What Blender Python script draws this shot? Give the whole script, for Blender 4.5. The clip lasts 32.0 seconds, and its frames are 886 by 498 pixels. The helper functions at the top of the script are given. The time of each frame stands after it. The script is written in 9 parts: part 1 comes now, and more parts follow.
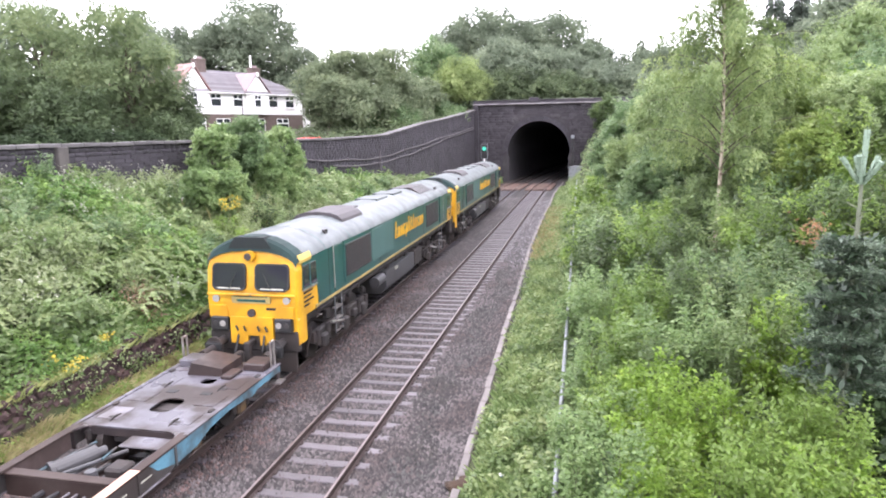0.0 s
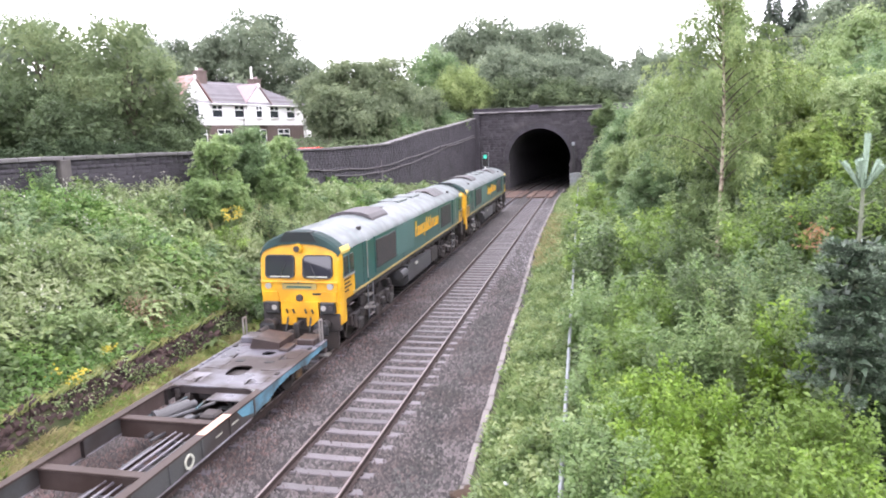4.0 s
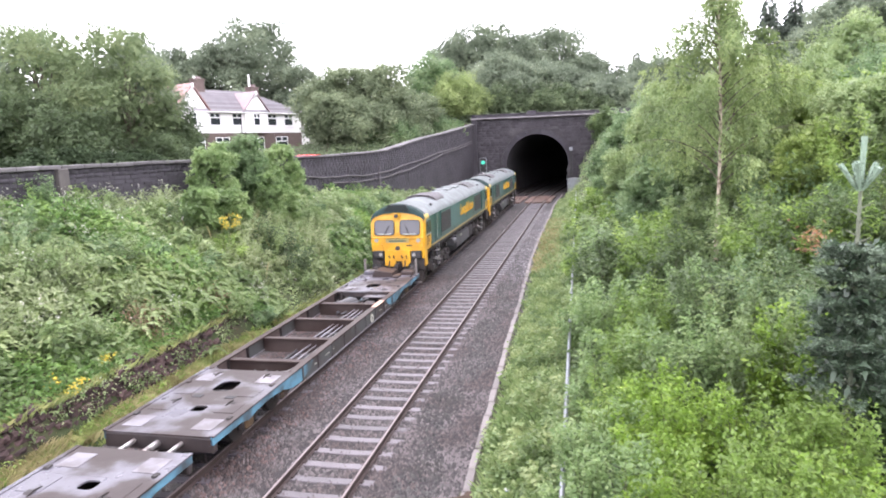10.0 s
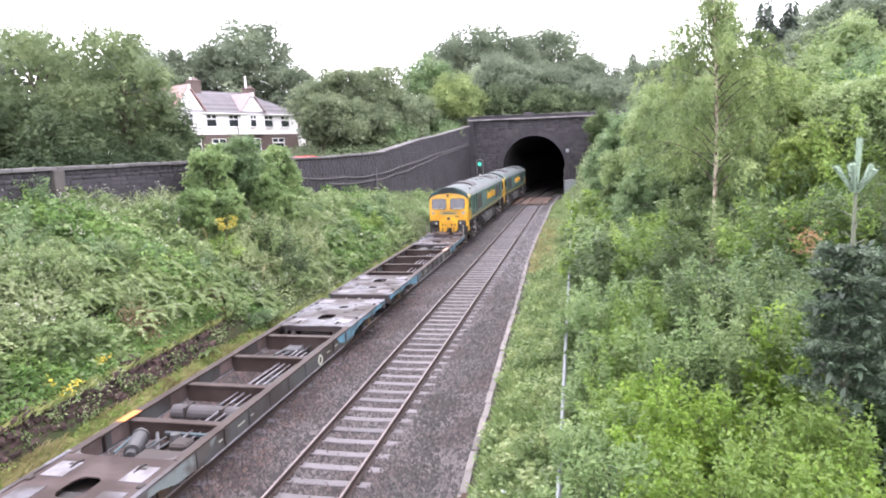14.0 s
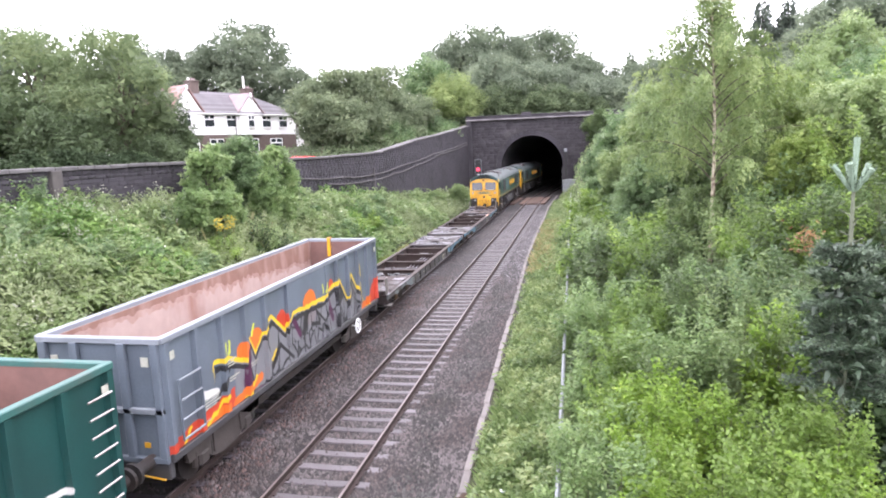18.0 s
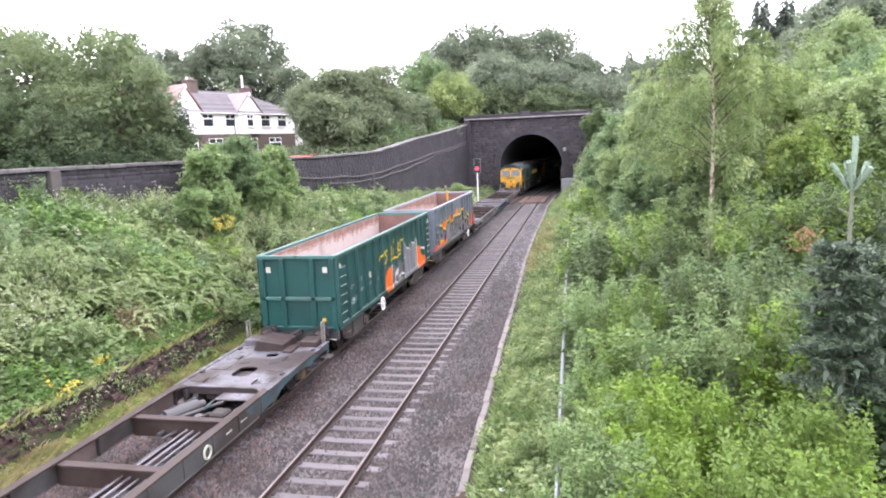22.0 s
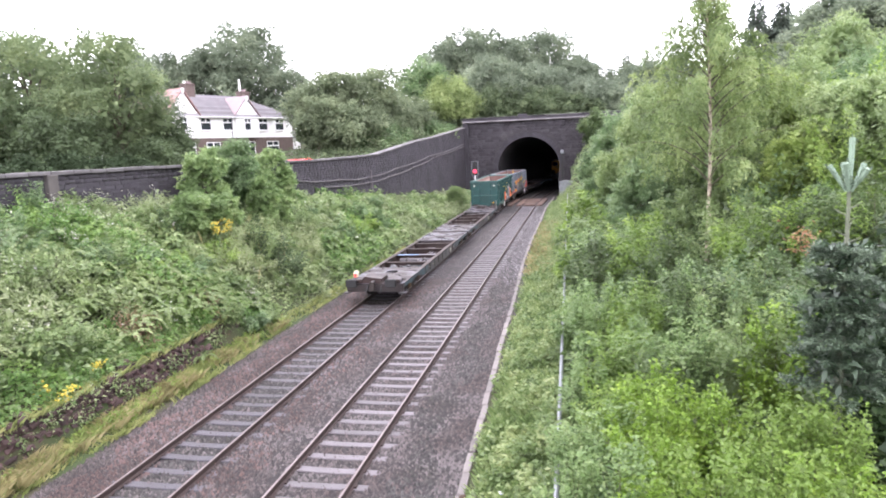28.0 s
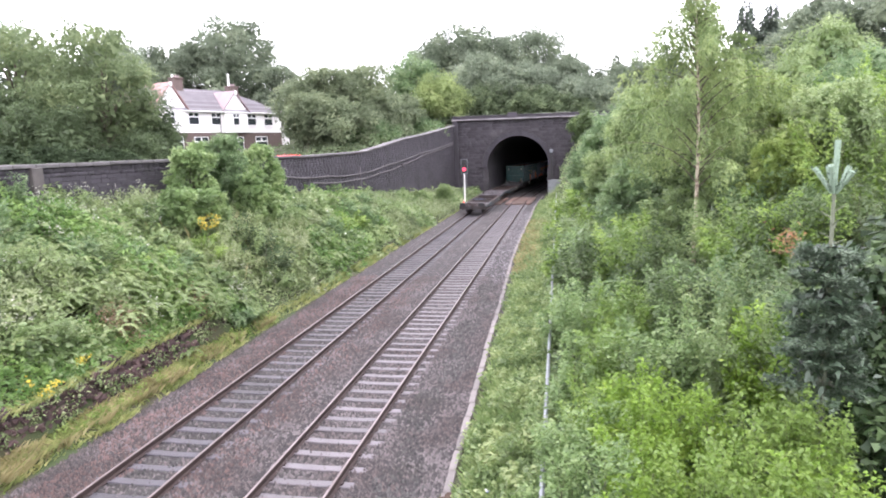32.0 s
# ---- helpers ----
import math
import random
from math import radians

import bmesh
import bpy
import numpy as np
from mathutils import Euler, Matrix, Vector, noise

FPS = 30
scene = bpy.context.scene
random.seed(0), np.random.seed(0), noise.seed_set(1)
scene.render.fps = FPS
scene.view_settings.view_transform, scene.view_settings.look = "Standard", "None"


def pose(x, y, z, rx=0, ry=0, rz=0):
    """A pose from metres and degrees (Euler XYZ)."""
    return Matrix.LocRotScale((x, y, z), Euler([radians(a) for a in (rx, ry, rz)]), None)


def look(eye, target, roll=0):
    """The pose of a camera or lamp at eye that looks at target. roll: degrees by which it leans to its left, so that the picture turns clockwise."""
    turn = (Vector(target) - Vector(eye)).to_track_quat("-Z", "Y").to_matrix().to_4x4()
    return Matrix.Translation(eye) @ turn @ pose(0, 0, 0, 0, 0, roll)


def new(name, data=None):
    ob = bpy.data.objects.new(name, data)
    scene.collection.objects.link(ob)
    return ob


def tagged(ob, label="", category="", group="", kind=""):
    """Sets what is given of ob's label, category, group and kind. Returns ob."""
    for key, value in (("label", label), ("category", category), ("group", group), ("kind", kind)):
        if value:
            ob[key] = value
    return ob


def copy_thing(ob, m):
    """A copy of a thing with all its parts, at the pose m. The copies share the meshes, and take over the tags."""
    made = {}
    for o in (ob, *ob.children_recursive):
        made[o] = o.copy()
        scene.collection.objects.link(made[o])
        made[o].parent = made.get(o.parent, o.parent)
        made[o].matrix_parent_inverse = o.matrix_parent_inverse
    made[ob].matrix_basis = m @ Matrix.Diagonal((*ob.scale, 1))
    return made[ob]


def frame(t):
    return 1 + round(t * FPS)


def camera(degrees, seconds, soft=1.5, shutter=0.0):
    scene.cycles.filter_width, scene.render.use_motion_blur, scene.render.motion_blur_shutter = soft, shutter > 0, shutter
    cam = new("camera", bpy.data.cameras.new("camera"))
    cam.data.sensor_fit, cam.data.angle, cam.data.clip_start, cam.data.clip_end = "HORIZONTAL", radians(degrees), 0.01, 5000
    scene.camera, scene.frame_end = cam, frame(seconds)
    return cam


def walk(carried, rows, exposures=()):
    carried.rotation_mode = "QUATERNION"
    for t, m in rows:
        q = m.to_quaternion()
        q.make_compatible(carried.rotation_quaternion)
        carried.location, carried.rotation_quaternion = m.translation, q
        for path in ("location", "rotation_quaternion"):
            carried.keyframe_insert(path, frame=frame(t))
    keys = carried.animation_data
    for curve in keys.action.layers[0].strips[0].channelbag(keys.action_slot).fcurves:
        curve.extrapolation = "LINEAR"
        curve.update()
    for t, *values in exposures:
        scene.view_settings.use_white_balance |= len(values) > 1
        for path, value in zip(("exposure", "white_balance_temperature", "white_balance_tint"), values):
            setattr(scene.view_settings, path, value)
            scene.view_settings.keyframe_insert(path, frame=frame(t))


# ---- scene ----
# ---------------------------------------------------------------- camera
EYE = (0.0, 0.0, 6.527)
cam = camera(67.87, 32.0, soft=1.9)
# seconds, turn to the left of the track, tilt down, lean (degrees)
TURNS = [
    (0, 12.388, 10.151, 1.065),
    (0.5, 12.387, 10.270, 1.227),
    (1, 12.415, 10.033, 1.556),
    (1.5, 12.425, 9.885, 1.473),
    (2, 12.448, 9.698, 1.501),
    (2.5, 12.507, 9.590, 1.656),
    (3, 12.516, 9.562, 1.680),
    (3.5, 12.524, 9.503, 1.675),
    (5.5, 12.603, 9.180, 1.851),
    (6, 12.595, 9.107, 1.871),
    (6.5, 12.608, 9.080, 1.981),
    (7, 12.605, 9.075, 1.986),
    (7.5, 12.566, 9.013, 2.000),
    (8, 12.548, 8.982, 2.109),
    (8.5, 12.545, 8.941, 2.148),
    (9, 12.513, 8.914, 2.093),
    (9.5, 12.471, 8.925, 2.045),
    (10, 12.412, 8.912, 2.144),
    (10.5, 12.354, 8.875, 2.163),
    (11, 12.332, 8.846, 2.101),
    (11.5, 12.277, 8.850, 2.096),
    (12, 12.265, 8.899, 2.221),
    (12.5, 12.203, 8.849, 2.113),
    (13, 12.189, 8.820, 2.261),
    (13.5, 12.141, 8.781, 2.109),
    (14, 12.115, 8.786, 2.099),
    (14.5, 12.056, 8.831, 2.196),
    (16.5, 11.981, 8.804, 2.141),
    (17, 11.965, 8.789, 2.158),
    (17.5, 11.964, 8.780, 2.184),
    (18, 11.978, 8.802, 2.216),
    (18.5, 11.974, 8.843, 2.184),
    (19, 11.941, 8.842, 2.198),
    (19.5, 11.911, 8.855, 2.180),
    (20, 11.878, 8.855, 2.179),
    (20.5, 11.861, 8.866, 2.207),
    (21, 11.866, 8.864, 2.170),
    (21.5, 11.899, 8.895, 2.278),
    (22, 11.900, 8.879, 2.293),
    (22.5, 11.884, 8.867, 2.262),
    (23, 11.872, 8.839, 2.279),
    (23.5, 11.854, 8.840, 2.278),
    (24, 11.866, 8.826, 2.296),
    (24.5, 11.868, 8.813, 2.340),
    (25, 11.846, 8.804, 2.369),
    (25.5, 11.793, 8.797, 2.352),
    (27.5, 11.737, 8.724, 2.415),
    (28, 11.725, 8.637, 2.496),
    (28.5, 11.701, 8.639, 2.481),
    (29, 11.625, 8.941, 2.221),
    (29.5, 11.600, 9.015, 2.165),
    (30, 11.537, 9.032, 2.010),
    (30.5, 11.331, 9.011, 1.775),
    (31, 11.182, 8.918, 1.857),
    (31.5, 10.979, 8.875, 1.752),
    (32, 10.720, 8.872, 1.778),
]


def aim(turn, tilt, lean):
    a, b = radians(turn), radians(tilt)
    way = Vector((-math.sin(a) * math.cos(b), math.cos(a) * math.cos(b), -math.sin(b)))
    return look(EYE, Vector(EYE) + way, -lean)


walk(cam, [(t, aim(a, b, c)) for t, a, b, c in TURNS], exposures=[(0.0, 0.87, 6280, 22.0), (32.0, 0.87, 6280, 22.0)])

# ---------------------------------------------------------------- overcast sky
world = bpy.data.worlds.new("sky")
scene.world = world
world.use_nodes = True
wn, wl = world.node_tree.nodes, world.node_tree.links
wn.clear()
sky = wn.new("ShaderNodeTexSky")
sky.sky_type = "NISHITA"
sky.sun_disc = False
sky.sun_elevation, sky.sun_rotation = radians(75), radians(150)
sky.air_density, sky.dust_density = 1.0, 6.0
cloud = wn.new("ShaderNodeMix")
cloud.data_type = "RGBA"
cloud.inputs[0].default_value = 0.93
cloud.inputs[7].default_value = (22.8, 23.0, 23.6, 1)
sky_bg = wn.new("ShaderNodeBackground")
sky_bg.inputs[1].default_value = 0.125
sky_out = wn.new("ShaderNodeOutputWorld")
wl.new(sky.outputs[0], cloud.inputs[6])
wl.new(cloud.outputs[2], sky_bg.inputs[0])
wl.new(sky_bg.outputs[0], sky_out.inputs[0])
sun_data = bpy.data.lights.new("sun", "SUN")
sun_data.energy, sun_data.angle, sun_data.color = 0.7, radians(55), (1.0, 0.98, 0.94)
sun = new("sun", sun_data)
sun.matrix_world = look((0, 0, 60), (-8, 14, 0))

# ---------------------------------------------------------------- materials


def surface(name, colour, second=None, rough=0.75, metal=0.0, scale=1.2, fine=26.0, bump=0.25, dirt=None, amount=0.5, island=0.0, spec=0.5, coat=0.0, edge=(0.42, 0.62), wet=None, stretch=None):
    """A surface with variation at two scales, stains of a second colour, and fine relief."""
    m = bpy.data.materials.new(name)
    m.use_nodes = True
    n, l = m.node_tree.nodes, m.node_tree.links
    b = n["Principled BSDF"]
    b.inputs["Roughness"].default_value, b.inputs["Metallic"].default_value = rough, metal
    b.inputs["Specular IOR Level"].default_value = spec
    b.inputs["Coat Weight"].default_value = coat
    co = n.new("ShaderNodeTexCoord")
    big = n.new("ShaderNodeTexNoise")
    big.inputs["Scale"].default_value, big.inputs["Detail"].default_value = scale, 6.0
    small = n.new("ShaderNodeTexNoise")
    small.inputs["Scale"].default_value, small.inputs["Detail"].default_value = fine, 4.0
    l.new(co.outputs["Object"], big.inputs["Vector"])
    l.new(co.outputs["Object"], small.inputs["Vector"])
    if stretch:
        mp = n.new("ShaderNodeMapping")
        mp.inputs["Scale"].default_value = stretch
        l.new(co.outputs["Object"], mp.inputs["Vector"])
        l.new(mp.outputs[0], big.inputs["Vector"])
    c0 = [max(0, v * 0.82) for v in colour] + [1]
    c1 = [min(1, v * 1.18) for v in colour] + [1]
    grain = n.new("ShaderNodeMix")
    grain.data_type = "RGBA"
    grain.inputs[6].default_value, grain.inputs[7].default_value = c0, c1
    l.new(small.outputs["Fac"], grain.inputs[0])
    ramp = n.new("ShaderNodeMapRange")
    ramp.inputs["From Min"].default_value, ramp.inputs["From Max"].default_value = edge
    ramp.inputs["To Max"].default_value = amount
    l.new(big.outputs["Fac"], ramp.inputs["Value"])
    stain = n.new("ShaderNodeMix")
    stain.data_type = "RGBA"
    stain.inputs[7].default_value = (*(second or [v * 0.55 for v in colour]), 1)
    l.new(ramp.outputs[0], stain.inputs[0])
    l.new(grain.outputs[2], stain.inputs[6])
    last = stain.outputs[2]
    if island:
        info = n.new("ShaderNodeNewGeometry")
        obinfo = n.new("ShaderNodeObjectInfo")
        add = n.new("ShaderNodeMath")
        add.operation = "ADD"
        l.new(info.outputs["Random Per Island"], add.inputs[0])
        l.new(obinfo.outputs["Random"], add.inputs[1])
        frac = n.new("ShaderNodeMath")
        frac.operation = "FRACT"
        l.new(add.outputs[0], frac.inputs[0])
        span = n.new("ShaderNodeMapRange")
        span.inputs["To Min"].default_value, span.inputs["To Max"].default_value = 1 - island, 1 + island
        l.new(frac.outputs[0], span.inputs["Value"])
        hsv = n.new("ShaderNodeHueSaturation")
        l.new(span.outputs[0], hsv.inputs["Value"])
        l.new(last, hsv.inputs["Color"])
        last = hsv.outputs["Color"]
    l.new(last, b.inputs["Base Color"])
    if wet is not None:
        rr = n.new("ShaderNodeMapRange")
        rr.inputs["From Min"].default_value, rr.inputs["From Max"].default_value = 0.38, 0.6
        rr.inputs["To Min"].default_value, rr.inputs["To Max"].default_value = wet, rough
        l.new(big.outputs["Fac"], rr.inputs["Value"])
        l.new(rr.outputs[0], b.inputs["Roughness"])
    if bump:
        bp = n.new("ShaderNodeBump")
        bp.inputs["Strength"].default_value, bp.inputs["Distance"].default_value = bump, 0.02
        l.new(small.outputs["Fac"], bp.inputs["Height"])
        l.new(bp.outputs[0], b.inputs["Normal"])
    return m


def foliage(name, colour, other, patch=0.6, through_light=0.52, gloss=0.36, tip=None, leafy=0.5, shine=0.5):
    """Leaves: colour varies leaf by leaf and in drifts; some light comes through."""
    m = bpy.data.materials.new(name)
    m.use_nodes = True
    n, l = m.node_tree.nodes, m.node_tree.links
    b = n["Principled BSDF"]
    b.inputs["Roughness"].default_value = gloss
    b.inputs["Specular IOR Level"].default_value = shine
    geo = n.new("ShaderNodeNewGeometry")
    co = n.new("ShaderNodeTexCoord")
    drift = n.new("ShaderNodeTexNoise")
    drift.inputs["Scale"].default_value, drift.inputs["Detail"].default_value = patch, 3.0
    l.new(co.outputs["Object"], drift.inputs["Vector"])
    add = n.new("ShaderNodeMath")
    add.operation = "MULTIPLY_ADD"
    l.new(geo.outputs["Random Per Island"], add.inputs[0])
    add.inputs[1].default_value = leafy
    sub = n.new("ShaderNodeMapRange")
    sub.inputs["From Min"].default_value, sub.inputs["From Max"].default_value = 0.35, 0.65
    sub.inputs["To Max"].default_value = 0.6
    l.new(drift.outputs["Fac"], sub.inputs["Value"])
    l.new(sub.outputs[0], add.inputs[2])
    ramp = n.new("ShaderNodeValToRGB")
    e = ramp.color_ramp.elements
    e[0].position, e[0].color = 0.05, (*[v * 0.62 for v in colour], 1)
    e[1].position, e[1].color = 0.95, (*other, 1)
    mid = ramp.color_ramp.elements.new(0.5)
    mid.color = (*colour, 1)
    if tip:
        far = ramp.color_ramp.elements.new(1.0)
        far.color = (*tip, 1)
    l.new(add.outputs[0], ramp.inputs[0])
    l.new(ramp.outputs[0], b.inputs["Base Color"])
    tr = n.new("ShaderNodeBsdfTranslucent")
    l.new(ramp.outputs[0], tr.inputs["Color"])
    mix = n.new("ShaderNodeMixShader")
    mix.inputs[0].default_value = through_light
    l.new(b.outputs[0], mix.inputs[1])
    l.new(tr.outputs[0], mix.inputs[2])
    l.new(mix.outputs[0], n["Material Output"].inputs["Surface"])
    return m


def glow(name, colour, strength):
    m = bpy.data.materials.new(name)
    m.use_nodes = True
    b = m.node_tree.nodes["Principled BSDF"]
    b.inputs["Base Color"].default_value = (*colour, 1)
    b.inputs["Emission Color"].default_value = (*colour, 1)
    b.inputs["Emission Strength"].default_value = strength
    return m


def glass(name, colour, rough=0.05):
    m = bpy.data.materials.new(name)
    m.use_nodes = True
    b = m.node_tree.nodes["Principled BSDF"]
    b.inputs["Base Color"].default_value = (*colour, 1)
    b.inputs["Roughness"].default_value = rough
    b.inputs["Specular IOR Level"].default_value = 0.8
    return m


DARK_EARTH = surface("dark_earth", (0.04, 0.025, 0.022), (0.02, 0.013, 0.011), rough=0.95, scale=2.5, fine=14, bump=0.7, amount=0.9)
SOIL = surface("soil", (0.045, 0.045, 0.02), (0.03, 0.05, 0.012), rough=0.95, scale=0.5, fine=9, bump=0.6, amount=0.9)
# Bed darkened to near black, as the shade in gaps between the stones.
BALLAST = surface("ballast", (0.017, 0.0135, 0.0135), (0.01, 0.0068, 0.0064), rough=0.8, scale=0.35, fine=24, bump=1.0, amount=0.7)
STONE_CHIP = surface("stone_chip", (0.061, 0.052, 0.051), (0.03, 0.019, 0.017), rough=0.6, scale=0.55, fine=30, bump=0.0, island=0.85, amount=0.85)
STONE_RUSTY = surface("rusty_stone_chip", (0.068, 0.042, 0.038), (0.034, 0.018, 0.015), rough=0.65, scale=0.55, fine=30, bump=0.0, island=0.85, amount=0.85)
STONE_PALE = surface("pale_stone_chip", (0.125, 0.114, 0.122), (0.06, 0.052, 0.056), rough=0.65, scale=0.5, fine=30, bump=0.0, island=0.7, amount=0.8)
STONE_MOSSY = surface("mossy_stone_chip", (0.038, 0.036, 0.034), (0.017, 0.015, 0.012), rough=0.7, scale=0.7, fine=30, bump=0.0, island=0.85, amount=0.85)
# Oily brown, darkened further to carry the shade beside and under the train.
STONE_OILY_SHADE = surface("oily_shaded_stone_chip", (0.036, 0.027, 0.025), (0.018, 0.012, 0.0105), rough=0.6, scale=0.55, fine=30, bump=0.0, island=0.8, amount=0.85)
CONCRETE = surface("sleeper_concrete", (0.1, 0.089, 0.096), (0.045, 0.038, 0.039), rough=0.5, scale=1.0, fine=40, bump=0.25, island=0.25)
CONCRETE_OLD = surface("dark_sleeper", (0.046, 0.043, 0.052), (0.032, 0.026, 0.028), rough=0.5, scale=1.0, fine=40, bump=0.25, island=0.3)
RAIL_TOP = surface("rail_head", (0.24, 0.2, 0.195), (0.13, 0.1, 0.095), rough=0.35, metal=0.8, scale=1.5, fine=30, bump=0.05)
# Rusty brown, darkened to carry the shadow on the rail sides.
RAIL_SIDE = surface("rail_web", (0.036, 0.022, 0.019), (0.022, 0.013, 0.012), rough=0.8, scale=2, fine=30, bump=0.3)
KERB = surface("kerb_concrete", (0.145, 0.13, 0.124), (0.05, 0.04, 0.033), rough=0.85, scale=0.9, fine=20, bump=0.4, island=0.25)
DARK_STONE = surface("sooty_stone", (0.04, 0.0355, 0.043), (0.025, 0.022, 0.027), rough=0.8, scale=0.5, fine=7, bump=0.7, island=0.18, amount=0.7)
PORTAL_STONE = surface("sooty_portal_stone", (0.036, 0.032, 0.037), (0.075, 0.068, 0.07), rough=0.85, scale=0.55, fine=5, bump=0.5, island=0.28, amount=0.5, edge=(0.55, 0.72))
ARCH_STONE = surface("grey_arch_stone", (0.046, 0.042, 0.045), (0.034, 0.03, 0.033), rough=0.85, scale=0.8, fine=8, bump=0.4, island=0.22)
COPING = surface("coping_stone", (0.125, 0.118, 0.12), (0.05, 0.046, 0.047), rough=0.8, scale=0.8, fine=12, bump=0.4, island=0.2)
MORTAR = surface("wall_joint", (0.033, 0.029, 0.035), rough=0.95, scale=1, fine=10, bump=0.3)
LINING = surface("sooty_brick", (0.06, 0.056, 0.062), (0.036, 0.034, 0.038), rough=0.9, scale=0.7, fine=9, bump=0.5)
LOW_STONE = surface("brown_stone", (0.066, 0.04, 0.038), (0.032, 0.021, 0.018), rough=0.95, scale=2.2, fine=14, bump=0.7, island=0.45)
PLANK = surface("wet_planks", (0.10, 0.06, 0.045), (0.06, 0.035, 0.028), rough=0.55, scale=1.5, fine=25, bump=0.4, island=0.35)
GALV = surface("galvanised_steel", (0.25, 0.265, 0.285), (0.15, 0.155, 0.165), rough=0.38, metal=0.75, scale=3, fine=40, bump=0.05)
BARK = surface("bark", (0.10, 0.08, 0.06), (0.05, 0.042, 0.032), rough=0.9, scale=3, fine=18, bump=0.8)
BIRCH_BARK = surface("birch_bark", (0.42, 0.36, 0.28), (0.12, 0.08, 0.06), rough=0.75, scale=3.2, fine=12, bump=0.4, amount=0.9, edge=(0.5, 0.6))
RENDER = surface("white_render", (0.78, 0.77, 0.76), (0.66, 0.64, 0.62), rough=0.85, scale=0.5, fine=14, bump=0.15, amount=0.4)
BRICK = surface("brown_brick", (0.115, 0.085, 0.075), (0.08, 0.06, 0.052), rough=0.9, scale=2, fine=16, bump=0.4)
SLATE = surface("grey_slate", (0.245, 0.23, 0.245), (0.18, 0.17, 0.185), rough=0.55, scale=0.8, fine=12, bump=0.4, island=0.2)
RED_TILE = surface("red_tile", (0.3, 0.165, 0.15), (0.22, 0.14, 0.135), rough=0.6, scale=0.8, fine=12, bump=0.4, island=0.25)
PINK_TILE = surface("faded_tile", (0.24, 0.175, 0.185), (0.18, 0.145, 0.155), rough=0.6, scale=0.8, fine=12, bump=0.4, island=0.2)
PANE = glass("window_glass", (0.03, 0.035, 0.04))
WHITE = surface("white_paint", (0.78, 0.78, 0.77), (0.6, 0.6, 0.58), rough=0.5, scale=2, fine=20, bump=0.03, amount=0.3)
CAR_RED = surface("red_paint", (0.55, 0.03, 0.025), rough=0.25, scale=2, fine=20, bump=0.0, coat=0.5, amount=0.1)
# train
LOCO_GREEN = surface("dark_green_paint", (0.012, 0.072, 0.065), (0.012, 0.055, 0.05), rough=0.32, scale=0.9, fine=30, bump=0.03, coat=0.25, amount=0.5)
LOCO_YELLOW = surface("yellow_paint", (0.6, 0.325, 0.014), (0.42, 0.2, 0.016), rough=0.4, scale=1.3, fine=12, bump=0.05, coat=0.1, amount=0.75)
ROOF = surface("wet_roof_paint", (0.092, 0.11, 0.112), (0.042, 0.055, 0.056), rough=0.45, scale=1.7, fine=14, bump=0.1, coat=0.1, amount=0.9)
GRILLE = surface("black_grille", (0.03, 0.028, 0.03), (0.05, 0.035, 0.035), rough=0.55, scale=2, fine=50, bump=0.4)
PANEL = surface("grey_green_panel", (0.06, 0.125, 0.12), (0.045, 0.1, 0.095), rough=0.4, scale=1.0, fine=30, bump=0.03)
# Grime colour, darkened so that it carries the shade under the vehicles.
GRIME_SHADE = surface("shaded_grime", (0.022, 0.019, 0.019), (0.045, 0.031, 0.025), rough=0.75, scale=1.5, fine=20, bump=0.4)
BOGIE_FRAME = surface("bogie_frame_dirt", (0.06, 0.05, 0.046), (0.03, 0.024, 0.022), rough=0.75, scale=1.6, fine=18, bump=0.4)
TANK = surface("tank_grey", (0.06, 0.06, 0.065), (0.03, 0.026, 0.024), rough=0.5, scale=1.2, fine=20, bump=0.1)
PLATE = surface("dull_label", (0.42, 0.42, 0.36), (0.25, 0.25, 0.2), rough=0.6, scale=4, fine=30, bump=0.02)
BLACK = surface("black_rubber", (0.02, 0.02, 0.021), rough=0.6, scale=3, fine=30, bump=0.1)
CAB_GLASS = glass("windscreen_glass", (0.022, 0.023, 0.03), 0.03)
LAMP_LENS = glass("lamp_lens", (0.30, 0.29, 0.27), 0.2)
RUST_BOX = surface("rusty_casing", (0.04, 0.026, 0.024), (0.022, 0.015, 0.014), rough=0.6, scale=1.5, fine=24, bump=0.1, amount=0.7, wet=0.38)
HOOD_GREY = surface("sooty_hood", (0.05, 0.044, 0.048), (0.026, 0.021, 0.021), rough=0.6, scale=1.5, fine=24, bump=0.05)
BROW = surface("sooty_green_brow", (0.01, 0.032, 0.03), (0.009, 0.016, 0.016), rough=0.85, scale=1.2, fine=24, bump=0.05)
SOOT = surface("black_soot", (0.011, 0.016, 0.016), (0.008, 0.009, 0.009), rough=0.9, scale=2, fine=24, bump=0.03)
STRIPE = surface("worn_yellow_line", (0.36, 0.28, 0.1), (0.2, 0.16, 0.08), rough=0.5, scale=2, fine=24, bump=0.05)
PATCH_YELLOW = surface("faded_yellow_paint", (0.62, 0.46, 0.12), (0.45, 0.3, 0.08), rough=0.5, scale=3, fine=24, bump=0.03)
AXLE_BOX = surface("rusty_yellow_casting", (0.1, 0.06, 0.026), (0.035, 0.026, 0.022), rough=0.6, scale=3, fine=24, bump=0.2, amount=0.9)
STEEL = surface("worn_steel", (0.42, 0.40, 0.39), (0.22, 0.17, 0.15), rough=0.4, metal=0.8, scale=3, fine=30, bump=0.1)
DECK = surface("wet_deck", (0.06, 0.048, 0.05), (0.028, 0.02, 0.019), rough=0.5, scale=1.1, fine=22, bump=0.08, amount=0.9, wet=0.09)
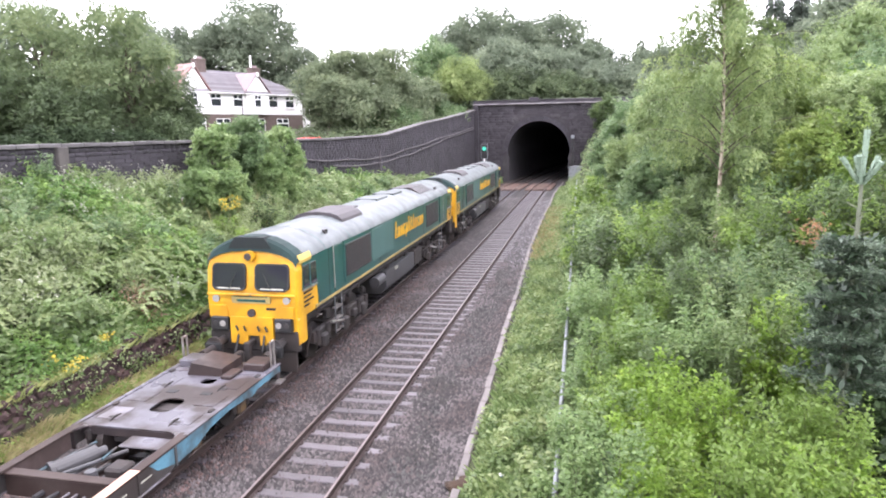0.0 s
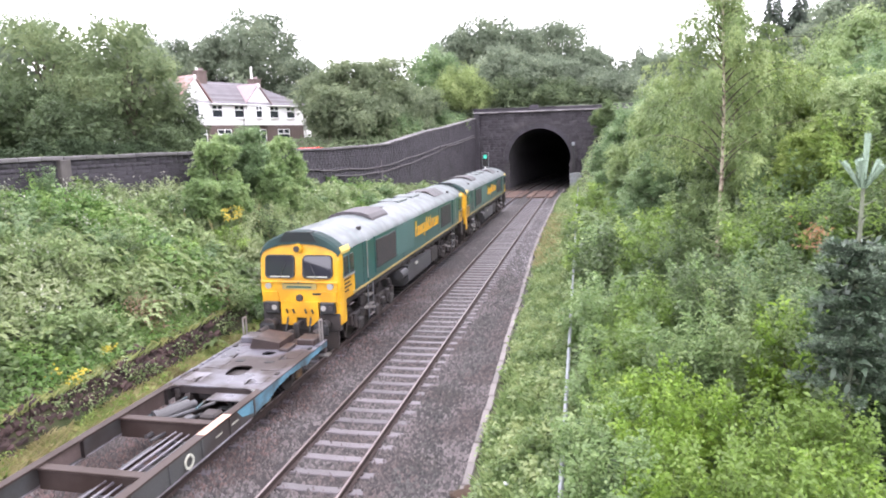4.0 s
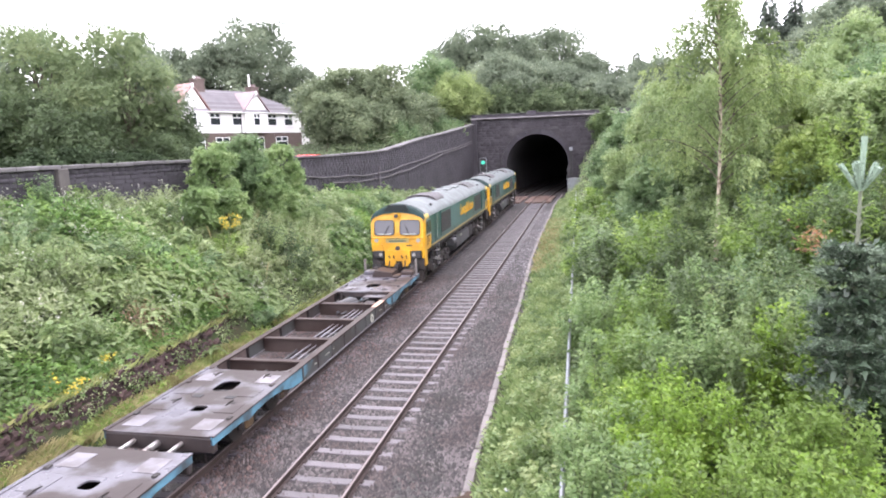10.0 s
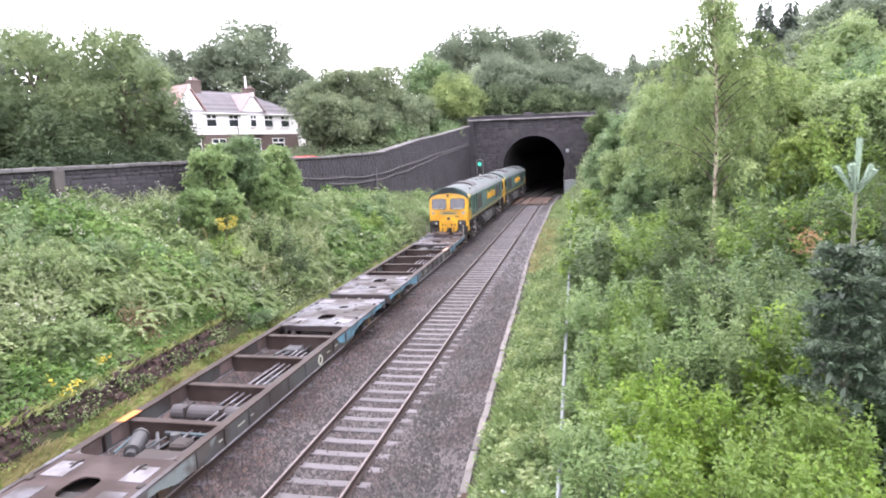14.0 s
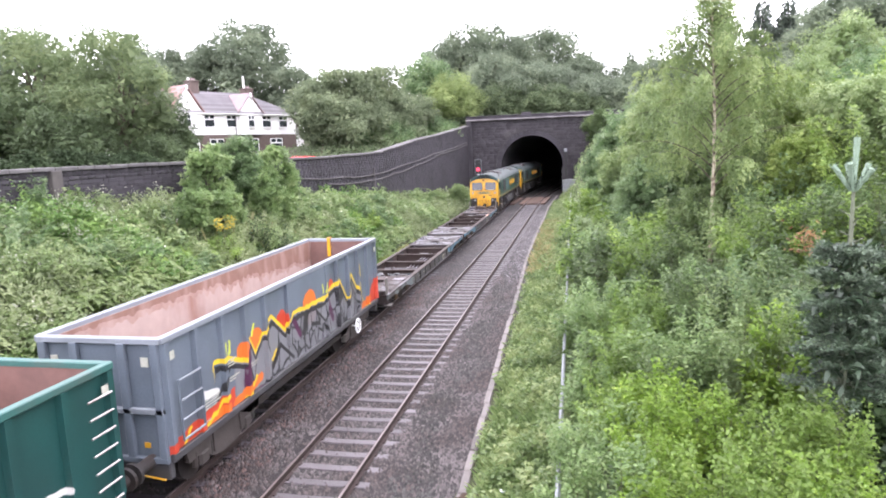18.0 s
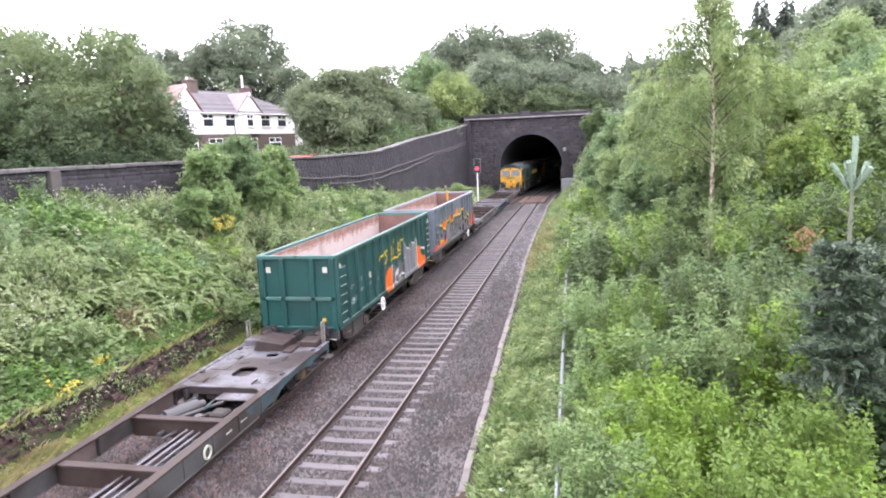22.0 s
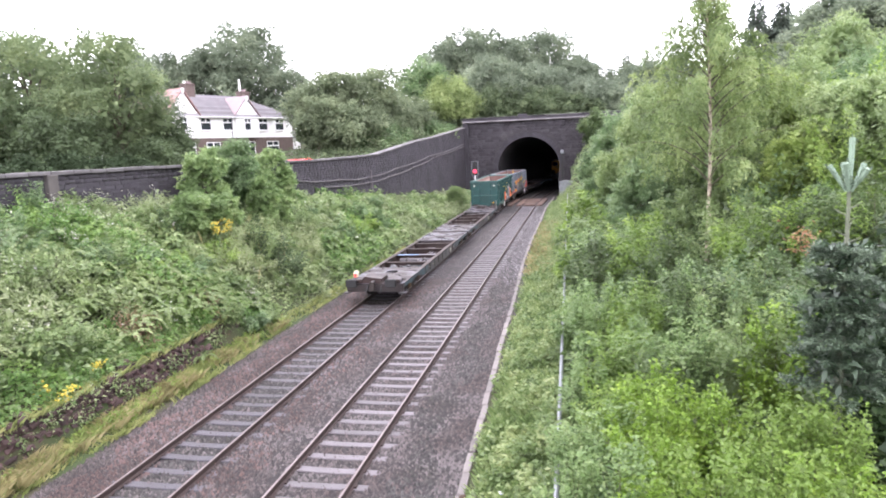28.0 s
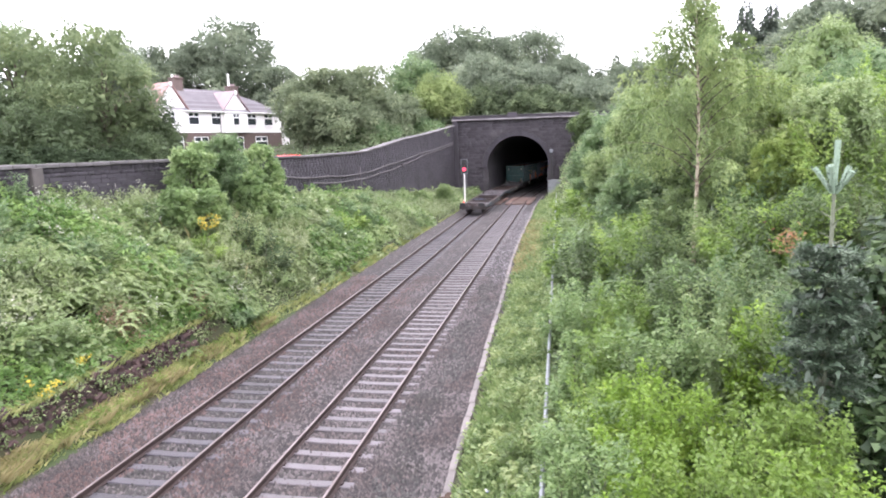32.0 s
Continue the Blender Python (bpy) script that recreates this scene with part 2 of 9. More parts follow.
BEAM_RUST = surface("rust_brown_frame", (0.05, 0.036, 0.032), (0.03, 0.018, 0.015), spec=0.3, rough=0.6, scale=1.1, fine=20, bump=0.12, amount=0.9, edge=(0.4, 0.62))
# The bluish tint of the grey holds the sky's reflection on wet plates.
DECK_GREY = surface("grey_deck_plate", (0.108, 0.104, 0.12), (0.034, 0.024, 0.021), rough=0.52, scale=0.75, fine=22, bump=0.08, amount=0.92, wet=0.25, edge=(0.44, 0.53), spec=0.3)
DECK_RUST = surface("rusty_deck_plate", (0.066, 0.047, 0.045), (0.03, 0.018, 0.016), spec=0.25, rough=0.6, scale=0.8, fine=22, bump=0.1, amount=0.9, edge=(0.44, 0.56))
SILL_PALE = surface("scraped_pale_sill", (0.16, 0.185, 0.185), (0.06, 0.05, 0.046), rough=0.6, scale=1.4, fine=16, bump=0.1, amount=0.9, edge=(0.48, 0.58))
BEAM = surface("brown_beam", (0.023, 0.018, 0.0185), (0.05, 0.036, 0.034), rough=0.55, scale=1.1, fine=24, bump=0.2, amount=0.7)
BEAM_SIDE = surface("weathered_beam", (0.062, 0.064, 0.064), (0.034, 0.026, 0.024), rough=0.55, scale=1.2, fine=18, bump=0.15, amount=0.9, edge=(0.42, 0.6))
BEAM_INNER = surface("brown_beam_panel", (0.125, 0.092, 0.086), (0.05, 0.034, 0.03), rough=0.6, scale=1.4, fine=18, bump=0.15, amount=0.8)
BLUE = surface("pale_blue_paint", (0.1, 0.245, 0.33), (0.045, 0.05, 0.052), rough=0.5, scale=1.5, fine=16, bump=0.1, amount=0.9)
BLUE_WORN = surface("worn_dark_blue_paint", (0.035, 0.075, 0.09), (0.04, 0.03, 0.028), rough=0.5, scale=1.6, fine=24, bump=0.1, amount=0.9)
PALE_PLATE = surface("pale_wet_plate", (0.16, 0.152, 0.172), (0.07, 0.058, 0.06), rough=0.35, scale=2.5, fine=22, bump=0.06, amount=0.8)
PALE_MARK = surface("worn_white_marking", (0.3, 0.36, 0.34), (0.1, 0.17, 0.16), rough=0.6, scale=9, fine=40, bump=0.0, amount=0.9)
CREAM = surface("cream_paint", (0.55, 0.5, 0.4), (0.4, 0.33, 0.22), rough=0.5, scale=6, fine=30, bump=0.03)
SALMON = surface("primer_patch", (0.45, 0.27, 0.2), (0.3, 0.17, 0.13), rough=0.55, scale=4, fine=30, bump=0.05)
FLAKED_BLUE = surface("flaked_blue_paint", (0.1, 0.17, 0.32), (0.35, 0.42, 0.55), rough=0.4, scale=5, fine=30, bump=0.1, amount=0.8)
ORANGE = surface("orange_paint", (0.75, 0.2, 0.03), (0.5, 0.15, 0.05), rough=0.5, scale=3, fine=24, bump=0.05)
WAGON_GREY = surface("grey_wagon_paint", (0.122, 0.147, 0.18), (0.08, 0.094, 0.112), rough=0.4, scale=1.0, fine=24, bump=0.05, amount=0.5)
WAGON_GREEN = surface("green_wagon_paint", (0.01, 0.058, 0.054), (0.011, 0.038, 0.036), rough=0.38, scale=1.0, fine=24, bump=0.05, amount=0.55)
GREEN_RIM = surface("worn_green_rim", (0.032, 0.105, 0.094), (0.07, 0.09, 0.08), rough=0.45, scale=1.5, fine=24, bump=0.05, amount=0.5)
GREY_RIM = surface("pale_grey_rim", (0.2, 0.22, 0.25), (0.14, 0.155, 0.175), rough=0.45, scale=1.5, fine=24, bump=0.05, amount=0.4)
RUSTY = surface("pale_rusty_lining", (0.37, 0.285, 0.26), (0.2, 0.085, 0.06), rough=0.7, scale=1.0, fine=4, bump=0.12, amount=0.75, edge=(0.5, 0.74), stretch=(1, 1.1, 0.35))
PALE_LINING = surface("pale_scoured_lining", (0.42, 0.365, 0.35), (0.2, 0.12, 0.1), rough=0.65, scale=1.0, fine=4, bump=0.12, amount=0.7, edge=(0.56, 0.78), stretch=(1, 1.1, 0.3))
RUST_FADE = surface("faded_rust", (0.29, 0.19, 0.16), (0.38, 0.285, 0.255), rough=0.75, scale=1.6, fine=6, bump=0.12, amount=0.85, edge=(0.42, 0.66), stretch=(1, 1.2, 0.4))
RUST_STAIN = surface("red_brown_rust", (0.2, 0.112, 0.086), (0.32, 0.215, 0.185), rough=0.75, scale=1.6, fine=7, bump=0.15, amount=0.8, edge=(0.46, 0.66), stretch=(1, 1.2, 0.4))
# Rust brown of the end lining, darkened with the shade inside the wagon.
RUSTY_END = surface("brown_rusty_end", (0.15, 0.082, 0.07), (0.09, 0.05, 0.045), rough=0.75, scale=1.1, fine=7, bump=0.2, amount=0.7)


def graffiti(name, paint, stain, outline, shapes):
    """Spray paint over wagon paint, in metres along (y) and up (z) the wagon's side.
    outline: (y, z) corners of the lettering's upper edge. shapes: (kind, colour, numbers)."""
    m = surface(name, paint, stain, rough=0.4, scale=1.0, fine=24, bump=0.05, amount=0.5)
    n, l = m.node_tree.nodes, m.node_tree.links
    b = n["Principled BSDF"]
    last = b.inputs["Base Color"].links[0].from_socket
    co = n.new("ShaderNodeTexCoord")
    sep = n.new("ShaderNodeSeparateXYZ")
    l.new(co.outputs["Object"], sep.inputs[0])

    def node(op, a, bb=0.0, clamp=False):
        q = n.new("ShaderNodeMath")
        q.operation, q.use_clamp = op, clamp
        for i, v in enumerate((a, bb)):
            if isinstance(v, (int, float)):
                q.inputs[i].default_value = v
            else:
                l.new(v, q.inputs[i])
        return q.outputs[0]

    # a hand-shaken line: the place is shifted a little by noise
    shake = n.new("ShaderNodeTexNoise")
    shake.inputs["Scale"].default_value, shake.inputs["Detail"].default_value = 3.5, 2.0
    l.new(co.outputs["Object"], shake.inputs["Vector"])
    wob = node("MULTIPLY", node("SUBTRACT", shake.outputs["Fac"], 0.5), 0.16)
    Y, Z = node("ADD", sep.outputs[1], wob), node("SUBTRACT", sep.outputs[2], wob)
    yz = n.new("ShaderNodeCombineXYZ")
    l.new(Y, yz.inputs[1])
    l.new(Z, yz.inputs[2])
    ramp = n.new("ShaderNodeValToRGB")
    el = ramp.color_ramp.elements
    for e, (oy, oz) in zip((el[0], el[1]), (outline[0], outline[-1])):
        e.position, e.color = (oy + 6.5) / 13, (oz / 4, oz / 4, oz / 4, 1)
    for oy, oz in outline[1:-1]:
        el.new((oy + 6.5) / 13).color = (oz / 4, oz / 4, oz / 4, 1)
    l.new(node("DIVIDE", node("ADD", Y, 6.5), 13.0), ramp.inputs[0])
    top = node("MULTIPLY", ramp.outputs[0], 4.0)

    def step(v, soft=0.03):
        return node("MULTIPLY", v, 1 / soft, True)

    def vec(op, a, c):
        q = n.new("ShaderNodeVectorMath")
        q.operation = op
        l.new(a, q.inputs[0])
        if isinstance(c, tuple):
            q.inputs[1].default_value = c
        else:
            l.new(c, q.inputs[1])
        return q

    def between(y0, y1):
        return node("MULTIPLY", step(node("SUBTRACT", Y, y0), 0.05), step(node("SUBTRACT", y1, Y), 0.05))

    for kind, colour, v in shapes:
        if kind == "under":        # y0, y1, lower edge, shift of the outline
            y0, y1, z0, up = v
            mask = node("MULTIPLY", node("MULTIPLY", step(node("SUBTRACT", node("ADD", top, up), Z)), step(node("SUBTRACT", Z, z0))), between(y0, y1))
        elif kind == "along":      # y0, y1, half width, shift
            y0, y1, w, up = v
            mask = node("MULTIPLY", step(node("SUBTRACT", w, node("ABSOLUTE", node("SUBTRACT", Z, node("ADD", top, up)))), 0.02), between(y0, y1))
        elif kind == "block":      # y0, y1, bottom, top at y0, top at y1
            y0, y1, z0, za, zb = v
            lid = node("ADD", node("MULTIPLY", node("SUBTRACT", Y, y0), (zb - za) / (y1 - y0)), za)
            mask = node("MULTIPLY", node("MULTIPLY", step(node("SUBTRACT", lid, Z)), step(node("SUBTRACT", Z, z0))), between(y0, y1))
        elif kind == "disc":       # y, z, radius
            d = vec("DISTANCE", yz.outputs[0], (0.0, v[0], v[1])).outputs["Value"]
            mask = step(node("SUBTRACT", v[2], d))
        elif kind == "stroke":     # y0, z0, y1, z1, half width
            a0, ba = (0.0, v[0], v[1]), (0.0, v[2] - v[0], v[3] - v[1])
            ll = ba[1] ** 2 + ba[2] ** 2
            pa = vec("SUBTRACT", yz.outputs[0], a0).outputs[0]
            h = node("DIVIDE", vec("DOT_PRODUCT", pa, ba).outputs["Value"], ll, True)
            sc = n.new("ShaderNodeVectorMath")
            sc.operation = "SCALE"
            sc.inputs[0].default_value = ba
            l.new(h, sc.inputs["Scale"])
            mask = step(node("SUBTRACT", v[4], vec("DISTANCE", pa, sc.outputs[0]).outputs["Value"]), 0.02)
        else:                      # scribbled black lines: y0, y1, lower edge, seed
            y0, y1, z0, seed = v
            t = n.new("ShaderNodeTexVoronoi")
            t.feature = "DISTANCE_TO_EDGE"
            t.inputs["Scale"].default_value = 1.25
            mp = n.new("ShaderNodeMapping")
            mp.inputs["Scale"].default_value = (0.0, 1.35, 0.75)
            mp.inputs["Location"].default_value = (0, seed, seed * 0.3)
            mp.inputs["Rotation"].default_value = (0.5, 0, 0)
            l.new(yz.outputs[0], mp.inputs["Vector"])
            l.new(mp.outputs[0], t.inputs["Vector"])
            inside = node("MULTIPLY", step(node("SUBTRACT", node("SUBTRACT", top, 0.06), Z)), step(node("SUBTRACT", Z, z0)))
            mask = node("MULTIPLY", node("MULTIPLY", inside, between(y0, y1)), step(node("SUBTRACT", 0.05, t.outputs["Distance"]), 0.03))
        side = step(node("SUBTRACT", sep.outputs[0], 0.6), 0.1)
        mask = node("MULTIPLY", node("MULTIPLY", mask, side), 0.95)
        mix = n.new("ShaderNodeMix")
        mix.data_type = "RGBA"
        mix.inputs[7].default_value = (*colour, 1)
        l.new(mask, mix.inputs[0])
        l.new(last, mix.inputs[6])
        last = mix.outputs[2]
    l.new(last, b.inputs["Base Color"])
    return m


RED_, ORANGE_, YELLOW_, SILVER_, BLACK_, PURPLE_, WHITE_ = (0.5, 0.05, 0.02), (0.68, 0.15, 0.02), (0.7, 0.48, 0.02), (0.185, 0.187, 0.2), (0.02, 0.02, 0.022), (0.07, 0.014, 0.05), (0.6, 0.6, 0.58)
ACID_, DIM_ = (0.55, 0.6, 0.05), (0.1, 0.1, 0.105)
GREY_TOP = [(-6.4, 1.35), (-5.2, 1.5), (-4.8, 1.3), (-4.65, 2.3), (-4.1, 2.22), (-3.4, 1.95), (-3.1, 2.35), (-2.9, 1.95), (-2.6, 2.25), (-2.0, 2.6), (-1.3, 2.05), (-0.95, 2.4), (1.15, 2.3),
            (1.9, 2.4), (2.7, 2.56), (3.3, 1.8), (3.8, 2.5), (4.35, 1.85), (4.6, 2.42), (4.85, 1.3), (5.3, 1.75), (6.4, 1.9)]
GREY_SPRAYED = graffiti("grey_paint_with_graffiti", (0.122, 0.147, 0.18), (0.08, 0.094, 0.112), GREY_TOP, [
    ("block", RED_, (-6.4, -3.9, 0.7, 1.3, 1.55)), ("block", ORANGE_, (-6.1, -4.2, 0.7, 1.0, 1.35)), ("disc", ORANGE_, (0.15, 2.3, 0.5)), ("disc", RED_, (-1.45, 2.3, 0.32)), ("disc", ORANGE_, (-2.8, 2.25, 0.3)), ("disc", ORANGE_, (-3.5, 2.15, 0.26)), ("disc", RED_, (2.0, 2.5, 0.2)),
    ("under", SILVER_, (-3.9, 5.0, 0.8, 0.0)), ("scribble", BLACK_, (-3.2, 5.0, 0.8, 3.0)), ("scribble", BLACK_, (-1.0, 4.6, 0.8, 7.7)), ("along", BLACK_, (-4.7, 4.9, 0.07, -0.16)), ("along", YELLOW_, (-4.72, 4.9, 0.068, 0.0)),
    ("stroke", PURPLE_, (-3.25, 2.1, -3.35, 1.35, 0.16)), ("stroke", PURPLE_, (-0.9, 2.15, -0.6, 1.75, 0.1)), ("stroke", PURPLE_, (1.7, 2.1, 2.0, 1.5, 0.12)), ("stroke", PURPLE_, (-3.9, 1.0, -2.6, 0.95, 0.14)),
    ("stroke", BLACK_, (-2.4, 1.1, -1.6, 1.75, 0.08)), ("stroke", BLACK_, (-1.6, 1.75, -0.9, 1.2, 0.06)), ("stroke", BLACK_, (2.3, 1.0, 2.5, 1.9, 0.08)), ("stroke", BLACK_, (-4.6, 1.5, -4.0, 2.05, 0.07)),
    ("stroke", ORANGE_, (-3.9, 1.15, -2.7, 1.3, 0.12)), ("stroke", YELLOW_, (-3.6, 1.0, -2.9, 1.4, 0.05)), ("stroke", YELLOW_, (-2.05, 1.5, -1.85, 1.7, 0.05)), ("stroke", ACID_, (-3.2, 2.45, -3.25, 2.7, 0.05)), ("stroke", ACID_, (-3.0, 2.4, -2.9, 2.65, 0.05)), ("stroke", ACID_, (-4.25, 2.35, -4.3, 2.6, 0.05)), ("stroke", ACID_, (-4.05, 2.3, -4.0, 2.55, 0.05)), ("stroke", ACID_, (1.2, 2.45, 1.15, 2.7, 0.05)), ("stroke", ACID_, (1.4, 2.45, 1.5, 2.65, 0.05)),
    ("stroke", YELLOW_, (4.65, 2.3, 4.6, 2.65, 0.12)), ("stroke", YELLOW_, (-6.1, 0.9, -5.6, 1.3, 0.05)), ("stroke", YELLOW_, (-5.3, 1.0, -4.3, 1.45, 0.05)), ("block", RED_, (5.15, 6.4, 0.7, 1.3, 2.0)), ("block", ORANGE_, (4.7, 5.7, 0.7, 1.25, 1.6)), ("stroke", YELLOW_, (4.75, 1.0, 5.5, 1.15, 0.05)), ("stroke", WHITE_, (-5.1, 1.75, -4.6, 1.65, 0.09))])
GREEN_TOP = [(-6.4, 1.0), (-0.4, 1.5), (0.1, 1.85), (0.5, 1.7), (0.9, 1.95), (1.4, 1.75), (1.55, 2.35), (1.9, 2.5), (2.25, 2.2), (2.6, 2.1), (2.95, 2.25), (3.05, 1.9), (3.2, 2.3), (3.7, 2.15), (4.05, 2.4), (4.15, 2.1), (6.4, 1.0)]
GREEN_SPRAYED = graffiti("green_paint_with_graffiti", (0.01, 0.058, 0.054), (0.011, 0.038, 0.036), GREEN_TOP, [
    ("block", ORANGE_, (4.1, 5.45, 0.9, 2.1, 1.25)), ("block", ORANGE_, (-1.15, -0.25, 0.75, 1.5, 2.1)), ("under", DIM_, (-0.15, 1.6, 0.8, 0.0)), ("under", SILVER_, (1.5, 4.12, 0.8, 0.0)),
    ("along", WHITE_, (1.5, 4.15, 0.045, 0.0)), ("stroke", WHITE_, (-0.28, 0.9, -0.05, 1.85, 0.09)), ("stroke", WHITE_, (4.1, 0.9, 4.1, 2.25, 0.05)), ("stroke", WHITE_, (0.3, 1.05, 0.45, 1.6, 0.05)), ("stroke", WHITE_, (0.45, 1.6, 0.9, 1.75, 0.05)), ("stroke", WHITE_, (0.9, 1.2, 1.35, 1.25, 0.06)),
    ("stroke", WHITE_, (1.62, 1.0, 1.62, 1.75, 0.05)), ("stroke", WHITE_, (1.62, 1.75, 2.0, 1.85, 0.05)), ("stroke", WHITE_, (1.75, 2.1, 1.75, 2.35, 0.07)), ("stroke", DIM_, (2.5, 0.9, 2.55, 1.75, 0.05)), ("stroke", DIM_, (3.1, 0.9, 3.05, 1.8, 0.05)), ("stroke", DIM_, (3.55, 0.9, 3.6, 1.9, 0.06)), ("stroke", BLACK_, (1.45, 0.8, 1.5, 1.8, 0.09)), ("stroke", WHITE_, (4.85, 1.8, 5.2, 1.75, 0.06)),
    ("stroke", YELLOW_, (-0.5, 2.1, 1.3, 2.1, 0.05)), ("stroke", YELLOW_, (0.95, 2.3, 1.12, 2.6, 0.045)), ("stroke", YELLOW_, (1.12, 2.6, 0.92, 2.6, 0.045)), ("stroke", YELLOW_, (0.92, 2.6, 0.86, 2.3, 0.045)), ("stroke", YELLOW_, (0.86, 2.3, 1.15, 2.28, 0.045)), ("stroke", YELLOW_, (1.28, 2.25, 1.32, 2.65, 0.045)), ("stroke", YELLOW_, (1.32, 2.65, 1.5, 2.72, 0.045)),
    ("stroke", YELLOW_, (-0.65, 2.6, -1.0, 2.5, 0.05)), ("stroke", YELLOW_, (-1.0, 2.5, -0.7, 2.3, 0.05)), ("stroke", YELLOW_, (-0.7, 2.3, -1.05, 2.05, 0.05)), ("stroke", YELLOW_, (-0.4, 2.25, -0.25, 2.65, 0.05)), ("stroke", YELLOW_, (-0.25, 2.65, 0.0, 2.6, 0.05)), ("stroke", YELLOW_, (0.0, 2.6, -0.05, 2.3, 0.05)), ("stroke", YELLOW_, (0.2, 2.25, 0.25, 2.45, 0.04)), ("stroke", YELLOW_, (0.28, 2.7, 0.32, 2.85, 0.05)), ("stroke", YELLOW_, (0.5, 2.3, 0.55, 2.45, 0.04)), ("stroke", YELLOW_, (0.6, 2.7, 0.62, 2.75, 0.05)), ("stroke", YELLOW_, (-1.75, 2.35, -1.4, 2.55, 0.05)), ("stroke", YELLOW_, (-1.15, 2.72, -1.1, 2.78, 0.05))])
# plants
# Blue in most of the broadleaf greens is raised to carry slight haze.
LEAF_BRIGHT = foliage("bright_leaves", (0.191, 0.299, 0.0661), (0.376, 0.482, 0.142), patch=0.7, leafy=0.4, shine=0.4)
LEAF_MID = foliage("mid_green_leaves", (0.154, 0.239, 0.109), (0.294, 0.381, 0.196), patch=0.6, leafy=0.4, shine=0.4)
LEAF_BIRCH = foliage("birch_leaves", (0.211, 0.294, 0.123), (0.407, 0.482, 0.234), patch=0.5, leafy=0.4, shine=0.4)
LEAF_SILVER = foliage("silver_birch_leaves", (0.185, 0.259, 0.0969), (0.355, 0.426, 0.182), patch=0.5, leafy=0.4, shine=0.35)
LEAF_FRESH = foliage("fresh_mid_green_leaves", (0.196, 0.296, 0.114), (0.381, 0.469, 0.217), patch=0.6, leafy=0.45, shine=0.4)
# Dark green leaves, also set where shade in gaps between plants is wanted.
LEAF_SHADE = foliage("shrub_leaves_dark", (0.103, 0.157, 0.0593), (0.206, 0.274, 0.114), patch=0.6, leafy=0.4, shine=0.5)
LEAF_LIME = foliage("lime_leaves", (0.205, 0.335, 0.05), (0.4, 0.52, 0.11), patch=0.8, leafy=0.45, shine=0.4)
# Needle green paled to hold the haze on the skyline.
LEAF_CONIFER = foliage("conifer_needles", (0.12, 0.15, 0.12), (0.2, 0.24, 0.19), patch=0.5, gloss=0.6, shine=0.2)
LEAF_DARK = foliage("dark_leaves", (0.125, 0.168, 0.09), (0.225, 0.282, 0.148), patch=0.5, through_light=0.5, gloss=0.6, leafy=0.3, shine=0.2)
LEAF_GREY = foliage("grey_green_leaves", (0.19, 0.235, 0.14), (0.32, 0.37, 0.22), patch=0.4, through_light=0.5, gloss=0.6, leafy=0.3, shine=0.2)
# Greyed and lightened: the haze over distant trees is in this colour.
LEAF_FAR_HAZE = foliage("hazy_far_leaves", (0.185, 0.228, 0.158), (0.31, 0.36, 0.24), patch=0.25, through_light=0.5, gloss=0.6, leafy=0.3, shine=0.2)
LEAF_WALL = foliage("wallside_tree_leaves", (0.165, 0.22, 0.108), (0.275, 0.33, 0.168), patch=0.45, through_light=0.45, gloss=0.55, leafy=0.3, shine=0.25)
# Darker copy of the wallside leaves; carries the shade low under the crowns.
LEAF_WALL_SHADE = foliage("shaded_tree_leaves", (0.085, 0.122, 0.058), (0.155, 0.205, 0.1), patch=0.5, through_light=0.4, gloss=0.55, leafy=0.3, shine=0.25)
LEAF_YELLOW = foliage("fresh_yellow_green_leaves", (0.237, 0.33, 0.0855), (0.412, 0.497, 0.171), patch=0.6, leafy=0.4, shine=0.35)
LEAF_PALE = foliage("pale_weed_leaves", (0.25, 0.31, 0.14), (0.43, 0.47, 0.27), patch=0.8, leafy=0.5, tip=(0.5, 0.48, 0.36))
LEAF_WILLOW = foliage("yellow_green_leaves", (0.24, 0.31, 0.125), (0.39, 0.45, 0.2), patch=0.4, through_light=0.5, gloss=0.6, leafy=0.3, shine=0.2)
NEEDLE = foliage("pine_needles", (0.036, 0.062, 0.034), (0.085, 0.125, 0.078), patch=1.4, through_light=0.1)
NEEDLE_PALE = foliage("silvery_needles", (0.1, 0.15, 0.095), (0.21, 0.27, 0.19), patch=1.4, through_light=0.15)
PINE_STEM = surface("young_pine_stem", (0.13, 0.15, 0.10), (0.08, 0.08, 0.06), rough=0.85, scale=5, fine=40, bump=0.4)
CANDLE = surface("pine_candle", (0.23, 0.31, 0.235), (0.17, 0.25, 0.17), rough=0.8, scale=6, fine=60, bump=0.4)
BRAMBLE = foliage("bank_leaves", (0.185, 0.269, 0.107), (0.376, 0.447, 0.225), patch=0.5, tip=(0.4, 0.445, 0.25))
NETTLE = foliage("nettle_leaves", (0.135, 0.245, 0.068), (0.285, 0.41, 0.135), patch=0.8, leafy=0.45, shine=0.4)
WILLOWHERB = foliage("narrow_grey_green_leaves", (0.21, 0.265, 0.125), (0.375, 0.43, 0.24), patch=0.6, leafy=0.45, tip=(0.45, 0.45, 0.33))
FERN = foliage("fern_fronds", (0.175, 0.25, 0.088), (0.335, 0.405, 0.178), patch=0.3)
GRASS = foliage("long_grass", (0.24, 0.29, 0.1), (0.46, 0.44, 0.2), patch=1.3)
VERGE = foliage("verge_leaves", (0.172, 0.25, 0.094), (0.365, 0.425, 0.198), patch=1.4)
DRY = foliage("dry_grass", (0.3, 0.27, 0.13), (0.47, 0.41, 0.23), patch=0.8)
